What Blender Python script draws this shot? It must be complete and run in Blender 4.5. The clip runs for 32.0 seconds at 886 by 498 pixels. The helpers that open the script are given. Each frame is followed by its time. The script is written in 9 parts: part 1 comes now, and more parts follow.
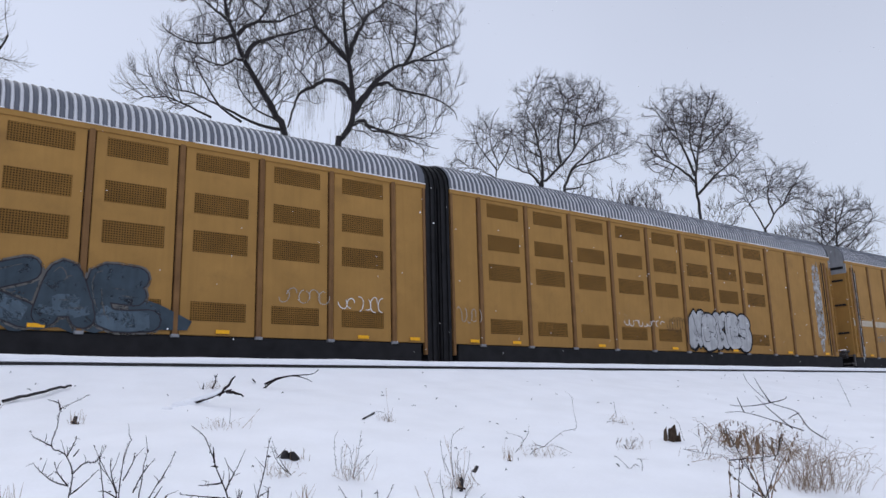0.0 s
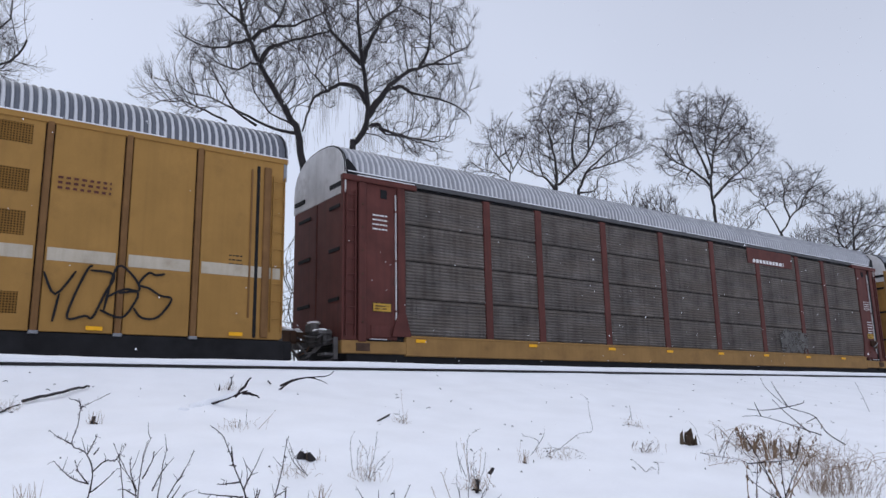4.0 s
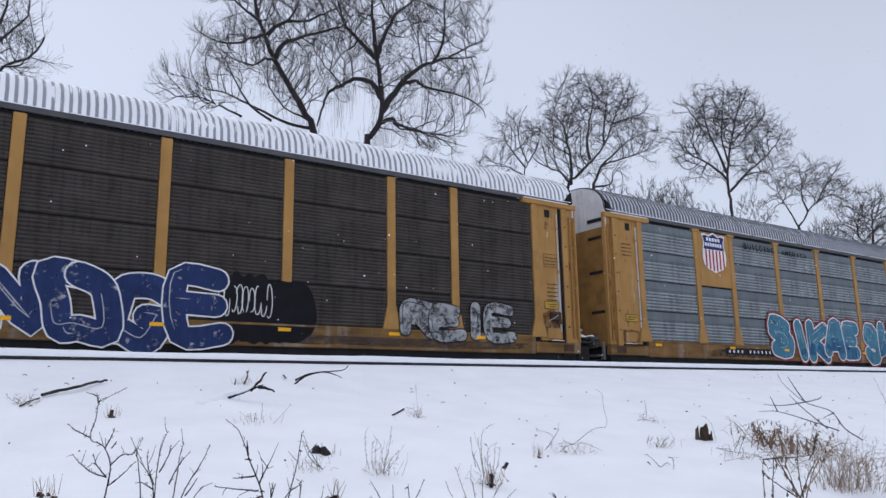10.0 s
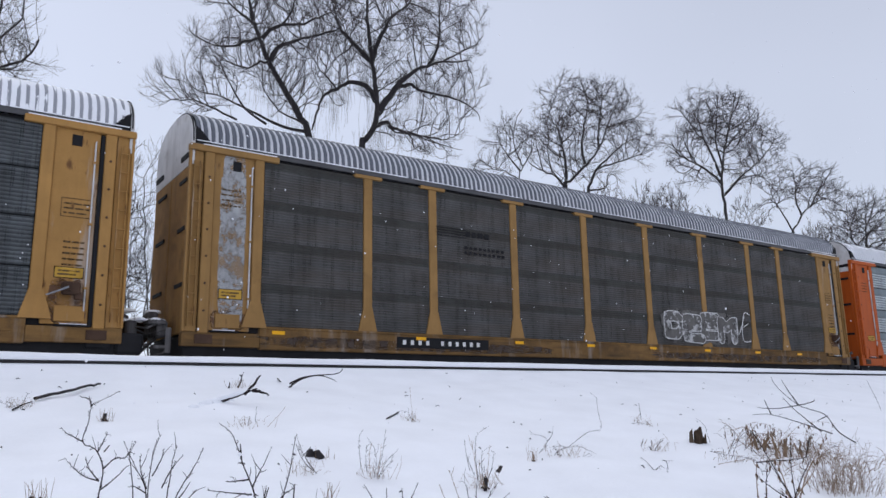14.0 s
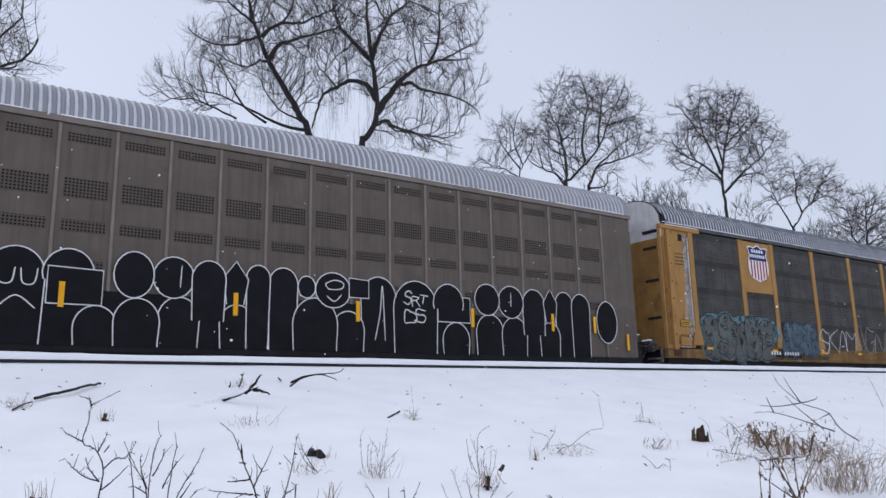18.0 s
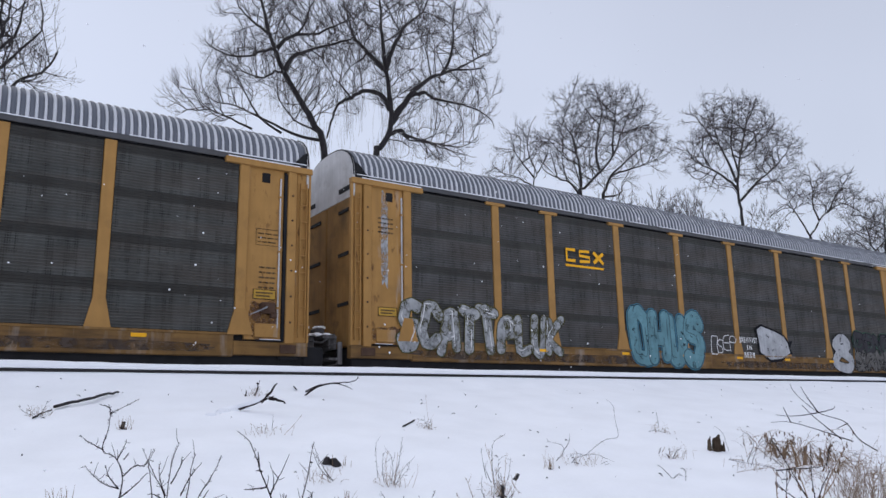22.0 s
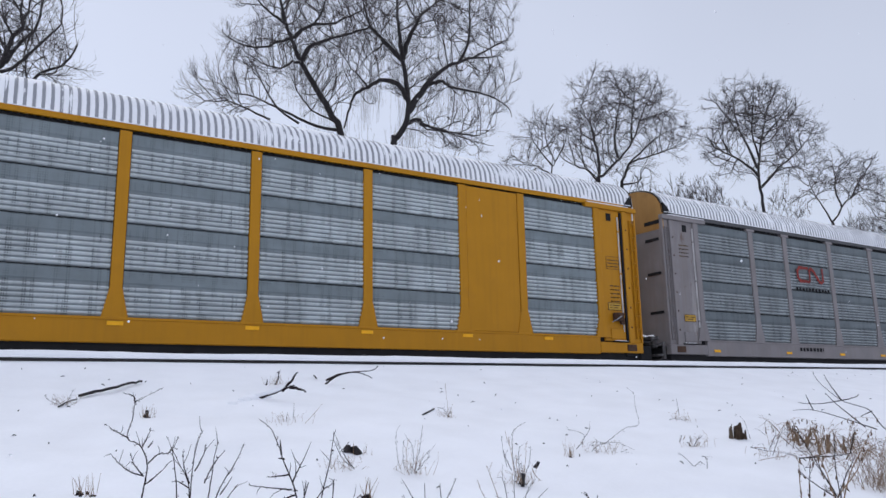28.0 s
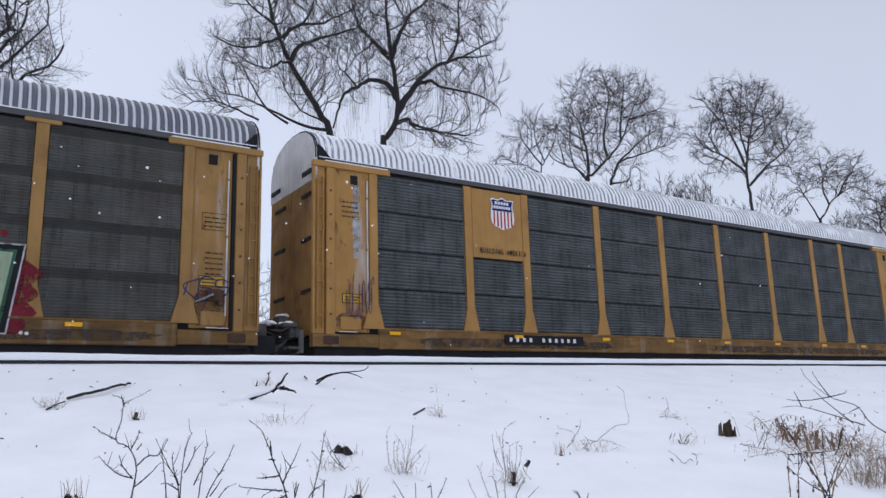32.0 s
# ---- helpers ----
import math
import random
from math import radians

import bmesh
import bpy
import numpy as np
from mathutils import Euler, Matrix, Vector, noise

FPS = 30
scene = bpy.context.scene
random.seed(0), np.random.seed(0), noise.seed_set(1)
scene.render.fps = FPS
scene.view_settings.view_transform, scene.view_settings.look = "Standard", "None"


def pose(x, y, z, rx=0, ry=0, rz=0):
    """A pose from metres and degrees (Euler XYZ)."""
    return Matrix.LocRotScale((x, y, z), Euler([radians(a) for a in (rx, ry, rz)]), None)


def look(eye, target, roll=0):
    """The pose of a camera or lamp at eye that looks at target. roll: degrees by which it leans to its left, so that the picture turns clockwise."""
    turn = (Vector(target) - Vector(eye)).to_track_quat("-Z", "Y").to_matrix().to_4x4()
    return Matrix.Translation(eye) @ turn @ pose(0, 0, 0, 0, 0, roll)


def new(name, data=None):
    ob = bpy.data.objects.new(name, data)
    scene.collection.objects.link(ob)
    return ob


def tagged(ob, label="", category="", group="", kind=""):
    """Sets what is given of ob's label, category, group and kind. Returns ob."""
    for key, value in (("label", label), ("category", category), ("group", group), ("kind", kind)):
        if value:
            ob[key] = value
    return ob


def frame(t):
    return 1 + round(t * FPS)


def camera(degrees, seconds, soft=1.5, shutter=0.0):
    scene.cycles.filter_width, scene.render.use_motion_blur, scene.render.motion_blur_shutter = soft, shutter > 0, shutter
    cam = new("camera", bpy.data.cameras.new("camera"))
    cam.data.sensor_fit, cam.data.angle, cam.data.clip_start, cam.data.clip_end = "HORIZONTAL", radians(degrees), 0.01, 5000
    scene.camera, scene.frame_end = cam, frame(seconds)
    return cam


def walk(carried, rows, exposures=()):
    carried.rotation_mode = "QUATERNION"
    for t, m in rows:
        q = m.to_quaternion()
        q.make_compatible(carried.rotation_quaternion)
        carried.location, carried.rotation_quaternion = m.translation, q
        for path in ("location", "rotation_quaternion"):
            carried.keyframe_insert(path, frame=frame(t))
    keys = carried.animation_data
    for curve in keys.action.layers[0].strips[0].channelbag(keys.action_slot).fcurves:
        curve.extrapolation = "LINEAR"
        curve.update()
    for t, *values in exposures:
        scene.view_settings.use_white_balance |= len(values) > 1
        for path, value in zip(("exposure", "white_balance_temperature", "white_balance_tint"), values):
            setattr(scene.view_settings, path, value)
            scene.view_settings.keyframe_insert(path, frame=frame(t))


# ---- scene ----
# ---------------------------------------------------------------- camera
cam = camera(60.5, 32.0, shutter=0.02)
# seconds, heading from the track's normal, tilt, lean, eye
VIEW = [
    (0, 36.65, 11.44, -1.37, 0.018, -0.012, -0.684),
    (0.5, 36.86, 11.46, -1.24, 0.013, -0.009, -0.688),
    (1, 36.90, 11.53, -1.34, 0.022, -0.006, -0.688),
    (1.5, 36.75, 11.52, -1.42, 0.018, -0.010, -0.692),
    (2, 36.53, 11.51, -1.43, 0.005, -0.015, -0.698),
    (2.5, 36.29, 11.44, -1.47, 0.014, -0.004, -0.691),
    (3, 35.96, 11.47, -1.33, 0.018, 0.000, -0.697),
    (3.5, 35.76, 11.66, -1.07, -0.007, -0.004, -0.702),
    (5.5, 35.23, 11.80, -1.34, 0.005, 0.005, -0.706),
    (6, 34.90, 11.74, -1.02, -0.001, 0.003, -0.700),
    (6.5, 34.83, 11.67, -1.03, 0.001, -0.008, -0.697),
    (7, 34.89, 11.40, -0.99, 0.001, -0.007, -0.700),
    (7.5, 34.81, 11.15, -1.01, 0.007, -0.006, -0.698),
    (8, 34.63, 11.12, -0.87, 0.010, -0.006, -0.699),
    (8.5, 34.67, 11.08, -0.86, -0.005, -0.011, -0.701),
    (9, 34.73, 11.15, -0.93, -0.005, -0.010, -0.701),
    (9.5, 34.60, 11.27, -1.03, 0.007, -0.017, -0.697),
    (10, 34.50, 11.34, -0.95, -0.002, -0.009, -0.699),
    (10.5, 34.29, 11.26, -1.12, 0.005, -0.015, -0.695),
    (11, 34.23, 11.26, -1.20, -0.002, -0.010, -0.695),
    (11.5, 34.30, 11.31, -1.25, 0.000, -0.011, -0.699),
    (12, 34.42, 11.34, -1.20, -0.000, -0.016, -0.701),
    (12.5, 34.62, 11.42, -1.27, -0.006, -0.022, -0.694),
    (13, 34.76, 11.49, -1.15, 0.003, -0.019, -0.696),
    (13.5, 34.86, 11.55, -0.89, -0.002, -0.016, -0.694),
    (14, 34.88, 11.59, -1.00, 0.003, -0.016, -0.701),
    (14.5, 34.91, 11.53, -0.93, 0.007, -0.004, -0.696),
    (16.5, 34.78, 11.58, -1.44, 0.000, -0.001, -0.697),
    (17, 34.79, 11.69, -1.47, 0.010, 0.003, -0.694),
    (17.5, 34.81, 11.67, -1.28, -0.001, -0.001, -0.702),
    (18, 34.86, 11.48, -1.16, 0.014, 0.016, -0.698),
    (18.5, 35.06, 11.14, -1.27, 0.023, 0.008, -0.702),
    (19, 35.26, 10.76, -1.23, 0.011, 0.004, -0.702),
    (19.5, 35.18, 10.81, -0.98, 0.015, 0.006, -0.705),
    (20, 34.95, 11.11, -1.02, 0.013, -0.010, -0.702),
    (20.5, 34.76, 11.51, -1.14, 0.006, -0.007, -0.700),
    (21, 34.40, 11.87, -1.14, -0.002, -0.023, -0.706),
    (21.5, 34.05, 11.96, -1.13, 0.009, -0.003, -0.692),
    (22, 33.78, 12.17, -1.06, -0.010, -0.018, -0.701),
    (22.5, 33.58, 12.39, -0.88, -0.006, -0.014, -0.700),
    (23, 33.49, 12.38, -1.04, -0.020, -0.028, -0.703),
    (23.5, 33.30, 12.27, -1.03, -0.015, -0.007, -0.697),
    (24, 33.12, 12.07, -1.16, -0.016, -0.015, -0.696),
    (24.5, 32.92, 11.98, -1.37, -0.012, -0.014, -0.698),
    (25, 32.75, 11.92, -1.49, -0.010, -0.012, -0.703),
    (25.5, 32.67, 11.80, -1.33, -0.016, -0.012, -0.701),
    (27.5, 32.42, 11.30, -1.40, -0.012, -0.007, -0.708),
    (28, 32.39, 11.38, -1.15, -0.015, -0.008, -0.705),
    (28.5, 32.27, 11.44, -1.12, -0.020, -0.013, -0.695),
    (29, 32.23, 11.62, -1.27, -0.015, -0.006, -0.706),
    (29.5, 32.27, 11.57, -1.33, -0.009, -0.008, -0.703),
    (30, 32.49, 11.50, -1.30, -0.006, 0.001, -0.709),
    (30.5, 32.73, 11.38, -1.24, -0.015, -0.001, -0.710),
    (31, 32.86, 11.30, -1.42, -0.009, -0.005, -0.702),
    (31.5, 32.91, 11.30, -1.60, -0.003, -0.004, -0.705),
    (32, 33.14, 11.34, -1.61, -0.010, -0.009, -0.706),
]


def view_pose(yaw, tilt, lean, x, y, z):
    a, b = radians(yaw), radians(tilt)
    way = Vector((math.sin(a) * math.cos(b), math.cos(a) * math.cos(b), math.sin(b)))
    eye = Vector((x, y, z))
    return look(eye, eye + way * 10, lean)


walk(cam, [(t, view_pose(*v)) for t, *v in VIEW])

# ---------------------------------------------------------------- overcast winter light
world = bpy.data.worlds.new("overcast_sky")
scene.world = world
world.use_nodes = True
wn, wl = world.node_tree.nodes, world.node_tree.links
bg = wn["Background"]
sky = wn.new("ShaderNodeTexSky")
sky.sky_type, sky.sun_disc = "NISHITA", False
sky.sun_elevation, sky.sun_rotation = radians(32), radians(200)
coord = wn.new("ShaderNodeTexCoord")
sep = wn.new("ShaderNodeSeparateXYZ")
wl.new(coord.outputs["Generated"], sep.inputs[0])
ramp = wn.new("ShaderNodeValToRGB")
ramp.color_ramp.elements[0].position, ramp.color_ramp.elements[0].color = 0.0, (0.655, 0.70, 0.835, 1)
ramp.color_ramp.elements[1].position, ramp.color_ramp.elements[1].color = 0.9, (0.56, 0.60, 0.735, 1)
wl.new(sep.outputs["Z"], ramp.inputs[0])
cl = wn.new("ShaderNodeTexNoise")
cl.inputs["Scale"].default_value, cl.inputs["Detail"].default_value = 1.6, 3
wl.new(coord.outputs["Generated"], cl.inputs["Vector"])
clr = wn.new("ShaderNodeMapRange")
clr.inputs["From Min"].default_value, clr.inputs["From Max"].default_value = 0.3, 0.7
clr.inputs["To Min"].default_value, clr.inputs["To Max"].default_value = 0.92, 1.06
wl.new(cl.outputs["Fac"], clr.inputs["Value"])
cmul = wn.new("ShaderNodeMix")
cmul.data_type, cmul.blend_type = "RGBA", "MULTIPLY"
cmul.inputs[0].default_value = 1
wl.new(ramp.outputs["Color"], cmul.inputs[6])
wl.new(clr.outputs["Result"], cmul.inputs[7])
side = wn.new("ShaderNodeMapRange")
side.inputs["From Min"].default_value, side.inputs["From Max"].default_value = -0.2, 1.0
side.inputs["To Min"].default_value, side.inputs["To Max"].default_value = 1.10, 0.98
wl.new(sep.outputs["X"], side.inputs["Value"])
dim = wn.new("ShaderNodeMix")
dim.data_type, dim.blend_type = "RGBA", "MULTIPLY"
dim.inputs[0].default_value = 1
wl.new(cmul.outputs[2], dim.inputs[6])
wl.new(side.outputs["Result"], dim.inputs[7])
smul = wn.new("ShaderNodeMix")
smul.data_type, smul.blend_type = "RGBA", "MIX"
smul.inputs[0].default_value = 0.02
wl.new(dim.outputs[2], smul.inputs[6])
wl.new(sky.outputs["Color"], smul.inputs[7])
wl.new(smul.outputs[2], bg.inputs["Color"])
bg.inputs["Strength"].default_value = 1.0

sun = new("sun", bpy.data.lights.new("sun", "SUN"))
sun.data.energy, sun.data.angle, sun.data.color = 1.5, radians(60), (0.98, 0.97, 0.96)
sun.matrix_world = look((25, 90, 80), (10, 0, 0))
scene.view_settings.exposure = -0.07

# ---------------------------------------------------------------- materials
MATS = {}


def mat(name, color, rough=0.7, metal=0.0, var=0.25, scale=3.0, bump=0.0, streak=0.0, dirt=None, dirt_amount=0.0, spec=0.14, grain=60.0, worn=0.0, frost=0.0, flow=(9.0, 9.0, 0.35)):
    """A painted, weathered or natural surface: two scales of variation, optional vertical streaks and dirt."""
    if name in MATS:
        return MATS[name]
    m = bpy.data.materials.new(name)
    m.use_nodes = True
    n, l = m.node_tree.nodes, m.node_tree.links
    b = n["Principled BSDF"]
    b.inputs["Roughness"].default_value, b.inputs["Metallic"].default_value = rough, metal
    b.inputs["Specular IOR Level"].default_value = spec
    tc = n.new("ShaderNodeTexCoord")
    oi = n.new("ShaderNodeObjectInfo")
    shift = n.new("ShaderNodeVectorMath")
    shift.operation = "ADD"
    l.new(tc.outputs["Object"], shift.inputs[0])
    l.new(oi.outputs["Random"], shift.inputs[1])
    big = n.new("ShaderNodeTexNoise")
    big.inputs["Scale"].default_value, big.inputs["Detail"].default_value = scale, 6
    l.new(shift.outputs[0], big.inputs["Vector"])
    fine = n.new("ShaderNodeTexNoise")
    fine.inputs["Scale"].default_value, fine.inputs["Detail"].default_value = grain, 3
    l.new(shift.outputs[0], fine.inputs["Vector"])
    add = n.new("ShaderNodeMath")
    add.operation = "MULTIPLY_ADD"
    l.new(fine.outputs["Fac"], add.inputs[0])
    add.inputs[1].default_value = 0.35
    l.new(big.outputs["Fac"], add.inputs[2])
    mr = n.new("ShaderNodeMapRange")
    mr.inputs["From Min"].default_value, mr.inputs["From Max"].default_value = 0.35, 1.0
    mr.inputs["To Min"].default_value, mr.inputs["To Max"].default_value = 1 - var, 1 + var
    l.new(add.outputs[0], mr.inputs["Value"])
    mul = n.new("ShaderNodeMix")
    mul.data_type, mul.blend_type = "RGBA", "MULTIPLY"
    mul.inputs[0].default_value = 1
    mul.inputs[6].default_value = (*color, 1)
    l.new(mr.outputs["Result"], mul.inputs[7])
    out = mul.outputs[2]
    if streak or dirt:
        sm = n.new("ShaderNodeMapping")
        sm.inputs["Scale"].default_value = flow
        l.new(shift.outputs[0], sm.inputs["Vector"])
        st = n.new("ShaderNodeTexNoise")
        st.inputs["Scale"].default_value, st.inputs["Detail"].default_value = 1.0, 5
        l.new(sm.outputs["Vector"], st.inputs["Vector"])
        sr = n.new("ShaderNodeMapRange")
        sr.inputs["From Min"].default_value, sr.inputs["From Max"].default_value = 0.45, 0.8
        sr.inputs["To Min"].default_value, sr.inputs["To Max"].default_value = 0, streak
        l.new(st.outputs["Fac"], sr.inputs["Value"])
        blot = n.new("ShaderNodeTexNoise")
        blot.inputs["Scale"].default_value, blot.inputs["Detail"].default_value = 1.3, 8
        blot.inputs["Roughness"].default_value = 0.65
        l.new(shift.outputs[0], blot.inputs["Vector"])
        br = n.new("ShaderNodeMapRange")
        br.inputs["From Min"].default_value, br.inputs["From Max"].default_value = 0.52, 0.72
        br.inputs["To Max"].default_value = dirt_amount or streak
        l.new(blot.outputs["Fac"], br.inputs["Value"])
        both = n.new("ShaderNodeMath")
        both.operation = "MAXIMUM"
        l.new(sr.outputs["Result"], both.inputs[0])
        l.new(br.outputs["Result"], both.inputs[1])
        mix = n.new("ShaderNodeMix")
        mix.data_type = "RGBA"
        l.new(both.outputs[0], mix.inputs[0])
        l.new(out, mix.inputs[6])
        mix.inputs[7].default_value = (*(dirt or (0.05, 0.035, 0.025)), 1)
        out = mix.outputs[2]
    for share, tint, sc, lo, hi in ((frost, (0.44, 0.43, 0.42), (2.3, 2.3, 0.30), 0.55, 0.72), (frost * 1.1, (0.10, 0.045, 0.022), (6.0, 6.0, 2.0), 0.60, 0.70)):
        if share:
            # salt and snow dust smeared down, and rust scabs
            fm = n.new("ShaderNodeMapping")
            fm.inputs["Scale"].default_value = sc
            l.new(shift.outputs[0], fm.inputs["Vector"])
            fn = n.new("ShaderNodeTexNoise")
            fn.inputs["Scale"].default_value, fn.inputs["Detail"].default_value = 1.0, 7
            fn.inputs["Roughness"].default_value = 0.6
            l.new(fm.outputs["Vector"], fn.inputs["Vector"])
            fr = n.new("ShaderNodeMapRange")
            fr.inputs["From Min"].default_value, fr.inputs["From Max"].default_value, fr.inputs["To Max"].default_value = lo, hi, share
            l.new(fn.outputs["Fac"], fr.inputs["Value"])
            fx = n.new("ShaderNodeMix")
            fx.data_type = "RGBA"
            l.new(fr.outputs["Result"], fx.inputs[0])
            l.new(out, fx.inputs[6])
            fx.inputs[7].default_value = (*tint, 1)
            out = fx.outputs[2]
    l.new(out, b.inputs["Base Color"])
    if worn:
        wn_ = n.new("ShaderNodeTexNoise")
        wn_.inputs["Scale"].default_value, wn_.inputs["Detail"].default_value = 4.0, 9
        wn_.inputs["Roughness"].default_value = 0.7
        l.new(shift.outputs[0], wn_.inputs["Vector"])
        wr_ = n.new("ShaderNodeMapRange")
        wr_.inputs["From Min"].default_value, wr_.inputs["From Max"].default_value = 0.30 + 0.1 * worn, 0.36 + 0.16 * worn
        wr_.inputs["To Min"].default_value = 0.25
        l.new(wn_.outputs["Fac"], wr_.inputs["Value"])
        l.new(wr_.outputs["Result"], b.inputs["Alpha"])
    if bump:
        bp = n.new("ShaderNodeBump")
        bp.inputs["Strength"].default_value, bp.inputs["Distance"].default_value = bump, 0.02
        l.new(add.outputs[0], bp.inputs["Height"])
        l.new(bp.outputs["Normal"], b.inputs["Normal"])
    MATS[name] = m
    return m


def panel_mat(name, light, dark, hole=0.5, rough=0.6, metal=0.0, streak=0.35, patch=0.25, dirt=(0.045, 0.04, 0.035), pitch=(0.045, 0.05), even=False, smear=0.0):
    """Ribbed sheet steel: rows and columns of fine punched holes, their shaded insides coloured dark, smooth bands,
    grime running down.
    """
    if name in MATS:
        return MATS[name]
    m = bpy.data.materials.new(name)
    m.use_nodes = True
    n, l = m.node_tree.nodes, m.node_tree.links
    b = n["Principled BSDF"]
    b.inputs["Roughness"].default_value, b.inputs["Metallic"].default_value = rough, metal
    b.inputs["Specular IOR Level"].default_value = 0.04
    tc = n.new("ShaderNodeTexCoord")
    oi = n.new("ShaderNodeObjectInfo")
    shift = n.new("ShaderNodeVectorMath")
    shift.operation = "ADD"
    l.new(tc.outputs["Object"], shift.inputs[0])
    l.new(oi.outputs["Random"], shift.inputs[1])

    def wave(direction, scale, dist, ds):
        w = n.new("ShaderNodeTexWave")
        w.wave_type, w.bands_direction = "BANDS", direction
        w.inputs["Scale"].default_value, w.inputs["Distortion"].default_value = scale, dist
        w.inputs["Detail"].default_value, w.inputs["Detail Scale"].default_value = 2, ds
        l.new(tc.outputs["Object"], w.inputs["Vector"])
        return w.outputs["Fac"]

    def noisy(sx, sy, sz, detail=4):
        mp = n.new("ShaderNodeMapping")
        mp.inputs["Scale"].default_value = (sx, sy, sz)
        l.new(shift.outputs[0], mp.inputs["Vector"])
        t = n.new("ShaderNodeTexNoise")
        t.inputs["Scale"].default_value, t.inputs["Detail"].default_value = 1, detail
        l.new(mp.outputs["Vector"], t.inputs["Vector"])
        return t.outputs["Fac"]

    def math_node(op, a, c):
        q = n.new("ShaderNodeMath")
        q.operation = op
        for i, v in enumerate((a, c)):
            if isinstance(v, (int, float)):
                q.inputs[i].default_value = v
            else:
                l.new(v, q.inputs[i])
        return q.outputs[0]

    # holes are not cut: dark dots in the colour give their inner shade
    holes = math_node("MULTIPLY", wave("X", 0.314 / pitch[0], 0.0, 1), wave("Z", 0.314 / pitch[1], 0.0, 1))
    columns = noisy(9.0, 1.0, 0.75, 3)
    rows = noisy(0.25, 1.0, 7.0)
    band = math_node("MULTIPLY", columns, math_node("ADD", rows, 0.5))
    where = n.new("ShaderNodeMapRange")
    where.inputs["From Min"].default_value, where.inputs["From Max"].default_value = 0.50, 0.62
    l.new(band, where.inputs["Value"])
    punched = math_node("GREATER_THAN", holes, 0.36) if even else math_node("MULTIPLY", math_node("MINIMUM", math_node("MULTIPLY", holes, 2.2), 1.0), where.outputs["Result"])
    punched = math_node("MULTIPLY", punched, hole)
    grime = n.new("ShaderNodeMapRange")
    grime.inputs["From Min"].default_value, grime.inputs["From Max"].default_value = 0.4, 0.75
    grime.inputs["To Max"].default_value = streak
    l.new(noisy(7.0, 7.0, 0.3, 6), grime.inputs["Value"])
    patches = n.new("ShaderNodeMapRange")
    patches.inputs["From Min"].default_value, patches.inputs["From Max"].default_value = 0.3, 0.7
    patches.inputs["To Min"].default_value, patches.inputs["To Max"].default_value = 1 - patch, 1 + patch
    l.new(noisy(1.1, 1.1, 1.6, 6), patches.inputs["Value"])
    c1 = n.new("ShaderNodeMix")
    c1.data_type = "RGBA"
    c1.inputs[6].default_value, c1.inputs[7].default_value = (*light, 1), (*dark, 1)
    l.new(punched, c1.inputs[0])
    c2 = n.new("ShaderNodeMix")
    c2.data_type, c2.blend_type = "RGBA", "MULTIPLY"
    c2.inputs[0].default_value = 1
    l.new(c1.outputs[2], c2.inputs[6])
    l.new(patches.outputs["Result"], c2.inputs[7])
    c3 = n.new("ShaderNodeMix")
    c3.data_type = "RGBA"
    l.new(grime.outputs["Result"], c3.inputs[0])
    l.new(c2.outputs[2], c3.inputs[6])
    c3.inputs[7].default_value = (*dirt, 1)
    # brownish film lying in level bands
    film_ = n.new("ShaderNodeMapRange")
    film_.inputs["From Min"].default_value, film_.inputs["From Max"].default_value = 0.42, 0.66
    film_.inputs["To Max"].default_value = smear
    l.new(noisy(0.22, 0.22, 2.0, 5), film_.inputs["Value"])
    c4 = n.new("ShaderNodeMix")
    c4.data_type = "RGBA"
    l.new(film_.outputs["Result"], c4.inputs[0])
    l.new(c3.outputs[2], c4.inputs[6])
    c4.inputs[7].default_value = (light[0] * 0.98, light[0] * 0.83, light[0] * 0.72, 1)
    l.new(c4.outputs[2], b.inputs["Base Color"])
    bp = n.new("ShaderNodeBump")
    bp.inputs["Strength"].default_value, bp.inputs["Distance"].default_value = 0.4, 0.01
    l.new(punched, bp.inputs["Height"])
    l.new(bp.outputs["Normal"], b.inputs["Normal"])
    MATS[name] = m
    return m


def snow_mat():
    m = mat("snow", (0.86, 0.875, 0.91), 0.65, var=0.06, scale=1.5, bump=0.4, spec=0.2, grain=30)
    return m


SNOW = snow_mat()
BLACK = mat("black_steel", (0.017, 0.017, 0.019), 0.75, var=0.4, bump=0.1, spec=0.12)
RUST = mat("rusty_steel", (0.075, 0.045, 0.032), 0.85, var=0.4, bump=0.2)
GREYMETAL = mat("dirty_galvanised", (0.24, 0.25, 0.27), 0.55, 0.0, var=0.2, streak=0.25)
GEAR = mat("grimy_running_gear", (0.065, 0.060, 0.060), 0.75, var=0.5, scale=4, bump=0.2, streak=0.5, dirt=(0.25, 0.25, 0.26), dirt_amount=0.5)
ROOFMETAL = mat("roof_galvanised", (0.13, 0.14, 0.165), 0.6, 0.0, var=0.15, scale=1.0)
ROOFLIGHT = mat("roof_pale_galvanised", (0.30, 0.31, 0.34), 0.6, 0.0, var=0.15, scale=1.0)
WHITEP = mat("white_paint", (0.72, 0.72, 0.72), 0.6, var=0.1, streak=0.12)
REFLECT = mat("yellow_reflector", (0.85, 0.42, 0.02), 0.4, var=0.1, scale=8)
BARK = mat("dark_bark", (0.036, 0.033, 0.035), 0.9, var=0.35, scale=6, bump=0.4)
TWIGM = mat("twig_bark", (0.066, 0.060, 0.064), 0.9, var=0.3, scale=10)
DRY = mat("dry_stalk", (0.25, 0.170, 0.110), 0.9, var=0.35, scale=12)
RAILM = mat("rail_steel", (0.03, 0.028, 0.03), 0.6, var=0.3, scale=8)

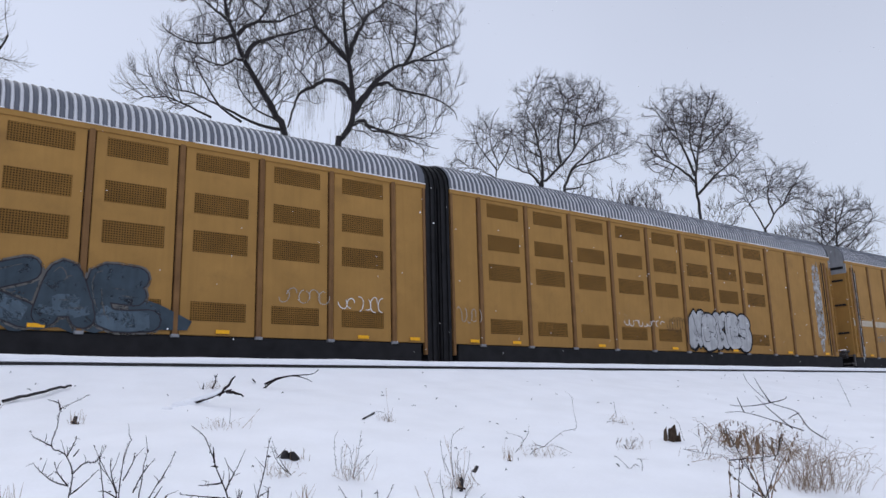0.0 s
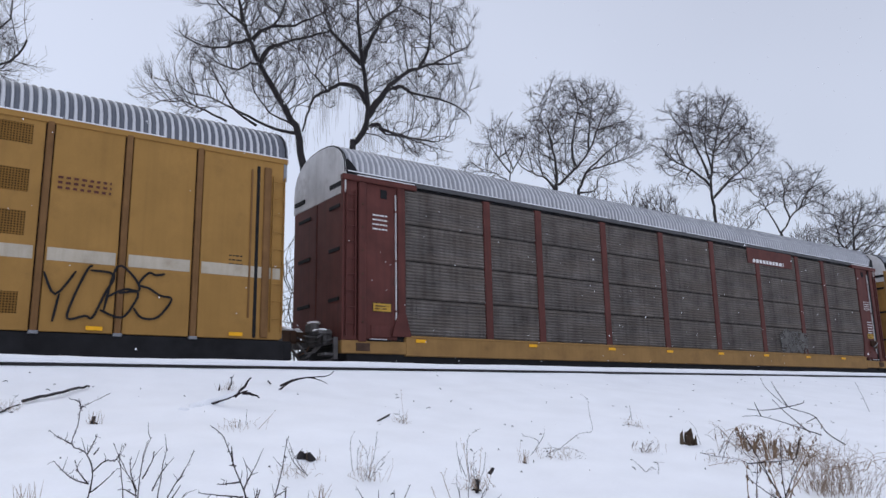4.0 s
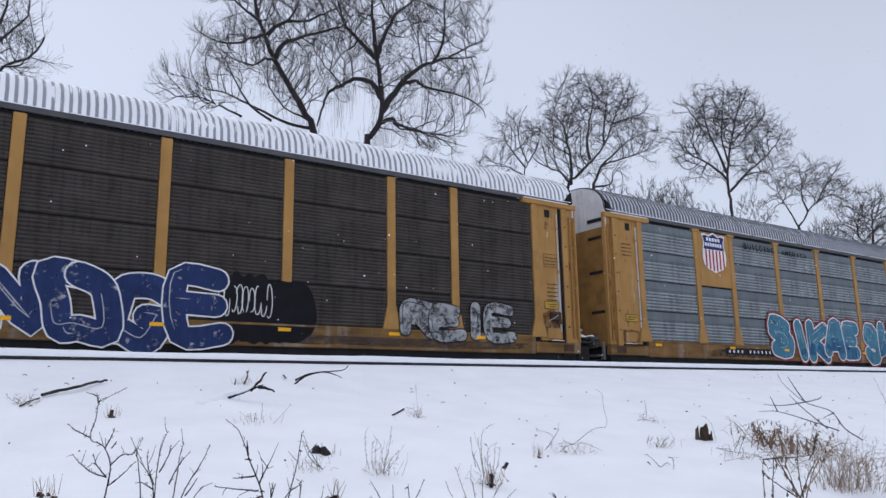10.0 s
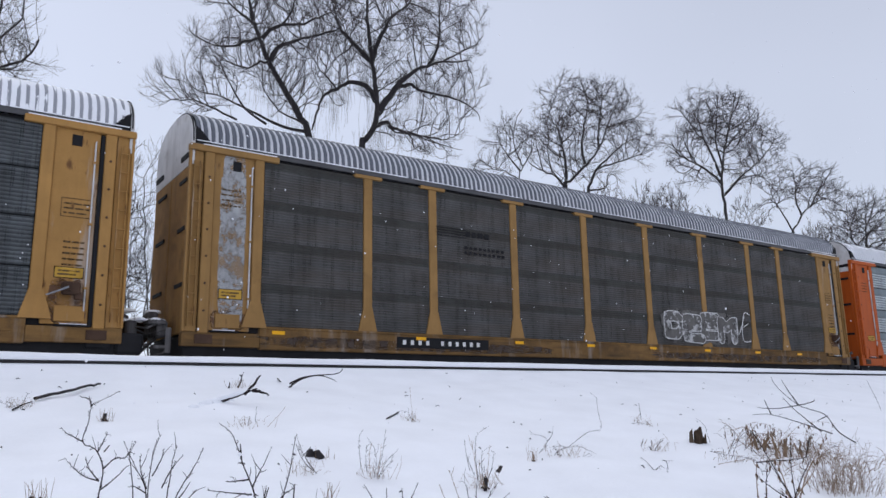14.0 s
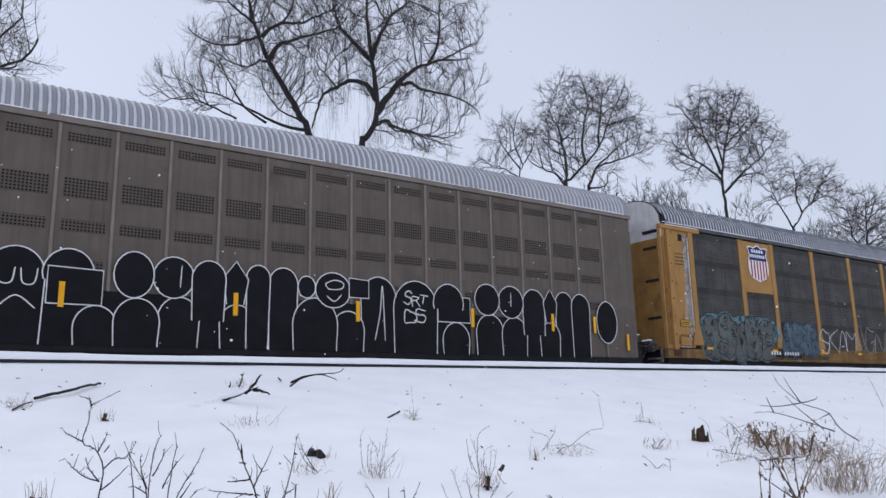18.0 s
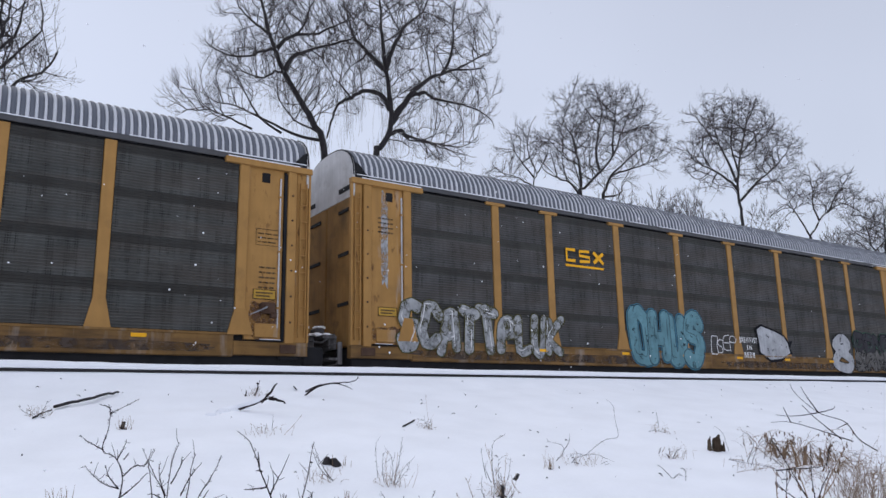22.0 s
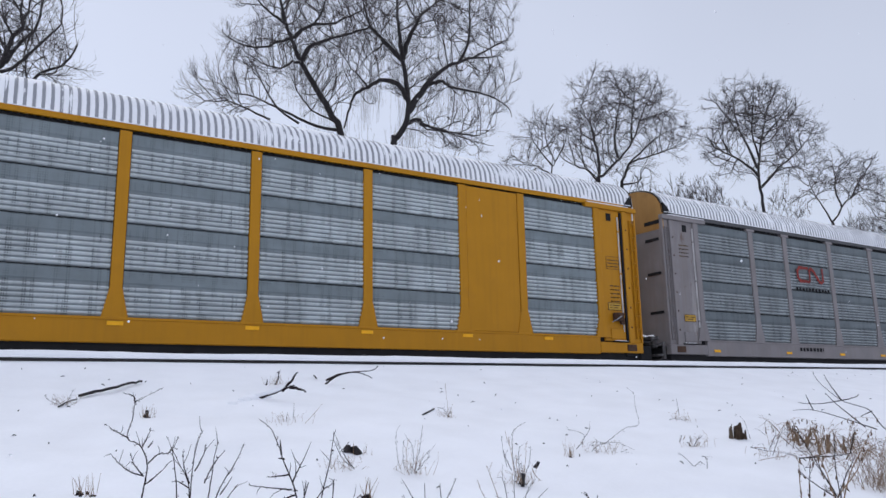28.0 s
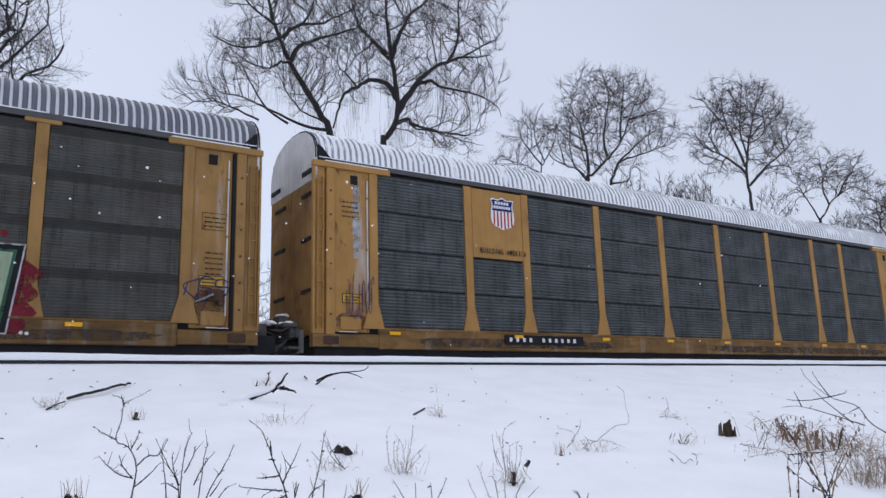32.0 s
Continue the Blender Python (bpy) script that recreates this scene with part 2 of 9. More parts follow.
# ---------------------------------------------------------------- mesh helpers


class Shape:
    """Collects points and faces for one mesh."""

    def __init__(self):
        self.v, self.f, self.kinds = [], [], []

    def add(self, verts, faces):
        o = len(self.v)
        self.v.extend(verts)
        self.f.extend([tuple(i + o for i in f) for f in faces])
        return self

    def box(self, x0, x1, y0, y1, z0, z1, c=0.0):
        """A box; c rounds its edges off by a chamfer."""
        if not c:
            v = [(x, y, z) for x in (x0, x1) for y in (y0, y1) for z in (z0, z1)]
            return self.add(v, [(0, 1, 3, 2), (4, 6, 7, 5), (0, 4, 5, 1), (2, 3, 7, 6), (0, 2, 6, 4), (1, 5, 7, 3)])
        v, idx = [], {}
        for i, x in enumerate((x0, x1)):
            for j, y in enumerate((y0, y1)):
                for k, z in enumerate((z0, z1)):
                    sx, sy, sz = c * (1 - 2 * i), c * (1 - 2 * j), c * (1 - 2 * k)
                    idx[i, j, k] = len(v)
                    v += [(x, y + sy, z + sz), (x + sx, y, z + sz), (x + sx, y + sy, z)]
        f = []
        for a in (0, 1):
            f.append(tuple(idx[a, j, k] for j, k in ((0, 0), (0, 1), (1, 1), (1, 0))))
            f.append(tuple(idx[i, a, k] + 1 for i, k in ((0, 0), (1, 0), (1, 1), (0, 1))))
            f.append(tuple(idx[i, j, a] + 2 for i, j in ((0, 0), (0, 1), (1, 1), (1, 0))))
        for a in (0, 1):
            for b in (0, 1):
                f.append((idx[a, b, 0], idx[a, b, 1], idx[a, b, 1] + 1, idx[a, b, 0] + 1))
                f.append((idx[a, 0, b], idx[a, 1, b], idx[a, 1, b] + 2, idx[a, 0, b] + 2))
                f.append((idx[0, a, b] + 1, idx[1, a, b] + 1, idx[1, a, b] + 2, idx[0, a, b] + 2))
        for i in idx.values():
            f.append((i, i + 1, i + 2))
        return self.add(v, f)

    def prism(self, outline, y0, y1):
        """An x, z outline drawn out from y0 to y1."""
        n = len(outline)
        v = [(x, y0, z) for x, z in outline] + [(x, y1, z) for x, z in outline]
        f = [tuple(range(n)), tuple(range(2 * n - 1, n - 1, -1))]
        f += [(i, i + n, (i + 1) % n + n, (i + 1) % n) for i in range(n)]
        return self.add(v, f)

    def lathe_y(self, cx, cz, rings, n=20):
        """Rings of (y, radius) round an axle along y."""
        v = [(cx + r * math.cos(6.28319 * i / n), y, cz + r * math.sin(6.28319 * i / n)) for y, r in rings for i in range(n)]
        f = [(k * n + i, k * n + (i + 1) % n, (k + 1) * n + (i + 1) % n, (k + 1) * n + i) for k in range(len(rings) - 1) for i in range(n)]
        f += [tuple(range(n)), tuple(range(len(rings) * n - 1, (len(rings) - 1) * n - 1, -1))]
        return self.add(v, f)

    def tube(self, pts, radii, n=5):
        """A tapered tube along points."""
        pts = np.asarray(pts, float)
        d = np.gradient(pts, axis=0)
        d /= np.linalg.norm(d, axis=1)[:, None] + 1e-9
        ref = np.array((0.31, 0.87, 0.38))
        a = np.cross(d, ref)
        a /= np.linalg.norm(a, axis=1)[:, None] + 1e-9
        b = np.cross(d, a)
        k = np.arange(n) * 2 * np.pi / n
        ring = pts[:, None, :] + np.asarray(radii)[:, None, None] * (np.cos(k)[None, :, None] * a[:, None, :] + np.sin(k)[None, :, None] * b[:, None, :])
        m = len(pts)
        f = [(i * n + j, i * n + (j + 1) % n, (i + 1) * n + (j + 1) % n, (i + 1) * n + j) for i in range(m - 1) for j in range(n)]
        f.append(tuple(range((m - 1) * n, m * n)))
        return self.add([tuple(p) for p in ring.reshape(-1, 3)], f)

    def mesh(self, name, material, smooth=False):
        me = bpy.data.meshes.new(name)
        me.from_pydata(self.v, [], self.f)
        if self.kinds:
            me.polygons.foreach_set("material_index", self.kinds)
        if smooth:
            me.polygons.foreach_set("use_smooth", [True] * len(me.polygons))
        for m in material if isinstance(material, (list, tuple)) else (material,):
            me.materials.append(m)
        return me


CACHE = {}


def cached(key, material, make, smooth=False):
    """One mesh for all alike pieces of one material."""
    k = (key, material[0].name if isinstance(material, tuple) else material.name)
    if k not in CACHE:
        CACHE[k] = make().mesh(key.split("|")[0] if isinstance(key, str) else "piece", material, smooth)
    return CACHE[k]


def part(name, mesh, parent, at=(0, 0, 0), label=""):
    ob = new(name, mesh)
    ob.parent = parent
    ob.location = at
    if label:
        tagged(ob, label)
    return ob

# ---------------------------------------------------------------- ground, rails
TRACK_Z = 0.30
SIDE_Y = 16.9


def bank_height(y):
    """The bank's profile across the line: up from the camera's hollow to the siding, then level past the main line."""
    pts = ((-400, -2.6), (-4, -2.5), (0, -2.33), (4, -1.60), (8, -0.87), (11.0, -0.30), (11.93, -0.055), (12.03, -0.04), (12.22, 0.09), (12.5, 0.13),
           (14.0, 0.13), (15.5, 0.10), (16.3, 0.05), (20.5, 0.05), (22.5, -0.3), (27, -0.8), (60, -0.6), (500, 0), (4200, 0))
    for (a, za), (b, zb) in zip(pts, pts[1:]):
        if y <= b:
            k = (y - a) / (b - a)
            return za + (zb - za) * k
    return 0.0


def make_ground():
    xs = np.concatenate([[-4200, -1200, -400, -120, -40], np.arange(-16, 0, 0.4), np.arange(0, 20, 0.16), np.arange(20, 60, 0.4), np.arange(60, 130, 2.0), [150, 250, 600, 1500, 4200]])
    ys = np.concatenate([[-4200, -800, -150, -30, -8], np.arange(-4, 3.4, 0.3), np.arange(3.5, 11.9, 0.14), [11.95, 12.03, 12.12, 12.22, 12.5, 13, 14, 15, 16, 17, 18.4, 20, 21, 22.5, 24, 27, 32, 45, 70, 150, 500, 1500, 4200]])
    v = []
    for y in ys:
        base = bank_height(min(max(y, -399), 4199))
        for x in xs:
            soft = 0.0
            if -8 < y < 11.8 and -20 < x < 100:
                k = min(1.0, (11.8 - y) / 2.0)
                soft = k * (0.05 * noise.noise((x * 0.35, y * 0.35, 3.1)) + 0.05 * noise.noise((x * 0.9, y * 0.9, 7.7)) + 0.024 * noise.noise((x * 2.3, y * 2.3, 1.7)) + 0.014 * noise.noise((x * 5.1, y * 5.1, 4.2)))
            elif y < 60:
                soft = 0.015 * noise.noise((x * 0.8, y * 0.8, 5.0))
            v.append((float(x), float(y), base + soft))
    nx = len(xs)
    f = [(j * nx + i, j * nx + i + 1, (j + 1) * nx + i + 1, (j + 1) * nx + i) for j in range(len(ys) - 1) for i in range(nx - 1)]
    s = Shape()
    s.v, s.f = v, f
    ob = new("ground", s.mesh("ground", SNOW, True))
    tagged(ob, "snow-covered railway embankment and flat snowy land", "snow", kind="structure")


make_ground()


def make_rail(y, z, name, label):
    """One rail: foot, web and head, laid along x."""
    prof = [(-0.07, -0.17), (0.07, -0.17), (0.07, -0.155), (0.012, -0.13), (0.012, -0.045), (0.036, -0.035), (0.036, -0.004), (0.03, 0.0), (-0.03, 0.0), (-0.036, -0.004), (-0.036, -0.035), (-0.012, -0.045), (-0.012, -0.13), (-0.07, -0.155)]
    s = Shape()
    n = len(prof)
    v = [(x, y + a, z + b) for x in (-300.0, 500.0) for a, b in prof]
    s.add(v, [(i, (i + 1) % n, (i + 1) % n + n, i + n) for i in range(n)] + [tuple(range(n)), tuple(range(2 * n - 1, n - 1, -1))])
    ob = new(name, s.mesh(name, RAILM))
    tagged(ob, label, "rail", kind="structure")
    return ob


make_rail(12.06, 0.008, "rail", "dark steel siding rail half buried in snow")
make_rail(13.5, 0.10, "rail", "siding rail under snow")
for yy in (SIDE_Y + 0.77, SIDE_Y + 2.28):
    make_rail(yy, TRACK_Z, "rail", "steel main line rail behind a snow bank")

s = Shape()
for i in range(-60, 160):
    s.box(i * 0.55 - 0.11, i * 0.55 + 0.11, SIDE_Y + 0.22, SIDE_Y + 2.83, 0.0, TRACK_Z - 0.17)
ob = new("railway_ties", s.mesh("railway_ties", RUST))
tagged(ob, "weathered timber ties under the main line", "ties", kind="stuff")

# snow caught along the siding rail
s = Shape()
xs = np.arange(-20, 90, 0.25)
v = []
for x in xs:
    h = 0.105 + 0.02 * noise.noise((x * 0.5, 0, 0)) + 0.008 * noise.noise((x * 2.7, 4, 0))
    for dy, k in ((-0.045, 0.006), (-0.05, 0.03), (-0.02, h * 0.8), (0.05, h), (0.3, h + 0.02)):
        v.append((x, 12.06 + dy, (k if k < 0.05 else k) + 0.008))
f = [(i * 5 + j, (i + 1) * 5 + j, (i + 1) * 5 + j + 1, i * 5 + j + 1) for i in range(len(xs) - 1) for j in range(4)]
s.add(v, f)
ob = new("snow_ridge", s.mesh("snow_ridge", SNOW, True))
tagged(ob, "ridge of clean snow lying along the siding rail", "snow", kind="structure")

# ---------------------------------------------------------------- bare trees


class Tubes:
    """Many tapered tubes, made into one mesh in a few array steps."""

    def __init__(self):
        self.kept = {}

    def tube(self, pts, radii, n=5):
        self.kept.setdefault((len(pts), n), []).append((pts, radii))

    def mesh(self, name, material, off):
        verts, quads, o = [], [], 0
        for (m, n), items in sorted(self.kept.items()):
            P = np.array([q[0] for q in items], dtype=np.float64)
            R = np.array([q[1] for q in items], dtype=np.float64)
            d = np.gradient(P, axis=1)
            d /= np.linalg.norm(d, axis=2, keepdims=True) + 1e-9
            a = np.cross(d, np.array((0.31, 0.87, 0.38)))
            a /= np.linalg.norm(a, axis=2, keepdims=True) + 1e-9
            b = np.cross(d, a)
            k = np.arange(n) * 2 * np.pi / n
            ring = P[:, :, None, :] + R[:, :, None, None] * (np.cos(k)[None, None, :, None] * a[:, :, None, :] + np.sin(k)[None, None, :, None] * b[:, :, None, :])
            verts.append(ring.reshape(-1, 3))
            i, j = np.meshgrid(np.arange(m - 1), np.arange(n), indexing="ij")
            one = np.stack([i * n + j, i * n + (j + 1) % n, (i + 1) * n + (j + 1) % n, (i + 1) * n + j], -1).reshape(-1, 4)
            quads.append((one[None] + (o + np.arange(len(items)) * m * n)[:, None, None]).reshape(-1, 4))
            o += len(items) * m * n
        me = bpy.data.meshes.new(name)
        if verts:
            V = np.concatenate(verts) - np.array(off)
            Q = np.concatenate(quads)
            me.vertices.add(len(V))
            me.vertices.foreach_set("co", V.astype(np.float32).ravel())
            me.loops.add(Q.size)
            me.loops.foreach_set("vertex_index", Q.astype(np.int32).ravel())
            me.polygons.add(len(Q))
            me.polygons.foreach_set("loop_start", np.arange(0, Q.size, 4, dtype=np.int32))
            me.update(calc_edges=True)
            me.validate()
        me.materials.append(material)
        return me


class Tree:
    """A bare winter tree: drawn main limbs, branches that grow into the crown's space, then twigs."""

    def __init__(self, seed, twig=0.006, leaf=0.011, snow=True):
        self.r = random.Random(seed)
        self.g = np.random.RandomState(seed)
        self.twig, self.leaf = twig, leaf
        self.keep_snow = snow
        self.wood, self.fine, self.snow = Tubes(), Tubes(), Tubes()
        self.seeds = []

    def limb(self, pts, r0, r1, n=8, start=0.3, wob=0.05):
        """A main limb along points (x, y, z); branches may start past the given share of it."""
        P = [Vector(p) for p in pts]
        out = []
        for i in range(len(P) - 1):
            p0, p1, p2, p3 = P[max(i - 1, 0)], P[i], P[i + 1], P[min(i + 2, len(P) - 1)]
            k = max(3, int((p2 - p1).length / 0.45))
            for j in range(k):
                t = j / k
                q = 0.5 * ((2 * p1) + (p2 - p0) * t + (2 * p0 - 5 * p1 + 4 * p2 - p3) * t * t + (3 * p1 - p0 - 3 * p2 + p3) * t ** 3)
                out.append(q + Vector((self.r.gauss(0, wob), self.r.gauss(0, wob), self.r.gauss(0, wob))))
        out.append(P[-1])
        m = len(out)
        rad = [r0 + (r1 - r0) * (i / (m - 1)) ** 0.8 for i in range(m)]
        self.wood.tube([tuple(p) for p in out], rad, n)
        self.snow_on([tuple(p) for p in out], rad)
        self.seeds += [(tuple(p), q) for i, (p, q) in enumerate(zip(out, rad)) if i >= start * m]

    def grow(self, blobs, step=0.33, reach=2.6, kill=0.55, rounds=80, up=0.12, droop=0.0, twigs=1.0, length=0.6, hub=None):
        """Branches reach for points spread through egg-shaped spaces (x, y, z, rx, ry, rz, count)."""
        g, r = self.g, self.r
        A = []
        for x, y, z, rx, ry, rz, n in blobs:
            d = g.normal(size=(n, 3))
            d /= np.linalg.norm(d, axis=1)[:, None]
            A.append(np.array((x, y, z)) + d * (g.rand(n, 1) ** 0.42) * np.array((rx, ry, rz)))
        A = np.concatenate(A)
        pos = [np.array(p) for p, q in self.seeds]
        par = [-1] * len(pos)
        ns = len(pos)
        kids = [0] * ns
        S = np.array(pos)
        dist = np.full(len(A), 1e9)
        near = np.zeros(len(A), int)
        for i in range(0, len(A), 400):
            dd = np.linalg.norm(A[i:i + 400, None] - S[None], axis=2)
            near[i:i + 400] = dd.argmin(1)
            dist[i:i + 400] = dd.min(1)
        for it in range(rounds):
            live = (dist < reach) & (dist > kill)
            if it < 14:
                live = (dist < reach * 2.2) & (dist > kill)
            idx = np.nonzero(live)[0]
            if len(idx) == 0:
                break
            add = {}
            for i in idx:
                v = (A[i] - pos[near[i]]) / dist[i]
                add[near[i]] = add.get(near[i], 0) + v
            fresh = []
            for k, v in add.items():
                if kids[k] >= (2 if k < ns else 3):
                    continue
                v = v / (np.linalg.norm(v) + 1e-6)
                if par[k] >= 0:
                    w = pos[k] - pos[par[k]]
                    v = v + 0.8 * w / (np.linalg.norm(w) + 1e-6)
                v = v + g.normal(scale=0.14, size=3) + np.array((0, 0, up))
                if hub is not None:
                    o = pos[k] - np.array(hub)
                    v = v + 0.5 * o / (np.linalg.norm(o) + 1e-6)
                q = pos[k] + v / np.linalg.norm(v) * step
                kids[k] += 1
                pos.append(q)
                par.append(k)
                kids.append(0)
                fresh.append(len(pos) - 1)
            if not fresh:
                break
            N = np.array([pos[k] for k in fresh])
            dd = np.linalg.norm(A[:, None] - N[None], axis=2)
            best = dd.min(1)
            who = dd.argmin(1)
            nearer = best < dist
            near[nearer] = np.array(fresh)[who[nearer]]
            dist = np.minimum(dist, best)
        # even out the zigzag of the growth
        first = {}
        for k in range(ns, len(pos)):
            first.setdefault(par[k], k)
        for turn in range(2):
            fresh = list(pos)
            for k in range(ns, len(pos)):
                if k in first:
                    fresh[k] = 0.4 * pos[k] + 0.3 * (pos[par[k]] + pos[first[k]])
            pos = fresh
        # pipe model for the thickness
        load = [0.0] * len(pos)
        child = [[] for p in pos]
        for k in range(len(pos) - 1, ns - 1, -1):
            load[k] = max(load[k], self.leaf ** 2.3)
            load[par[k]] += load[k]
            child[par[k]].append(k)
        rad = [v ** (1 / 2.3) for v in load]
        for k in range(ns):
            for c in child[k]:
                self.chain(k, c, pos, rad, child, self.seeds[k][1] * 0.8)
        for k in range(ns, len(pos)):
            if rad[k] > self.leaf * 3.6:
                if r.random() > 0.25 * twigs:
                    continue
            end = not child[k]
            way = Vector(pos[k] - pos[par[k]]).normalized()
            for j in range(3 if end else (1 if r.random() < 0.75 * twigs else 0)):
                self.sprig(Vector(pos[k]), way, length * r.uniform(0.6, 1.35), droop, 0.5 if end else 0.8, up, twigs)

    def chain(self, k, c, pos, rad, child, cap):
        pts, rr = [tuple(pos[k])], [min(rad[c], cap)]
        todo = []
        while True:
            pts.append(tuple(pos[c]))
            rr.append(min(rad[c], cap))
            cs = sorted(child[c], key=lambda q: -rad[q])
            if not cs:
                break
            todo += [(c, q) for q in cs[1:]]
            c = cs[0]
        rr[-1] *= 0.75
        big = rr[0] > 0.028
        (self.wood if big else self.fine).tube(pts, rr, 6 if rr[0] > 0.06 else (5 if big else 4))
        if rr[0] > 0.016:
            self.snow_on(pts, rr)
        for a, b in todo:
            self.chain(a, b, pos, rad, child, cap)

    def sprig(self, p, way, length, droop, spread, up, twigs, level=0):
        r = self.r
        a = Vector((r.gauss(0, 1), r.gauss(0, 1), r.gauss(0, 1)))
        d = (way * (1 - spread * 0.5) + a.normalized() * spread * 0.75 + Vector((0, 0, up * 1.5))).normalized()
        n = 4
        pts, rr = [tuple(p)], [self.twig * 1.15]
        for i in range(n):
            d = (d + Vector((r.gauss(0, 0.08), r.gauss(0, 0.08), r.gauss(0, 0.08) + up * 0.4 - droop * (0.3 + i * 0.3)))).normalized()
            p = p + d * length / n
            pts.append(tuple(p))
            rr.append(self.twig * (1.0 - 0.11 * (i + 1)))
            if level == 0 and r.random() < 0.38 * twigs:
                self.sprig(p, d, length * r.uniform(0.4, 0.7), droop, 0.8, up, twigs, 1)
        self.fine.tube(pts, rr, 3)

    def drape(self, n, low):
        """Long fine twigs that hang down from the trunk and the thick limbs."""
        r = self.r
        thick = [p for p, q in self.seeds if q > 0.07]
        for i in range(n):
            p = Vector(r.choice(thick)) + Vector((r.gauss(0, 0.38), r.gauss(0, 0.4), r.gauss(0, 0.25)))
            ln = min(r.uniform(0.7, 2.4), p.z - low)
            if ln < 0.4:
                continue
            pts, q = [tuple(p)], Vector(p)
            for k in range(5):
                q = q + Vector((r.gauss(0, 0.035), r.gauss(0, 0.035), -ln / 5))
                pts.append(tuple(q))
            self.fine.tube(pts, [self.twig * (1.25 - 0.12 * k) for k in range(6)], 3)

    def snow_on(self, pts, rad):
        """A thin line of snow along the upper side of a limb."""
        if not self.keep_snow:
            return
        for i in range(len(pts) - 1):
            a, b = pts[i], pts[i + 1]
            d = Vector(b) - Vector(a)
            if abs(d.z) < 0.80 * d.length and self.r.random() < 0.6:
                q = (rad[i] + rad[i + 1]) / 2
                self.snow.tube([(a[0], a[1], a[2] + q * 0.75), (b[0], b[1], b[2] + q * 0.75)], [q * 0.55, q * 0.5], 4)

    def build(self, name, base, label, group="bare trees behind the line"):
        root = new(name)
        root.location = base
        off = Vector(base)
        for nm, sh in (("trunk", self.wood), ("crown", self.fine), ("limb_snow", self.snow)):
            if sh.kept:
                ob = part(nm, sh.mesh(nm, {"trunk": BARK, "crown": TWIGM, "limb_snow": SNOW}[nm], off), root)
                if nm != "trunk":
                    tagged(ob, kind="stuff")
        tagged(root, label, "tree", group)
        return root


TY = 30.0
# leaning old willows, a round crown with a slim neighbour, an oval crown and a crooked tree
t1 = Tree(3, twig=0.0047, leaf=0.0094)
t1.limb([(15.27, 30.0, -0.8), (14.31, 30.0, 6.17), (13.67, 30.0, 11.21), (13.26, 30.03, 12.01), (12.79, 30.05, 12.78), (12.38, 30.08, 13.39), (12.05, 30.11, 13.92), (11.76, 30.14, 14.39), (11.49, 30.16, 14.96), (11.24, 30.19, 15.58), (11.02, 30.22, 16.21), (10.82, 30.25, 16.98), (10.59, 30.27, 18.02), (10.45, 30.3, 19.25)], 0.27, 0.048, 9, 0.35, 0.02)
t1.limb([(11.71, 30.0, 14.35), (11.9, 29.86, 14.8), (12.2, 29.71, 15.15), (12.78, 29.57, 15.46), (13.54, 29.43, 15.81), (14.31, 29.29, 16.21), (14.7, 29.14, 16.43), (15.09, 29.0, 16.99)], 0.13, 0.021, 7, 0.30, 0.02)
t1.limb([(11.36, 30.0, 15.34), (11.62, 29.77, 15.72), (12.08, 29.53, 15.99), (12.78, 29.3, 16.11), (13.41, 29.07, 16.47), (14.13, 28.83, 16.96), (14.58, 28.6, 17.55)], 0.11, 0.021, 7, 0.30, 0.02)
t1.limb([(11.71, 30.0, 14.27), (11.35, 30.16, 14.32), (11.06, 30.32, 14.05), (10.45, 30.48, 14.01), (9.94, 30.64, 14.23), (9.48, 30.8, 14.6)], 0.07, 0.012, 6, 0.30, 0.02)
t1.limb([(11.25, 30.0, 15.36), (10.63, 30.1, 15.07), (10.17, 30.2, 14.75), (9.46, 30.3, 14.6), (8.9, 30.4, 14.75), (8.44, 30.5, 14.98), (8.31, 30.6, 15.3)], 0.075, 0.012, 6, 0.30, 0.02)
t1.limb([(11.03, 30.0, 15.97), (10.61, 30.15, 16.24), (10.14, 30.3, 16.61), (9.71, 30.45, 17.14), (9.47, 30.6, 17.96)], 0.08, 0.018, 6, 0.30, 0.02)
t1.limb([(13.5, 30.0, 11.41), (12.46, 30.17, 11.52), (11.39, 30.33, 11.88), (10.47, 30.5, 12.26), (9.57, 30.67, 12.53), (8.8, 30.83, 12.62), (8.39, 31.0, 13.3)], 0.08, 0.012, 6, 0.35, 0.02)
t1.limb([(11.69, 30.0, 11.42), (10.83, 30.35, 12.08), (10.26, 30.7, 13.12), (9.94, 31.05, 14.08), (9.73, 31.4, 14.65)], 0.06, 0.0108, 6, 0.25, 0.02)
t1.limb([(10.33, 30.0, 11.34), (9.54, 30.32, 11.74), (8.72, 30.64, 12.1), (8.06, 30.96, 12.04), (7.43, 31.28, 12.36), (6.9, 31.6, 12.66)], 0.05, 0.009, 6, 0.20, 0.02)
t1.limb([(13.33, 30.0, 11.83), (12.14, 29.73, 12.02), (11.34, 29.47, 12.66), (10.91, 29.2, 13.23)], 0.05, 0.012, 6, 0.30, 0.02)
t1.limb([(12.27, 30.0, 16.25), (12.44, 29.47, 16.64), (12.41, 28.93, 17.12), (12.61, 28.4, 17.74)], 0.06, 0.018, 6, 0.30, 0.02)
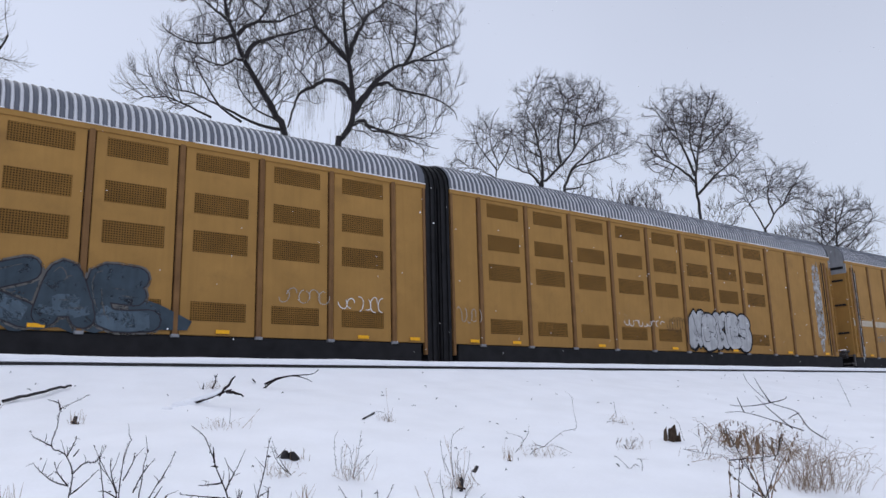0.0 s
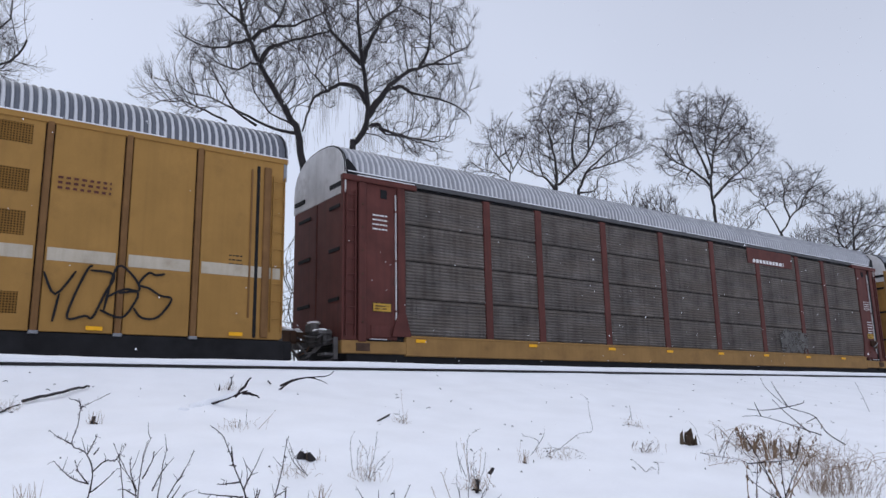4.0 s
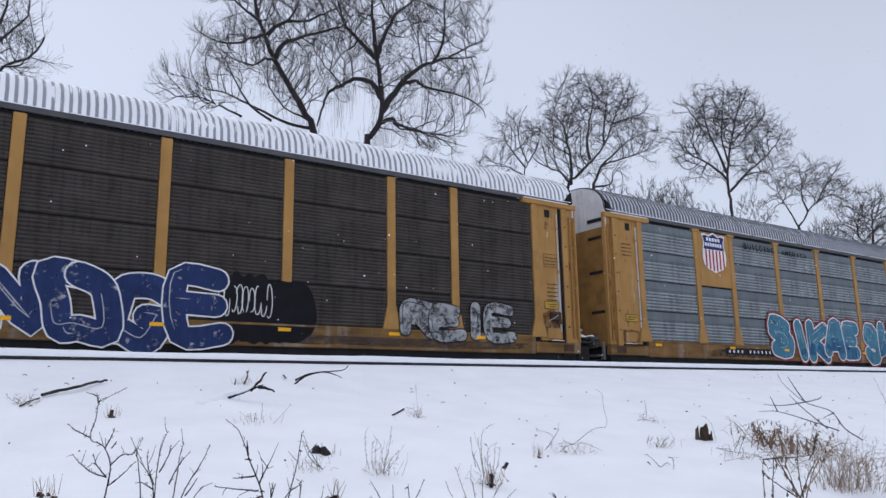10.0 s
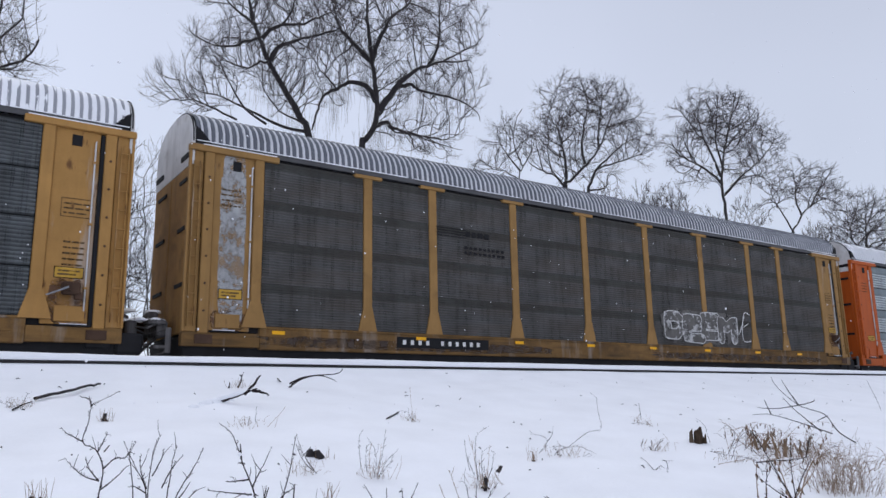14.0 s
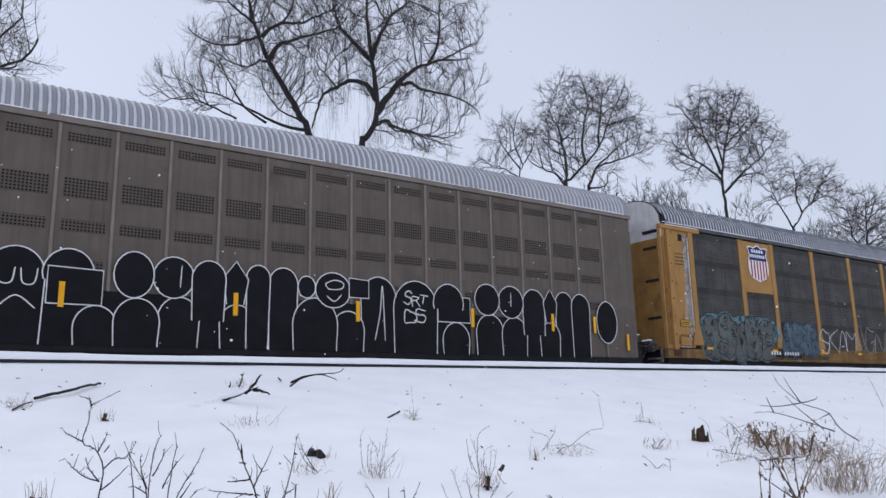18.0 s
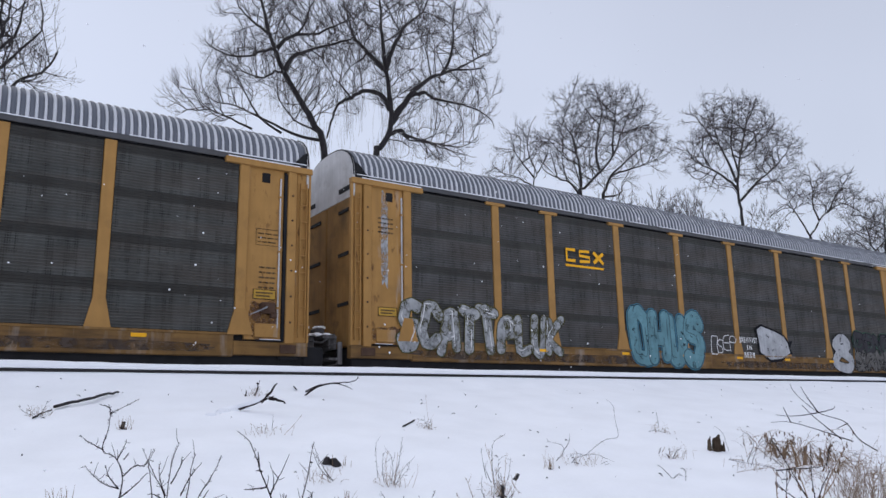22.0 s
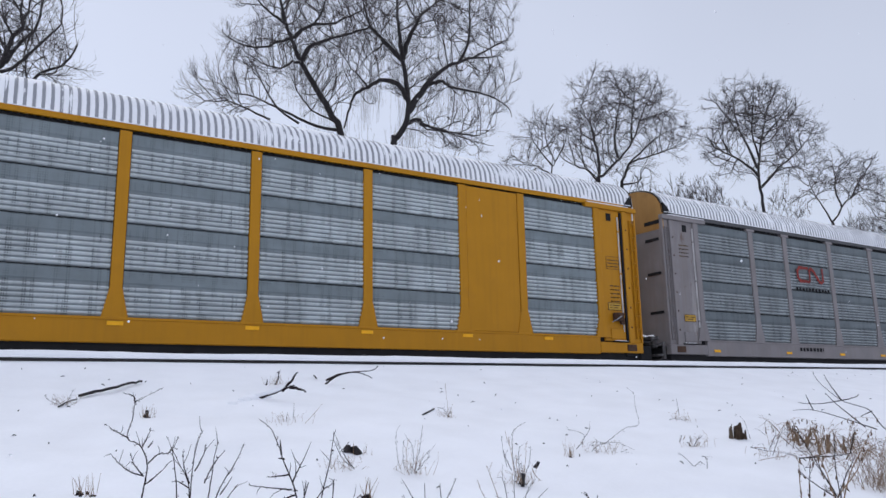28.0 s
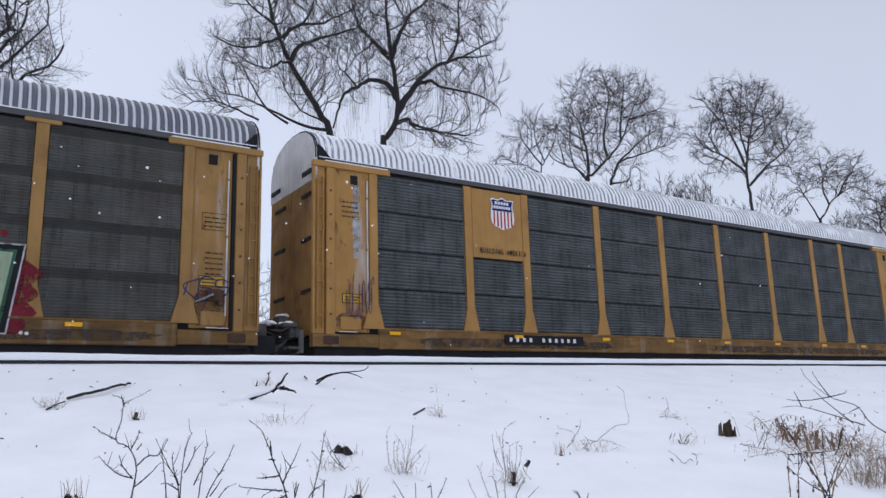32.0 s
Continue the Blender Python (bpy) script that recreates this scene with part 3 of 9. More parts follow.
t1.grow([(11.58, 30.0, 16.55, 2.69, 1.83, 2.29, 356), (10.12, 30.0, 14.04, 2.11, 1.13, 1.41, 190), (8.52, 30.0, 12.03, 1.96, 0.68, 0.85, 215), (13.78, 30.0, 16.95, 1.78, 1.42, 1.81, 215), (12.74, 30.0, 13.61, 1.43, 1.15, 1.84, 190)], kill=0.24, droop=0.0, twigs=1.15, length=0.5, up=0.20, hub=(12.81, 30.0, 10.93))
t1.drape(240, 10.6)
t1.build("tree", (13.67, TY, -0.8), "tall leaning bare willow with dark bark and hanging twigs")
t2 = Tree(5, twig=0.0047, leaf=0.0094)
t2.limb([(15.38, 30.0, -0.8), (15.98, 30.0, 6.13), (16.38, 30.0, 11.14), (16.65, 30.0, 11.67), (17.05, 30.0, 12.4), (17.2, 30.0, 13.06), (17.14, 30.0, 14.14), (17.04, 30.0, 15.05), (16.88, 30.0, 15.68)], 0.26, 0.096, 9, 0.50, 0.02)
t2.limb([(16.88, 30.0, 15.68), (16.56, 30.15, 16.01), (16.08, 30.3, 16.51), (15.63, 30.45, 16.98), (15.34, 30.6, 17.55), (15.22, 30.75, 18.3), (15.01, 30.9, 19.33)], 0.14, 0.03, 8, 0.30, 0.02)
t2.limb([(16.91, 30.0, 15.69), (16.7, 29.85, 16.66), (16.49, 29.7, 17.66), (16.37, 29.55, 18.65), (16.13, 29.4, 19.85)], 0.13, 0.03, 8, 0.30, 0.02)
t2.limb([(16.91, 30.0, 15.75), (17.14, 30.07, 16.46), (17.53, 30.13, 17.31), (17.93, 30.2, 18.1), (18.43, 30.27, 18.8), (19.29, 30.33, 19.72), (19.87, 30.4, 20.97)], 0.14, 0.03, 8, 0.30, 0.02)
t2.limb([(17.23, 30.0, 13.07), (17.65, 29.85, 13.8), (18.04, 29.7, 14.42), (18.43, 29.55, 14.95), (18.9, 29.4, 15.42), (19.64, 29.25, 15.85), (20.5, 29.1, 16.25), (21.27, 28.95, 16.36), (21.91, 28.8, 16.56)], 0.19, 0.024, 8, 0.30, 0.02)
t2.limb([(20.21, 30.0, 16.32), (20.41, 29.55, 17.0), (20.35, 29.1, 17.81), (19.99, 28.65, 18.74), (20.01, 28.2, 19.6)], 0.09, 0.021, 7, 0.25, 0.02)
t2.limb([(21.13, 30.0, 16.78), (21.77, 29.47, 17.2), (22.48, 28.93, 17.67), (22.6, 28.4, 18.04)], 0.06, 0.012, 6, 0.25, 0.02)
t2.limb([(18.25, 30.0, 14.58), (18.65, 29.8, 14.77), (18.95, 29.6, 14.83), (19.22, 29.4, 14.52), (20.02, 29.2, 14.43), (20.74, 29.0, 14.37), (21.49, 28.8, 14.17), (22.18, 28.6, 13.77), (22.22, 28.4, 13.17)], 0.12, 0.015, 7, 0.30, 0.02)
t2.limb([(17.05, 30.0, 12.37), (17.8, 30.11, 12.79), (18.25, 30.23, 12.63), (19.24, 30.34, 12.6), (20.22, 30.46, 12.62), (21.31, 30.57, 12.71), (21.96, 30.69, 12.93), (22.94, 30.8, 13.66)], 0.12, 0.015, 7, 0.30, 0.02)
t2.limb([(17.8, 30.0, 12.61), (18.45, 30.35, 12.5), (19.87, 30.7, 12.68), (21.78, 31.05, 12.63), (23.28, 31.4, 12.76)], 0.06, 0.012, 6, 0.30, 0.02)
t2.limb([(17.14, 30.0, 13.68), (16.94, 30.09, 14.18), (16.52, 30.18, 14.47), (15.77, 30.26, 14.44), (15.23, 30.35, 14.0), (14.8, 30.44, 13.76), (14.53, 30.52, 13.34), (14.3, 30.61, 12.65), (14.15, 30.7, 11.87)], 0.15, 0.036, 7, 0.35, 0.02)
t2.limb([(15.05, 30.0, 13.83), (14.6, 30.4, 14.6), (14.25, 30.8, 15.38), (14.07, 31.2, 16.08)], 0.05, 0.012, 6, 0.30, 0.02)
t2.limb([(15.92, 30.0, 16.34), (15.74, 30.47, 16.08), (15.44, 30.93, 15.83), (15.31, 31.4, 15.52)], 0.05, 0.012, 6, 0.30, 0.02)
t2.grow([(17.42, 30.0, 18.28, 2.77, 2.05, 2.56, 356), (21.17, 30.0, 18.45, 2.43, 1.88, 2.35, 281), (21.46, 30.0, 15.09, 1.98, 1.41, 1.76, 207), (19.52, 30.0, 12.31, 2.55, 0.73, 0.91, 140), (15.25, 30.0, 16.79, 1.45, 1.16, 1.98, 190), (14.98, 30.0, 14.45, 1.29, 1.03, 1.53, 124), (17.74, 30.0, 14.54, 1.27, 1.01, 1.60, 140)], kill=0.24, droop=0.0, twigs=1.15, length=0.5, up=0.20, hub=(17.17, 30.0, 11.77))
t2.drape(420, 10.6)
t2.build("tree", (16.38, TY, -0.8), "tall spreading bare willow with dark bark and hanging twigs")
t3 = Tree(8, twig=0.0054, leaf=0.0112)
t3.limb([(29.57, 30.0, -0.8), (29.39, 30.0, 6.0), (29.27, 30.0, 10.91), (29.78, 29.94, 11.64), (30.66, 29.88, 12.44), (31.33, 29.81, 13.05), (32.03, 29.75, 13.88), (32.56, 29.69, 14.87), (33.06, 29.62, 15.95), (33.79, 29.56, 17.17), (34.42, 29.5, 18.32)], 0.18, 0.024, 8, 0.30, 0.02)
t3.limb([(31.43, 30.0, -0.8), (31.31, 30.0, 6.01), (31.23, 30.0, 10.93), (31.66, 30.08, 11.9), (32.13, 30.17, 12.69), (33.06, 30.25, 13.19), (34.84, 30.33, 13.87), (36.55, 30.42, 14.6), (38.02, 30.5, 15.42)], 0.216, 0.018, 8, 0.30, 0.02)
t3.limb([(29.5, 30.0, 11.21), (29.75, 30.18, 12.37), (29.81, 30.36, 13.45), (29.78, 30.54, 14.53), (29.47, 30.72, 15.39), (29.19, 30.9, 16.19)], 0.108, 0.018, 7, 0.30, 0.02)
t3.limb([(29.34, 30.0, 11.32), (28.52, 29.75, 11.65), (27.29, 29.5, 11.74), (26.26, 29.25, 11.85), (25.59, 29.0, 12.23)], 0.072, 0.015, 6, 0.30, 0.02)
t3.limb([(31.13, 30.0, 12.76), (31.14, 30.2, 13.99), (31.64, 30.4, 15.55), (32.24, 30.6, 17.19), (32.06, 30.8, 18.46)], 0.099, 0.018, 7, 0.30, 0.02)
t3.limb([(32.34, 30.0, 14.01), (32.01, 29.6, 15.02), (31.88, 29.2, 16.26), (31.65, 28.8, 17.48)], 0.081, 0.018, 7, 0.30, 0.02)
t3.limb([(33.14, 30.0, 15.55), (34.37, 29.73, 16.08), (35.39, 29.47, 16.57), (35.7, 29.2, 17.1)], 0.063, 0.012, 6, 0.25, 0.02)
t3.limb([(31.95, 30.0, 12.62), (32.97, 29.53, 13.71), (33.74, 29.07, 14.49), (34.59, 28.6, 14.93)], 0.072, 0.015, 6, 0.25, 0.02)
t3.limb([(31.4, 30.0, 11.4), (32.78, 30.13, 11.74), (33.28, 30.27, 12.63), (34.07, 30.4, 13.36)], 0.063, 0.012, 6, 0.30, 0.02)
t3.grow([(32.15, 30.0, 16.04, 4.21, 1.89, 2.36, 608), (28.67, 30.0, 13.70, 1.78, 1.39, 1.73, 180), (34.84, 30.0, 14.92, 2.19, 1.21, 1.51, 180), (30.80, 30.0, 12.51, 3.11, 0.79, 0.99, 161)], kill=0.26, twigs=1.2, length=0.5, up=0.04, hub=(30.92, 30.0, 11.16))
t3.build("tree", (29.27, TY, -0.8), "round-crowned bare tree with two stems")
t3b = Tree(9, twig=0.0054, leaf=0.0105)
t3b.limb([(26.09, 30.0, -0.8), (26.03, 30.0, 6.05), (25.99, 30.0, 11.0), (26.36, 30.1, 11.91), (26.12, 30.2, 12.67), (25.99, 30.3, 13.39), (26.29, 30.4, 14.63), (26.87, 30.5, 15.55)], 0.09, 0.018, 6, 0.25, 0.02)
t3b.limb([(26.1, 30.0, 11.65), (25.62, 30.33, 12.49), (25.33, 30.67, 13.38), (25.4, 31.0, 14.35)], 0.054, 0.012, 6, 0.25, 0.02)
t3b.limb([(25.92, 30.0, 11.17), (25.23, 30.2, 11.56), (24.54, 30.4, 11.62), (23.95, 30.6, 12.08)], 0.045, 0.012, 6, 0.20, 0.02)
t3b.limb([(26.27, 30.0, 11.93), (26.74, 29.8, 12.67), (26.9, 29.6, 13.51), (26.51, 29.4, 14.12)], 0.045, 0.012, 6, 0.20, 0.02)
t3b.grow([(25.86, 30.0, 13.22, 1.49, 1.11, 1.38, 180), (24.30, 30.0, 11.46, 1.28, 0.55, 0.69, 95)], kill=0.26, twigs=1.2, length=0.5, up=0.04, hub=(25.90, 30.0, 10.73))
t3b.build("tree", (25.99, TY, -0.8), "slim bare tree beside a larger one")
t4 = Tree(12, twig=0.0064, leaf=0.0128)
t4.limb([(44.56, 30.0, -0.8), (44.44, 30.0, 5.93), (44.36, 30.0, 10.79), (44.34, 30.05, 12.37), (44.32, 30.1, 13.89), (44.88, 30.15, 15.61), (45.41, 30.2, 17.04), (46.27, 30.25, 18.91), (47.36, 30.3, 21.23)], 0.225, 0.024, 8, 0.30, 0.02)
t4.limb([(44.21, 30.0, 13.69), (42.81, 29.82, 14.21), (41.13, 29.65, 14.51), (39.22, 29.48, 14.74), (38.19, 29.3, 15.4)], 0.108, 0.018, 7, 0.30, 0.02)
t4.limb([(44.1, 30.0, 14.23), (43.7, 30.27, 15.84), (43.16, 30.53, 17.45), (43.3, 30.8, 19.63)], 0.108, 0.021, 7, 0.30, 0.02)
t4.limb([(44.36, 30.0, 12.99), (46.07, 29.75, 14.48), (47.65, 29.5, 15.58), (49.2, 29.25, 16.96), (49.83, 29.0, 18.03)], 0.108, 0.018, 7, 0.30, 0.02)
t4.limb([(44.91, 30.0, 16.39), (47.36, 30.33, 18.22), (49.49, 30.67, 19.89), (50.89, 31.0, 21.02)], 0.081, 0.018, 7, 0.30, 0.02)
t4.limb([(44.45, 30.0, 14.97), (43.46, 29.67, 16.51), (43.35, 29.33, 18.2), (43.2, 29.0, 19.55)], 0.081, 0.018, 7, 0.30, 0.02)
t4.limb([(45.16, 30.0, 13.75), (47.58, 30.2, 14.84), (50.18, 30.4, 15.4), (52.09, 30.6, 16.29)], 0.063, 0.015, 6, 0.30, 0.02)
t4.grow([(44.89, 30.0, 18.15, 4.56, 1.93, 2.41, 570), (48.70, 30.0, 17.08, 2.52, 1.56, 1.95, 190), (40.45, 30.0, 15.40, 1.87, 1.24, 1.55, 152), (47.31, 30.0, 14.84, 3.19, 0.75, 0.94, 114), (41.84, 30.0, 13.96, 2.14, 0.70, 0.88, 85)], kill=0.27, twigs=1.2, length=0.5, up=0.04, hub=(44.04, 30.0, 11.14))
t4.build("tree", (44.36, TY, -0.8), "tall oval-crowned bare tree")
t5 = Tree(15, twig=0.0074, leaf=0.0142)
t5.limb([(51.63, 30.0, -0.8), (51.87, 30.0, 5.93), (52.03, 30.0, 10.79), (53.24, 30.05, 12.05), (54.19, 30.1, 13.05), (55.41, 30.15, 13.71), (57.61, 30.2, 14.66), (59.03, 30.25, 14.64), (60.09, 30.3, 14.43)], 0.153, 0.024, 7, 0.35, 0.02)
t5.limb([(53.74, 30.0, 12.79), (53.5, 30.2, 14.12), (54.41, 30.4, 15.54), (55.63, 30.6, 16.88)], 0.081, 0.018, 6, 0.30, 0.02)
t5.limb([(55.14, 30.0, 13.64), (56.54, 29.8, 15.27), (57.54, 29.6, 16.38), (58.6, 29.4, 17.61)], 0.081, 0.018, 6, 0.30, 0.02)
t5.limb([(52.41, 30.0, 11.25), (51.65, 30.27, 12.66), (51.11, 30.53, 13.76), (51.15, 30.8, 14.87)], 0.081, 0.018, 6, 0.30, 0.02)
t5.limb([(57.1, 30.0, 15.5), (57.97, 29.6, 16.08), (58.97, 29.2, 16.41)], 0.045, 0.012, 6, 0.30, 0.02)
t5.grow([(55.34, 30.0, 15.19, 4.00, 1.32, 1.65, 237), (50.23, 30.0, 13.40, 1.14, 0.91, 1.25, 57), (58.36, 30.0, 15.05, 2.27, 0.90, 1.13, 76)], kill=0.30, twigs=1.1, length=0.5, up=0.05, hub=(53.03, 30.0, 11.41))
t5.build("tree", (52.03, TY, -0.8), "crooked open-crowned bare tree")
t6 = Tree(18, twig=0.0095, leaf=0.016)
t6.limb([(66.5, 32, -0.8), (66.8, 32, 8), (67.2, 32, 12), (67.6, 32, 14.8)], 0.24, 0.06, 7, 0.6)
t6.limb([(66.9, 32, 10), (65.2, 32, 12), (64.4, 32, 14)], 0.12, 0.05, 6, 0.3)
t6.grow([(67.2, 32, 13.6, 3.42, 3.42, 3.24, 462)], kill=0.36, twigs=0.95, length=0.7, up=0.12, hub=(67, 32, 8.5))
t6.build("tree", (66.5, 32, -0.8), "broad bare tree far along the line")
t7 = Tree(21, twig=0.0052, leaf=0.0105)
t7.limb([(-2.2, TY, -0.8), (-1.8, TY, 6), (-0.9, TY, 9.2), (0.3, TY, 11.6), (1.0, TY, 13.8)], 0.26, 0.06, 8, 0.5)
t7.limb([(-0.7, TY, 9.6), (1.1, TY, 10.9), (2.2, TY, 12.0), (2.7, TY, 12.9)], 0.09, 0.03, 6, 0.3)
t7.limb([(-0.1, TY, 10.8), (1.3, TY, 12.3), (2.1, TY, 13.6)], 0.08, 0.03, 6, 0.3)
t7.limb([(0.4, TY + .4, 11.8), (1.2, TY + .6, 13.4), (1.5, TY + .8, 15.0)], 0.08, 0.03, 6, 0.3)
t7.limb([(-1.1, TY, 8.6), (-2.1, TY, 11.5), (-2.3, TY, 14)], 0.12, 0.04, 7, 0.3)
t7.grow([(0.0, TY, 13.2, 2.6, 2.4, 2.6, 900), (1.1, TY, 11.9, 1.7, 1.6, 1.5, 260)], kill=0.30, twigs=1.0, length=0.55, up=0.10, hub=(-0.9, TY, 8.0))
t7.build("tree", (-2.2, TY, -0.8), "bare tree with fine upswept twigs")

# ---------------------------------------------------------------- rail cars
YELLOW = mat("yellow_paint", (0.375, 0.205, 0.066), 0.55, var=0.18, scale=1.6, streak=0.22, dirt_amount=0.5, dirt=(0.17, 0.10, 0.045))
YELLOW_OLD = mat("faded_yellow_paint", (0.295, 0.170, 0.062), 0.65, var=0.22, scale=1.6, streak=0.22, dirt_amount=0.5, dirt=(0.13, 0.075, 0.035))
YELLOW_NEW = mat("fresh_yellow_paint", (0.44, 0.20, 0.012), 0.45, var=0.08, scale=1.2, streak=0.2, dirt=(0.2, 0.1, 0.02))
TAN = mat("tan_yellow_paint", (0.335, 0.186, 0.055), 0.65, var=0.18, scale=1.2, spec=0.15, streak=0.22, dirt_amount=0.4, dirt=(0.17, 0.095, 0.035))
# ribs, end posts and rods: darker, more streaked tan than the panels
TAN_RIB = mat("dark_tan_rib", (0.185, 0.098, 0.040), 0.65, var=0.25, scale=3, streak=0.5, dirt=(0.09, 0.045, 0.02))
VENT_BROWN = panel_mat("vent_mesh_brown", (0.105, 0.088, 0.076), (0.012, 0.010, 0.009), 1.0, streak=0.15, patch=0.1, pitch=(0.072, 0.070), even=True)
MAROON = mat("maroon_paint", (0.105, 0.036, 0.031), 0.6, var=0.25, scale=2, streak=0.4, dirt=(0.03, 0.02, 0.018))
ORANGE = mat("orange_paint", (0.42, 0.085, 0.014), 0.5, var=0.15, scale=1.5, streak=0.3, dirt=(0.14, 0.04, 0.02))
BROWN = mat("grey_brown_paint", (0.130, 0.109, 0.094), 0.65, var=0.2, scale=1.2, streak=0.4, dirt=(0.05, 0.04, 0.035))
BROWN_RIB = mat("grey_brown_rib", (0.20, 0.172, 0.150), 0.65, var=0.2, scale=2)
CNGREY = mat("pale_grey_paint", (0.225, 0.21, 0.215), 0.55, var=0.15, scale=1.5, streak=0.35, dirt=(0.2, 0.16, 0.14))
HOOD = mat("grimy_white_paint", (0.58, 0.575, 0.58), 0.7, var=0.25, scale=1.5, streak=0.22, dirt_amount=0.5, dirt=(0.12, 0.09, 0.07))
ENDY = mat("grimy_yellow_paint", (0.27, 0.145, 0.045), 0.75, var=0.35, scale=1.6, streak=0.3, dirt_amount=0.65, dirt=(0.06, 0.04, 0.025))

DOOR_PAINT = {
    YELLOW.name: mat("salt_streaked_yellow_paint", (0.375, 0.205, 0.066), 0.6, var=0.2, scale=1.6, streak=0.22, dirt_amount=0.5, dirt=(0.17, 0.10, 0.045), frost=0.75),
    YELLOW_OLD.name: mat("salt_streaked_faded_paint", (0.295, 0.170, 0.062), 0.65, var=0.22, scale=1.6, streak=0.22, dirt_amount=0.5, dirt=(0.13, 0.075, 0.035), frost=0.75),
    CNGREY.name: mat("salt_streaked_grey_paint", (0.225, 0.21, 0.215), 0.6, var=0.15, scale=1.5, streak=0.45, dirt=(0.2, 0.16, 0.14), frost=0.5),
}
SILL_PAINT = {
    YELLOW.name: mat("grimy_sill_paint", (0.215, 0.122, 0.045), 0.8, var=0.4, scale=1.2, streak=0.85, dirt_amount=0.75, flow=(0.9, 9.0, 7.0), dirt=(0.055, 0.036, 0.024), frost=0.35),
    YELLOW_OLD.name: mat("grimy_old_sill_paint", (0.175, 0.100, 0.038), 0.8, var=0.4, scale=1.2, streak=0.85, dirt_amount=0.7, flow=(0.9, 9.0, 7.0), dirt=(0.045, 0.032, 0.022), frost=0.35),
}


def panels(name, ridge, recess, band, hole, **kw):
    """Ridge, punched recess and smooth band of one kind of sheet; sky light on the ridges is put into their paler
    colour.
    """
    # recess colour is darker for its holes and the shade between ridges
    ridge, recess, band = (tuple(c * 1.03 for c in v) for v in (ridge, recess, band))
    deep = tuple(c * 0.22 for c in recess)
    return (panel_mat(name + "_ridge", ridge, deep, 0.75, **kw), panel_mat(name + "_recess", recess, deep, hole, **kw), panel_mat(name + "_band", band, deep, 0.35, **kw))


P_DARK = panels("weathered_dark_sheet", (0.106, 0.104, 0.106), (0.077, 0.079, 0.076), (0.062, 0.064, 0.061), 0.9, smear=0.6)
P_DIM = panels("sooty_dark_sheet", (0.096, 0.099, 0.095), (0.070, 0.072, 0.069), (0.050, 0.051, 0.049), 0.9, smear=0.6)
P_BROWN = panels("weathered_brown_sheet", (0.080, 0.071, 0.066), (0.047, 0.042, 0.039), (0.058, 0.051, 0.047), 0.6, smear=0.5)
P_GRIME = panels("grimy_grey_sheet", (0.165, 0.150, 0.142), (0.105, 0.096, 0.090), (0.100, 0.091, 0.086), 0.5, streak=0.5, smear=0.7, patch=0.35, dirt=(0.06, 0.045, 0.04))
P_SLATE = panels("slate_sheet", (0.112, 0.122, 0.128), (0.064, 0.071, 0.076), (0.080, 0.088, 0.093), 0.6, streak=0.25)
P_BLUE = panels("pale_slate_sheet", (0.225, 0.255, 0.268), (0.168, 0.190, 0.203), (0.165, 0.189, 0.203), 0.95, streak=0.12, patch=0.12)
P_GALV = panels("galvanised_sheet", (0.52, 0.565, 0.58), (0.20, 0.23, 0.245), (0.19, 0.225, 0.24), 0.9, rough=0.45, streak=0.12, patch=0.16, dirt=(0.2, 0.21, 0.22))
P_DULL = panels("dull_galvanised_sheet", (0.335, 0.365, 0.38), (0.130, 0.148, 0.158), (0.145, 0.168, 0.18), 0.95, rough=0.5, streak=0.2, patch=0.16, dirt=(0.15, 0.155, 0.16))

RAILBAND = mat("dusty_rail_paint", (0.125, 0.108, 0.100), 0.7, var=0.3, scale=3, streak=0.4)
BAYS = [(2.02, 4.72), (5.00, 6.77), (7.03, 9.67), (9.93, 12.60), (12.88, 15.52), (15.80, 18.47), (18.73, 21.37), (21.63, 23.40), (23.68, 26.38)]
LONG = 28.4
WIDE = 3.05
EAVE = 5.36
SEAMS = [1.16, 2.17, 3.19, 4.20, 5.20]


THINSNOW = mat("thin_snow", (0.60, 0.61, 0.645), 0.7, var=0.12, scale=2.5, spec=0.2)
ROOFCREAM = mat("roof_cream_paint", (0.36, 0.33, 0.27), 0.6, var=0.15, scale=1.0)
ROOFEDGE = mat("roof_edge_steel", (0.085, 0.085, 0.09), 0.6, var=0.25, scale=2.0)


def arc(n=12, lift=0.0, rise=1.0):
    """The roof's cross-section from the near eave to the far one."""
    out = []
    for i in range(n + 1):
        a = math.pi * i / n
        out.append((WIDE / 2 * (1 - math.copysign(abs(math.cos(a)) ** 0.82, math.cos(a))), EAVE + lift + rise * math.sin(a) ** 0.85))
    return out


def roof_shape(length, pitch=0.17, deep=0.035):
    s = Shape()
    prof = arc()
    m = len(prof)
    v, k = [], 0
    x = 0.0
    st = []
    while x < length - pitch * 0.5:
        st += [(x, 0.0), (x + 0.014, deep), (x + 0.078, deep), (x + 0.092, 0.0)]
        x += pitch
    st.append((length, 0.0))
    for x, up in st:
        for y, z in prof:
            ny, nz = (y - WIDE / 2) / (WIDE / 2) * 0.6, 0.8
            v.append((x, y + up * ny, z + up * nz))
    f = [(i * m + j, i * m + j + 1, (i + 1) * m + j + 1, (i + 1) * m + j) for i in range(len(st) - 1) for j in range(m - 1)]
    return s.add(v, f)


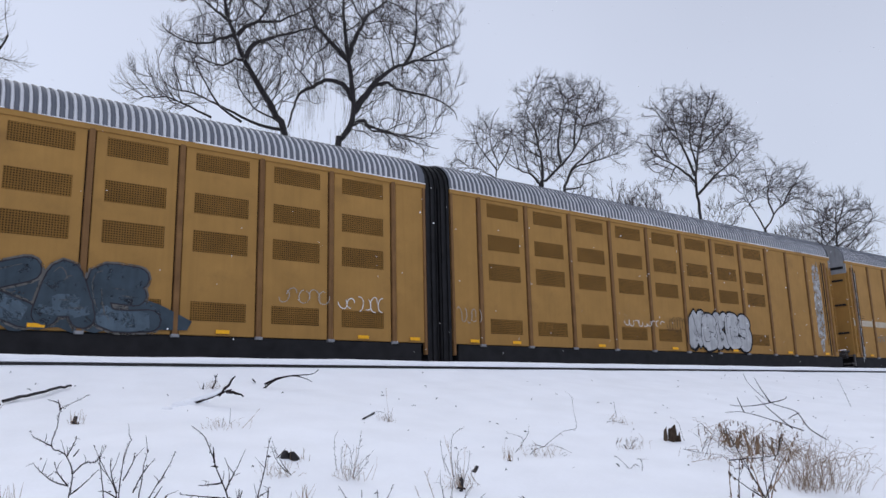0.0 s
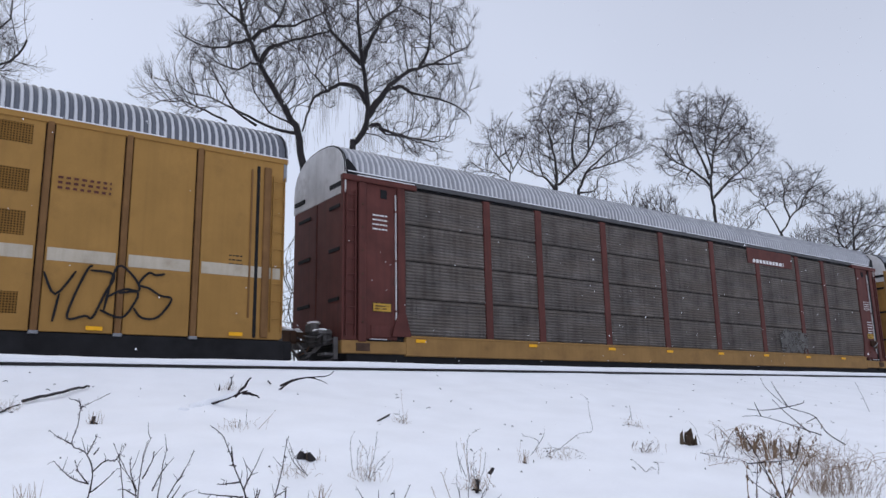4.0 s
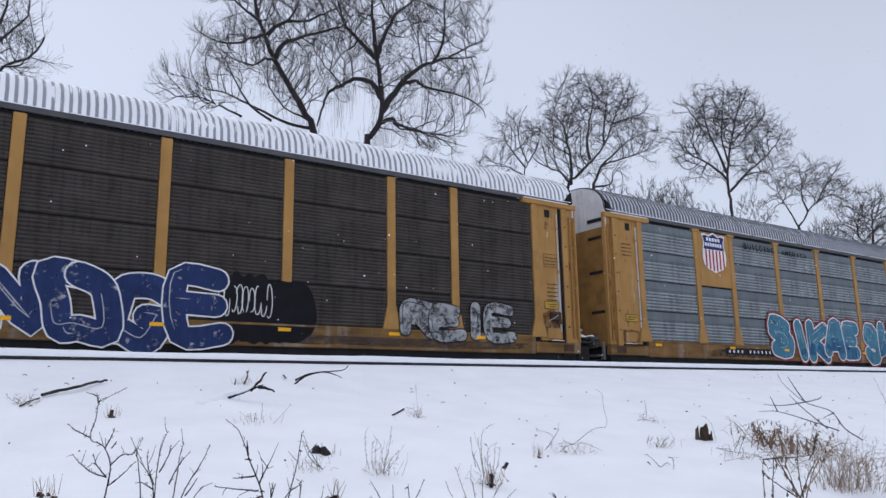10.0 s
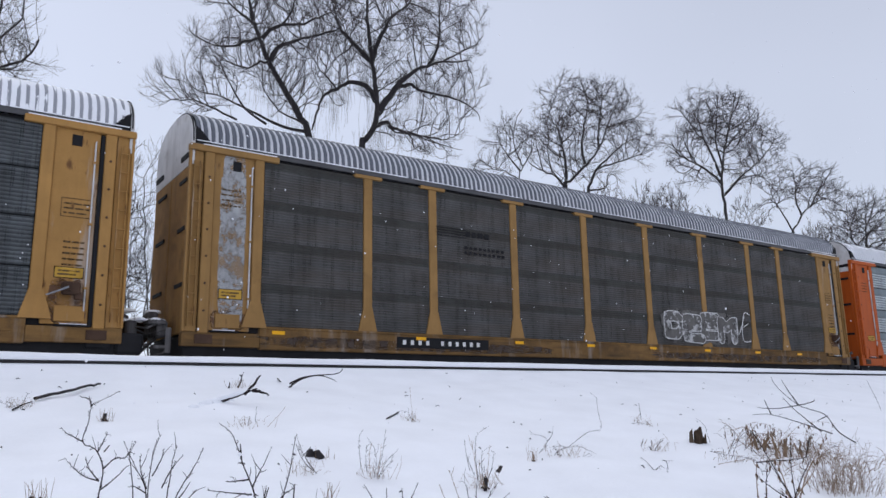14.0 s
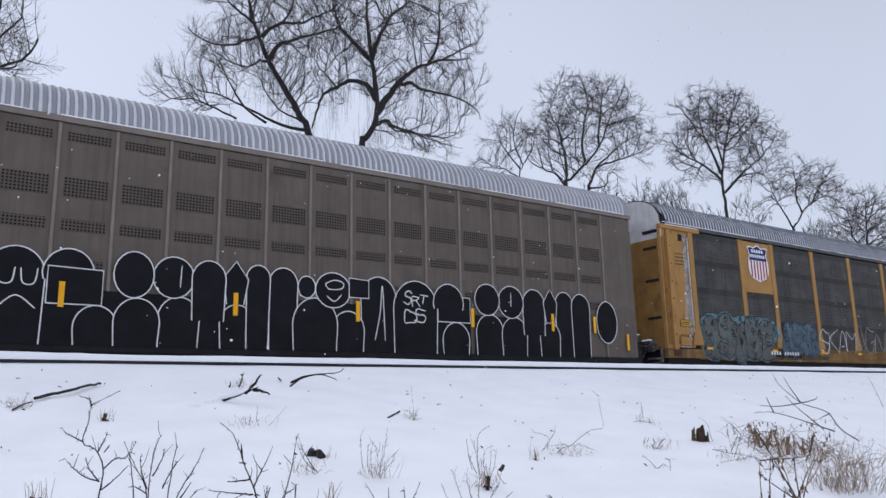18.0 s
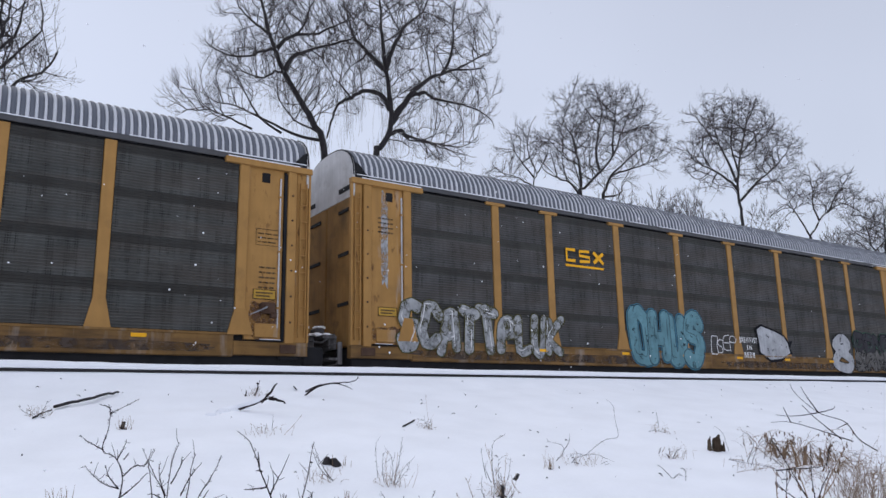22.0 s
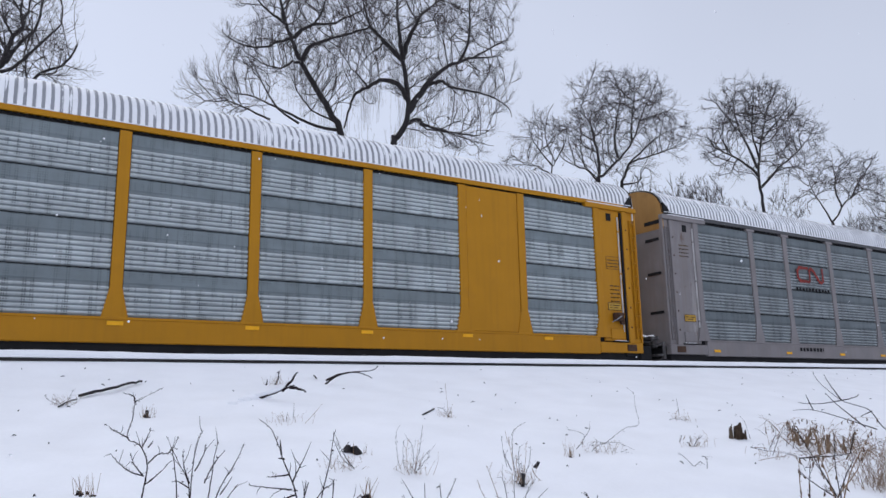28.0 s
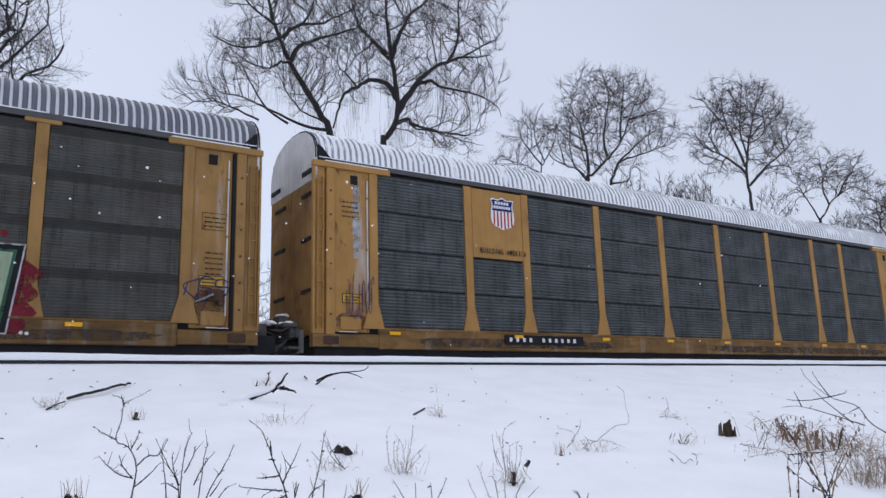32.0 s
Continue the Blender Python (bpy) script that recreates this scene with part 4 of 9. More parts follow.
def roof_snow_shape(length, pitch=0.17, full=False, seed=1):
    """Snow lying in the roof's grooves, or over the whole roof with the ribs showing faintly."""
    s = Shape()
    prof = arc(12)
    m = len(prof)
    r = random.Random(seed)
    if not full:
        x = 0.092
        while x < length - pitch:
            w = 0.5 * (pitch - 0.092) * r.uniform(0.72, 1.06)
            c = x + 0.5 * (pitch - 0.092)
            v = []
            for xx, up in ((c - w, 0.002), (c - w * 0.6, 0.026), (c + w * 0.6, 0.026), (c + w, 0.002)):
                for j, (y, z) in enumerate(prof):
                    u = up * (0.75 + 0.5 * noise.noise((xx * 3, j * 0.7, seed)))
                    v.append((xx, y + u * (y - WIDE / 2) * 0.4, z + u * 0.9))
            s.add(v, [(i * m + j, i * m + j + 1, (i + 1) * m + j + 1, (i + 1) * m + j) for i in range(3) for j in range(m - 1)])
            x += pitch
        return s
    v = []
    n = int(length / 0.055)
    for i in range(n + 1):
        x = length * i / n
        wave = 0.018 * math.sin(6.28319 * x / pitch)
        for j, (y, z) in enumerate(prof):
            u = 0.0275 + 0.3 * wave + 0.005 * noise.noise((x * 0.8, j * 0.5, seed)) + 0.008 * noise.noise((x * 5, j * 1.5, seed))
            v.append((x, y + u * (y - WIDE / 2) * 0.4, z + u * 0.9))
    return s.add(v, [(i * m + j, i * m + j + 1, (i + 1) * m + j + 1, (i + 1) * m + j) for i in range(n) for j in range(m - 1)])


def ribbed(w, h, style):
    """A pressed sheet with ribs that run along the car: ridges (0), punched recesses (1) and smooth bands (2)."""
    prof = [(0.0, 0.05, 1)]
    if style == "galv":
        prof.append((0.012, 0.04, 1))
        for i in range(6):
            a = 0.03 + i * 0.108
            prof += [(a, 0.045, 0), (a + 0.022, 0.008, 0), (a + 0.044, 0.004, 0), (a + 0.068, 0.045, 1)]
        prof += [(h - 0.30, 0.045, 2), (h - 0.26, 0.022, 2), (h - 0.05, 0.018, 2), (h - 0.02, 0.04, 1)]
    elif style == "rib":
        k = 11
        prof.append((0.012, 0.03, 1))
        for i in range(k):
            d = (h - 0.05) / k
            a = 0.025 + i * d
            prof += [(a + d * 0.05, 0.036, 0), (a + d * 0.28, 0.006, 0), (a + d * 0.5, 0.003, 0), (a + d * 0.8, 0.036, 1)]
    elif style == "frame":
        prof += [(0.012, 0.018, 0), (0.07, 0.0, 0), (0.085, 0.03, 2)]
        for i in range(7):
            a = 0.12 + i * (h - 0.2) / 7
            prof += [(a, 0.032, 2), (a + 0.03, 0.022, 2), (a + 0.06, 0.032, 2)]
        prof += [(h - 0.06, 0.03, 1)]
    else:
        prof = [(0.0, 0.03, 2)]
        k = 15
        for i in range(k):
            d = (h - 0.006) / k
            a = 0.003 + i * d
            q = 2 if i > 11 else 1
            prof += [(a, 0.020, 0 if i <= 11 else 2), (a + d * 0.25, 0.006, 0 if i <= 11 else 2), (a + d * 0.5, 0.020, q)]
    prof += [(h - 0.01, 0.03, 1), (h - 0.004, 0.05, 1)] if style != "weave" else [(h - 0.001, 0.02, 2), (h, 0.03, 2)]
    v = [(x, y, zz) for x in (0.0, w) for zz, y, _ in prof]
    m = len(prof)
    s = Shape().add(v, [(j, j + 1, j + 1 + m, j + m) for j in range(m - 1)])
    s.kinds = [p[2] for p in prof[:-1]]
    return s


def post_shape(w, cap, flare):
    s = Shape()
    s.box(-w / 2, w / 2, -0.02, 0.08, 1.14, 5.22, 0.012)
    if flare:
        s.prism([(-w / 2 - flare, 1.14), (w / 2 + flare, 1.14), (w / 2 + 0.004, 1.75), (-w / 2 - 0.004, 1.75)], -0.024, 0.06)
    if cap:
        s.box(-w / 2 - cap, w / 2 + cap, -0.05, 0.08, 5.16, 5.25, 0.01)
    return s


def wheel_shape():
    return Shape().lathe_y(0, 0, [(-0.065, 0.30), (-0.065, 0.40), (-0.02, 0.42), (0.05, 0.42), (0.07, 0.45), (0.075, 0.30), (0.02, 0.25)], 20)


def frame_shape():
    s = Shape()
    s.prism([(-1.25, 0.42), (-1.25, 0.62), (-0.85, 0.72), (0.85, 0.72), (1.25, 0.62), (1.25, 0.42), (0.95, 0.40), (0.45, 0.22), (-0.45, 0.22), (-0.95, 0.40)], 0.0, 0.14)
    for c in (-0.89, 0.89):
        s.lathe_y(c, 0.45, [(-0.08, 0.1), (-0.06, 0.14), (0.0, 0.15)], 12)
    return s


def coupler_shape():
    s = Shape()
    s.box(-0.95, 0.3, -0.10, 0.10, 0.72, 0.98, 0.03)
    s.box(-1.0, -0.65, -0.22, 0.16, 0.66, 1.02, 0.06)
    s.tube([(-0.1, -0.3, 0.75), (-0.3, -0.34, 0.45), (-0.5, -0.34, 0.34), (-0.7, -0.3, 0.5)], [0.025] * 4, 6)
    return s


def brake_gear_shape():
    """Uncoupling lever, hoses, brake pipe, platform and end-of-car gear."""
    s = Shape()
    s.tube([(-0.05, 0.1, 0.72), (-0.22, 0.3, 0.66), (-0.24, 1.2, 0.7), (-0.5, 1.45, 0.86)], [0.022] * 4, 6)
    s.tube([(-0.05, 1.0, 0.6), (-0.35, 1.02, 0.3), (-0.55, 1.05, 0.22), (-0.7, 1.1, 0.45)], [0.035] * 4, 6)
    s.tube([(-0.05, 0.7, 0.66), (-0.30, 0.66, 0.42), (-0.52, 0.7, 0.36), (-0.72, 0.8, 0.62)], [0.03] * 4, 6)
    s.tube([(-0.02, 0.15, 0.3), (-0.12, 0.12, 0.2), (-0.2, 0.5, 0.18)], [0.02] * 3, 6)
    s.tube([(-0.1, 0.25, 0.95), (-0.42, 0.32, 0.74), (-0.66, 0.6, 0.80)], [0.028, 0.024, 0.02], 6)
    s.box(-0.34, 0.02, 0.05, 0.45, 0.30, 0.36, 0.01)
    s.box(-0.22, 0.02, 0.35, 2.5, 0.58, 0.92, 0.03)
    s.box(-0.1, 0.02, 0.04, 0.10, 0.2, 0.75, 0.008)
    s.box(-0.42, -0.04, 0.24, 0.70, 0.84, 0.92, 0.01)
    s.box(-0.30, -0.05, 0.9, 1.3, 0.92, 1.18, 0.04)
    for k in range(5):
        s.box(-0.40 + 0.07 * k, -0.37 + 0.07 * k, 0.26, 0.68, 0.92, 0.935)
    return s


def end_snow_shape():
    """Lumps of snow and ice on the coupler and the end platform."""
    s = Shape()
    r = random.Random(77)
    for x0, x1, y0, y1, z in ((-0.95, -0.62, 1.3, 1.72, 1.02), (-0.36, -0.06, 0.29, 0.63, 0.93), (-0.20, 0.02, 0.7, 1.3, 0.92), (-0.28, -0.06, 0.92, 1.26, 1.18), (-0.85, -0.2, 1.42, 1.62, 0.98)):
        for k in range(5):
            cx, cy, q = r.uniform(x0, x1), r.uniform(y0, y1), r.uniform(0.07, 0.14)
            ring = [(z - 0.01, q), (z + q * 0.25, q * 0.92), (z + q * 0.45, q * 0.55), (z + q * 0.5, q * 0.1)]
            n = 10
            v = [(cx + rr * math.cos(6.28319 * i / n) * r.uniform(0.85, 1.15), cy + rr * math.sin(6.28319 * i / n) * r.uniform(0.85, 1.15), zz) for zz, rr in ring for i in range(n)]
            s.add(v, [(j * n + i, j * n + (i + 1) % n, (j + 1) * n + (i + 1) % n, (j + 1) * n + i) for j in range(3) for i in range(n)] + [tuple(range(3 * n, 4 * n))])
    return s


def end_snow_mirror():
    s = end_snow_shape()
    s.v = [(-x, y, z) for x, y, z in s.v]
    return s


def running_gear(root, length, joints=(True, True)):
    for cx, on in ((3.3, joints[0]), (length - 3.3, joints[1])):
        if not on:
            continue
        for side in (0.62, 2.28):
            part("truck_side_frame", cached("truck_side_frame", RUST, frame_shape), root, (cx, side, -0.02))
        for dx in (-0.89, 0.89):
            for y in (0.80, 2.25):
                part("wheel", cached("wheel", RUST, wheel_shape, True), root, (cx + dx, y, 0.44 - 0.02))
    # black block for the underframe and the shadow below the sills
    s = Shape().box(0.3, length - 0.3, 0.10, WIDE - 0.1, 0.06, 0.60, 0.02)
    part("underframe", s.mesh("underframe", BLACK), root)
    if joints[0]:
        part("coupler", cached("coupler", RUST, coupler_shape), root, (0, WIDE / 2, 0))
        part("brake_gear", cached("brake_gear", GEAR, brake_gear_shape), root)
        tagged(part("end_snow", cached("end_snow", SNOW, end_snow_shape, True), root), kind="stuff")
    if joints[1]:
        c = part("coupler", cached("coupler", RUST, coupler_shape), root, (length, WIDE / 2, 0))
        c.rotation_euler = (0, 0, math.pi)
        c = part("brake_gear", cached("brake_gear", GEAR, brake_gear_shape), root, (length, 0, 0))
        c.rotation_euler = (0, 0, math.pi)
        c.location.y = WIDE
        tagged(part("end_snow", cached("end_snow_far", SNOW, lambda: end_snow_mirror()), root, (length, 0, 0)), kind="stuff")
        c = part("hose_box", cached("hose_box", BLACK, lambda: Shape().box(-0.3, 0.25, 0.05, 0.5, 0.15, 0.6, 0.05).box(-0.9, -0.4, 0.03, 0.3, 0.25, 0.62, 0.04)), root, (length, 0, 0))


def ladder(root, x, material, z0=1.1, z1=4.9, w=0.36, y=-0.03):
    s = Shape()
    for a in (0, w):
        s.box(a - 0.011, a + 0.011, y - 0.015, y + 0.04, z0 - TRACK_Z, z1 - TRACK_Z, 0.004)
    lad = part("ladder", s.mesh("ladder", material), root, (x, 0, 0))
    k = int((z1 - z0) / 0.42)
    for i in range(k):
        z = z0 + 0.3 + i * 0.42
        part("rung", cached("rung%.2f" % w, material, lambda: Shape().tube([(0, 0, 0), (w, 0, 0)], [0.016, 0.016], 6)), lad, (0, y - 0.015, z - TRACK_Z))


def end_section(root, x0, sign, body, spec, inset=0.0):
    """Corner panel, posts and end-door edge at one end of a side; sign +1 at the left end, -1 at the right."""
    def span(a, b):
        return (x0 + a, x0 + b) if sign > 0 else (x0 - b, x0 - a)

    def piece(name, a, b, y0, y1, z0, z1, m, c=0.012, label=""):
        p, q = span(a, b)
        s = Shape().box(0, q - p, y0, y1, z0 - TRACK_Z, z1 - TRACK_Z, c)
        return part(name, s.mesh(name, m), root, (p, 0, 0), label)

    door = DOOR_PAINT.get(body.name, body)
    left = sign > 0
    piece("corner_panel", inset, 0.54, 0.03, 0.12, 0.98, 5.16, door)
    piece("corner_edge", inset - 0.01, inset + 0.045, -0.02, 0.1, 0.98, 5.16, body, 0.01)
    piece("door_post", 0.56, 0.79, -0.035, 0.1, 0.95, 5.16, body, 0.02)
    if not left:
        piece("latch_gap", 0.80, 0.875, -0.012, 0.02, 1.0, 5.1, spec.get("slit", BLACK), 0.004)
    piece("end_panel", 0.80 if left else 0.88, 1.758, 0.03, 0.12, 1.02, 5.16, door)
    piece("inner_post", 1.76, 2.00, -0.03, 0.1, 1.14, 5.2, body, 0.02)
    p, q = span(1.56, 2.16)
    foot = [(p, 1.12), (q, 1.12), (q - (0.16 if left else 0.18), 1.72), (p + (0.18 if left else 0.16), 1.72)]
    part("post_foot", Shape().prism([(x, z - TRACK_Z) for x, z in foot], -0.034, 0.06).mesh("post_foot", body), root)
    r0 = 1.69 if left else 0.96
    piece("locking_rod", r0, r0 + 0.028, -0.02, 0.03, 1.3, 4.95, HOOD, 0.006)
    for z in (1.75, 3.1, 4.45):
        piece("rod_bracket", r0 - 0.03, r0 + 0.058, -0.026, 0.03, z, z + 0.05, body, 0.006)
    piece("kick_plate", 0.95, 1.52, 0.0, 0.04, 1.08, 1.40, door)
    piece("roof_slot", 1.24, 1.44, 0.012, 0.034, 4.80, 5.04, BLACK, 0.004)
    for i in range(6):
        x = sum(span(0.64, 0.70)) / 2
        part("bolt", cached("bolt", RUST, lambda: Shape().lathe_y(0, 0, [(-0.055, 0.018), (-0.05, 0.026), (-0.03, 0.028)], 8)), root, (x, 0, 1.45 + i * 0.62 - TRACK_Z))
    piece("header_beam", inset - 0.03, 2.36, -0.07, 0.1, 5.15, 5.30, spec.get("header", body), 0.015)
    piece("header_snow", 0.5, 2.3, -0.066, 0.02, 5.30, 5.325, SNOW, 0.008)
    piece("end_sill", inset, 2.0, -0.01, 0.2, 0.66, 0.98, spec.get("sill", SILL_PAINT.get(body.name, body)), 0.015)
    piece("sill_step", 0.84, 1.5, -0.05, 0.02, 0.98, 1.02, BLACK, 0.008)
    piece("step_snow", 0.9, 1.4, -0.048, 0.0, 1.02, 1.035, SNOW, 0.005)
    piece("jack_pad", 0.5, 0.9, -0.035, 0.0, 0.72, 0.92, RUST, 0.01)
    p, q = span(inset + 0.10, 0.46)
    ladder(root, p, door, w=0.36 - inset)


def notice(root, x, z, w=0.52, h=0.20):
    """A small yellow notice in a dark frame, its lines as bars."""
    board = part("notice_frame", Shape().box(-0.02, w + 0.02, 0.016, 0.026, -0.02, h + 0.02).mesh("notice_frame", STENCIL), root, (x, 0, z - TRACK_Z))
    part("notice", Shape().box(0, w, 0.008, 0.02, 0, h).mesh("notice", NOTICE), board)
    bits = Shape()
    for k in range(2):
        bits.box(0.05, w - 0.06 - 0.07 * k, 0.003, 0.009, h * (0.58 - 0.36 * k), h * (0.76 - 0.36 * k))
    tagged(part("lettering_bar", bits.mesh("lettering_bar", STENCIL), board), kind="stuff")


def end_wall(root, x0, sign, body, spec):
    """The end doors across the car, with the hood above them."""
    top = spec.get("hood", HOOD)
    y0, y1 = 0.06, WIDE - 0.06
    a, b = (0.02, 0.10) if sign > 0 else (-0.10, -0.02)
    for i, (p, q) in enumerate(((y0, WIDE / 2 - 0.02), (WIDE / 2 + 0.02, y1))):
        s = Shape().box(x0 + a, x0 + b, p, q, 0.95 - TRACK_Z, 4.82 - TRACK_Z, 0.02)
        door = part("end_door", s.mesh("end_door", body), root)
        for z in (2.0, 3.3, 4.45):
            s = Shape().box(x0 + (a if sign > 0 else b) - 0.02 * (1 if sign > 0 else -1) - 0.012, x0 + (a if sign > 0 else b) + 0.012, (p + 0.35) if i else p + 0.12, (q - 0.35) if i else q - 0.75, z - TRACK_Z, z + 0.09 - TRACK_Z, 0.005)
            part("slot", s.mesh("slot", BLACK), door)
    prof = arc(12, -0.02)
    pts = [(y, z - TRACK_Z) for y, z in prof]
    pts = [(0.0, 4.82 - TRACK_Z)] + pts + [(WIDE, 4.82 - TRACK_Z)]
    n = len(pts)
    v = [(x0 + a, y, z) for y, z in pts] + [(x0 + b, y, z) for y, z in pts]
    s = Shape().add(v, [tuple(range(n)), tuple(range(2 * n - 1, n - 1, -1))] + [(i, i + n, (i + 1) % n + n, (i + 1) % n) for i in range(n)])
    part("end_hood", s.mesh("end_hood", top), root)
    for p in (0.10, WIDE - 0.75):
        o = x0 + (a if sign > 0 else b)
        part("hood_slot", Shape().box(o - 0.03, o + 0.012, p, p + 0.65, 5.02 - TRACK_Z, 5.14 - TRACK_Z, 0.004).mesh("hood_slot", BLACK), root)
    # rim of the hood
    ring = [(x0 + (a + b) / 2, y, z - TRACK_Z) for y, z in arc(12, 0.015)]
    part("hood_rim", Shape().tube(ring, [0.016] * len(ring), 6).mesh("hood_rim", spec.get("rim", BLACK)), root)


def reflectors(root, xs, z=0.98):
    for x in xs:
        part("reflector", cached("reflector", REFLECT, lambda: Shape().box(0, 0.32, -0.035, -0.02, 0, 0.085, 0.004)), root, (x, 0, z - TRACK_Z))


def number_plate(root, x0, x1, z0, z1, seed=0, plate=BLACK, ink=WHITEP, split=0.35):
    """A stencilled plate; the marks stand as plain bars."""
    s = Shape().box(0, x1 - x0, -0.03, -0.022, 0, z1 - z0, 0.002)
    p = part("number_plate", s.mesh("number_plate", plate), root, (x0, 0, z0 - TRACK_Z))
    h = z1 - z0
    w = x1 - x0
    s = Shape()
    step = w * 0.88 / 11
    for i in range(11):
        if i != 4:
            s.box(w * 0.06 + i * step, w * 0.06 + i * step + min(step * 0.55, h * 0.34), -0.036, -0.031, h * 0.29, h * 0.71)
    tagged(part("lettering_bar", s.mesh("lettering_bar", ink), p), kind="stuff")


NOTICE = mat("notice_yellow", (0.50, 0.30, 0.05), 0.55, var=0.2, scale=5, streak=0.3)
STENCIL = mat("stencil_ink", (0.11, 0.070, 0.036), 0.7, var=0.3, worn=0.9)


def stencils(root, x, z, w, h, ink=STENCIL, rows=4, seed=0, frame_on=False):
    """Small data stencils as plain bars."""
    r = random.Random(seed)
    s = Shape()
    for i in range(rows):
        zz = h - (i + 0.8) * h / rows
        xx = 0.0
        while xx < w * 0.9:
            b = min(r.uniform(0.12, 0.4) * w, w - xx)
            s.box(xx, xx + b, -0.006, 0.0, zz, zz + h / rows * 0.30)
            xx += b + 0.06 * w
    if frame_on:
        t = 0.012
        for a in ((-0.05, w + 0.05, -0.05, -0.05 + t), (-0.05, w + 0.05, h + 0.04, h + 0.04 + t), (-0.05, -0.05 + t, -0.05, h + 0.05), (w + 0.05 - t, w + 0.05, -0.05, h + 0.05)):
            s.box(a[0], a[1], -0.006, 0.0, a[2], a[3])
    tagged(part("stencil_bar", s.mesh("stencil_bar", ink), root, (x, 0.024, z - TRACK_Z)), kind="stuff")


def roof_parts(root, length, style, x0=0.0, x1=None, seed=1, edge=None):
    x1 = length if x1 is None else x1
    metal = ROOFCREAM if style == "cream" else ROOFLIGHT if style in ("pale", "snowy", "brown") else ROOFMETAL
    L = round(x1 - x0, 2)
    part("roof", cached("roof%.2f" % L, metal, lambda: roof_shape(L), True), root, (x0, 0, -TRACK_Z))
    full = style in ("snowy", "white")
    part("roof_snow", cached("roof_snow%.2f%d" % (L, full), SNOW if full else THINSNOW, lambda: roof_snow_shape(L, full=full), True), root, (x0, 0, -TRACK_Z), "thin snow lying on the roof")["kind"] = "stuff"
    s = Shape().box(0, L, -0.02, 0.05, EAVE - 0.10, EAVE + 0.03, 0.01)
    part("roof_edge", s.mesh("roof_edge", edge or spec_edge(style)), root, (x0, 0, -TRACK_Z))
    s = Shape()
    r = random.Random(int(L * 10) + seed)
    x = 0.0
    while x < L - 0.5:
        b = min(x + r.uniform(0.6, 3.5), L)
        s.box(x, b, -0.036, -0.004, EAVE + 0.024, EAVE + 0.024 + r.uniform(0.014, 0.03), 0.006)
        x = b + r.uniform(0.0, 0.7)
    tagged(part("eave_snow", s.mesh("eave_snow", SNOW), root, (x0, 0, -TRACK_Z)), kind="stuff")


def spec_edge(style):
    return {"yellow": YELLOW_NEW, "cream": ROOFCREAM, "tan": TAN, "brown": BROWN_RIB}.get(style, ROOFEDGE)


def inner_shell(root, length, gap=0.42):
    """The plain far side and floor that close the car."""
    for nm, a in (("far_wall", (WIDE - 0.1, WIDE, 0.9, EAVE)), ("inner_wall", (0.09, 0.11, 1.0, EAVE - 0.1)), ("deck", (0.1, WIDE - 0.1, 0.86, 1.0))):
        s = Shape().box(gap, length - gap, a[0], a[1], a[2] - TRACK_Z, a[3] - TRACK_Z)
        part(nm, s.mesh(nm, BLACK), root)


CARS = []


def start_car(label, x, name="autorack_car"):
    root = new(name)
    root.location = (x, SIDE_Y, TRACK_Z)
    tagged(root, label, "rail car", "passing autorack train")
    CARS.append((root, x))
    return root


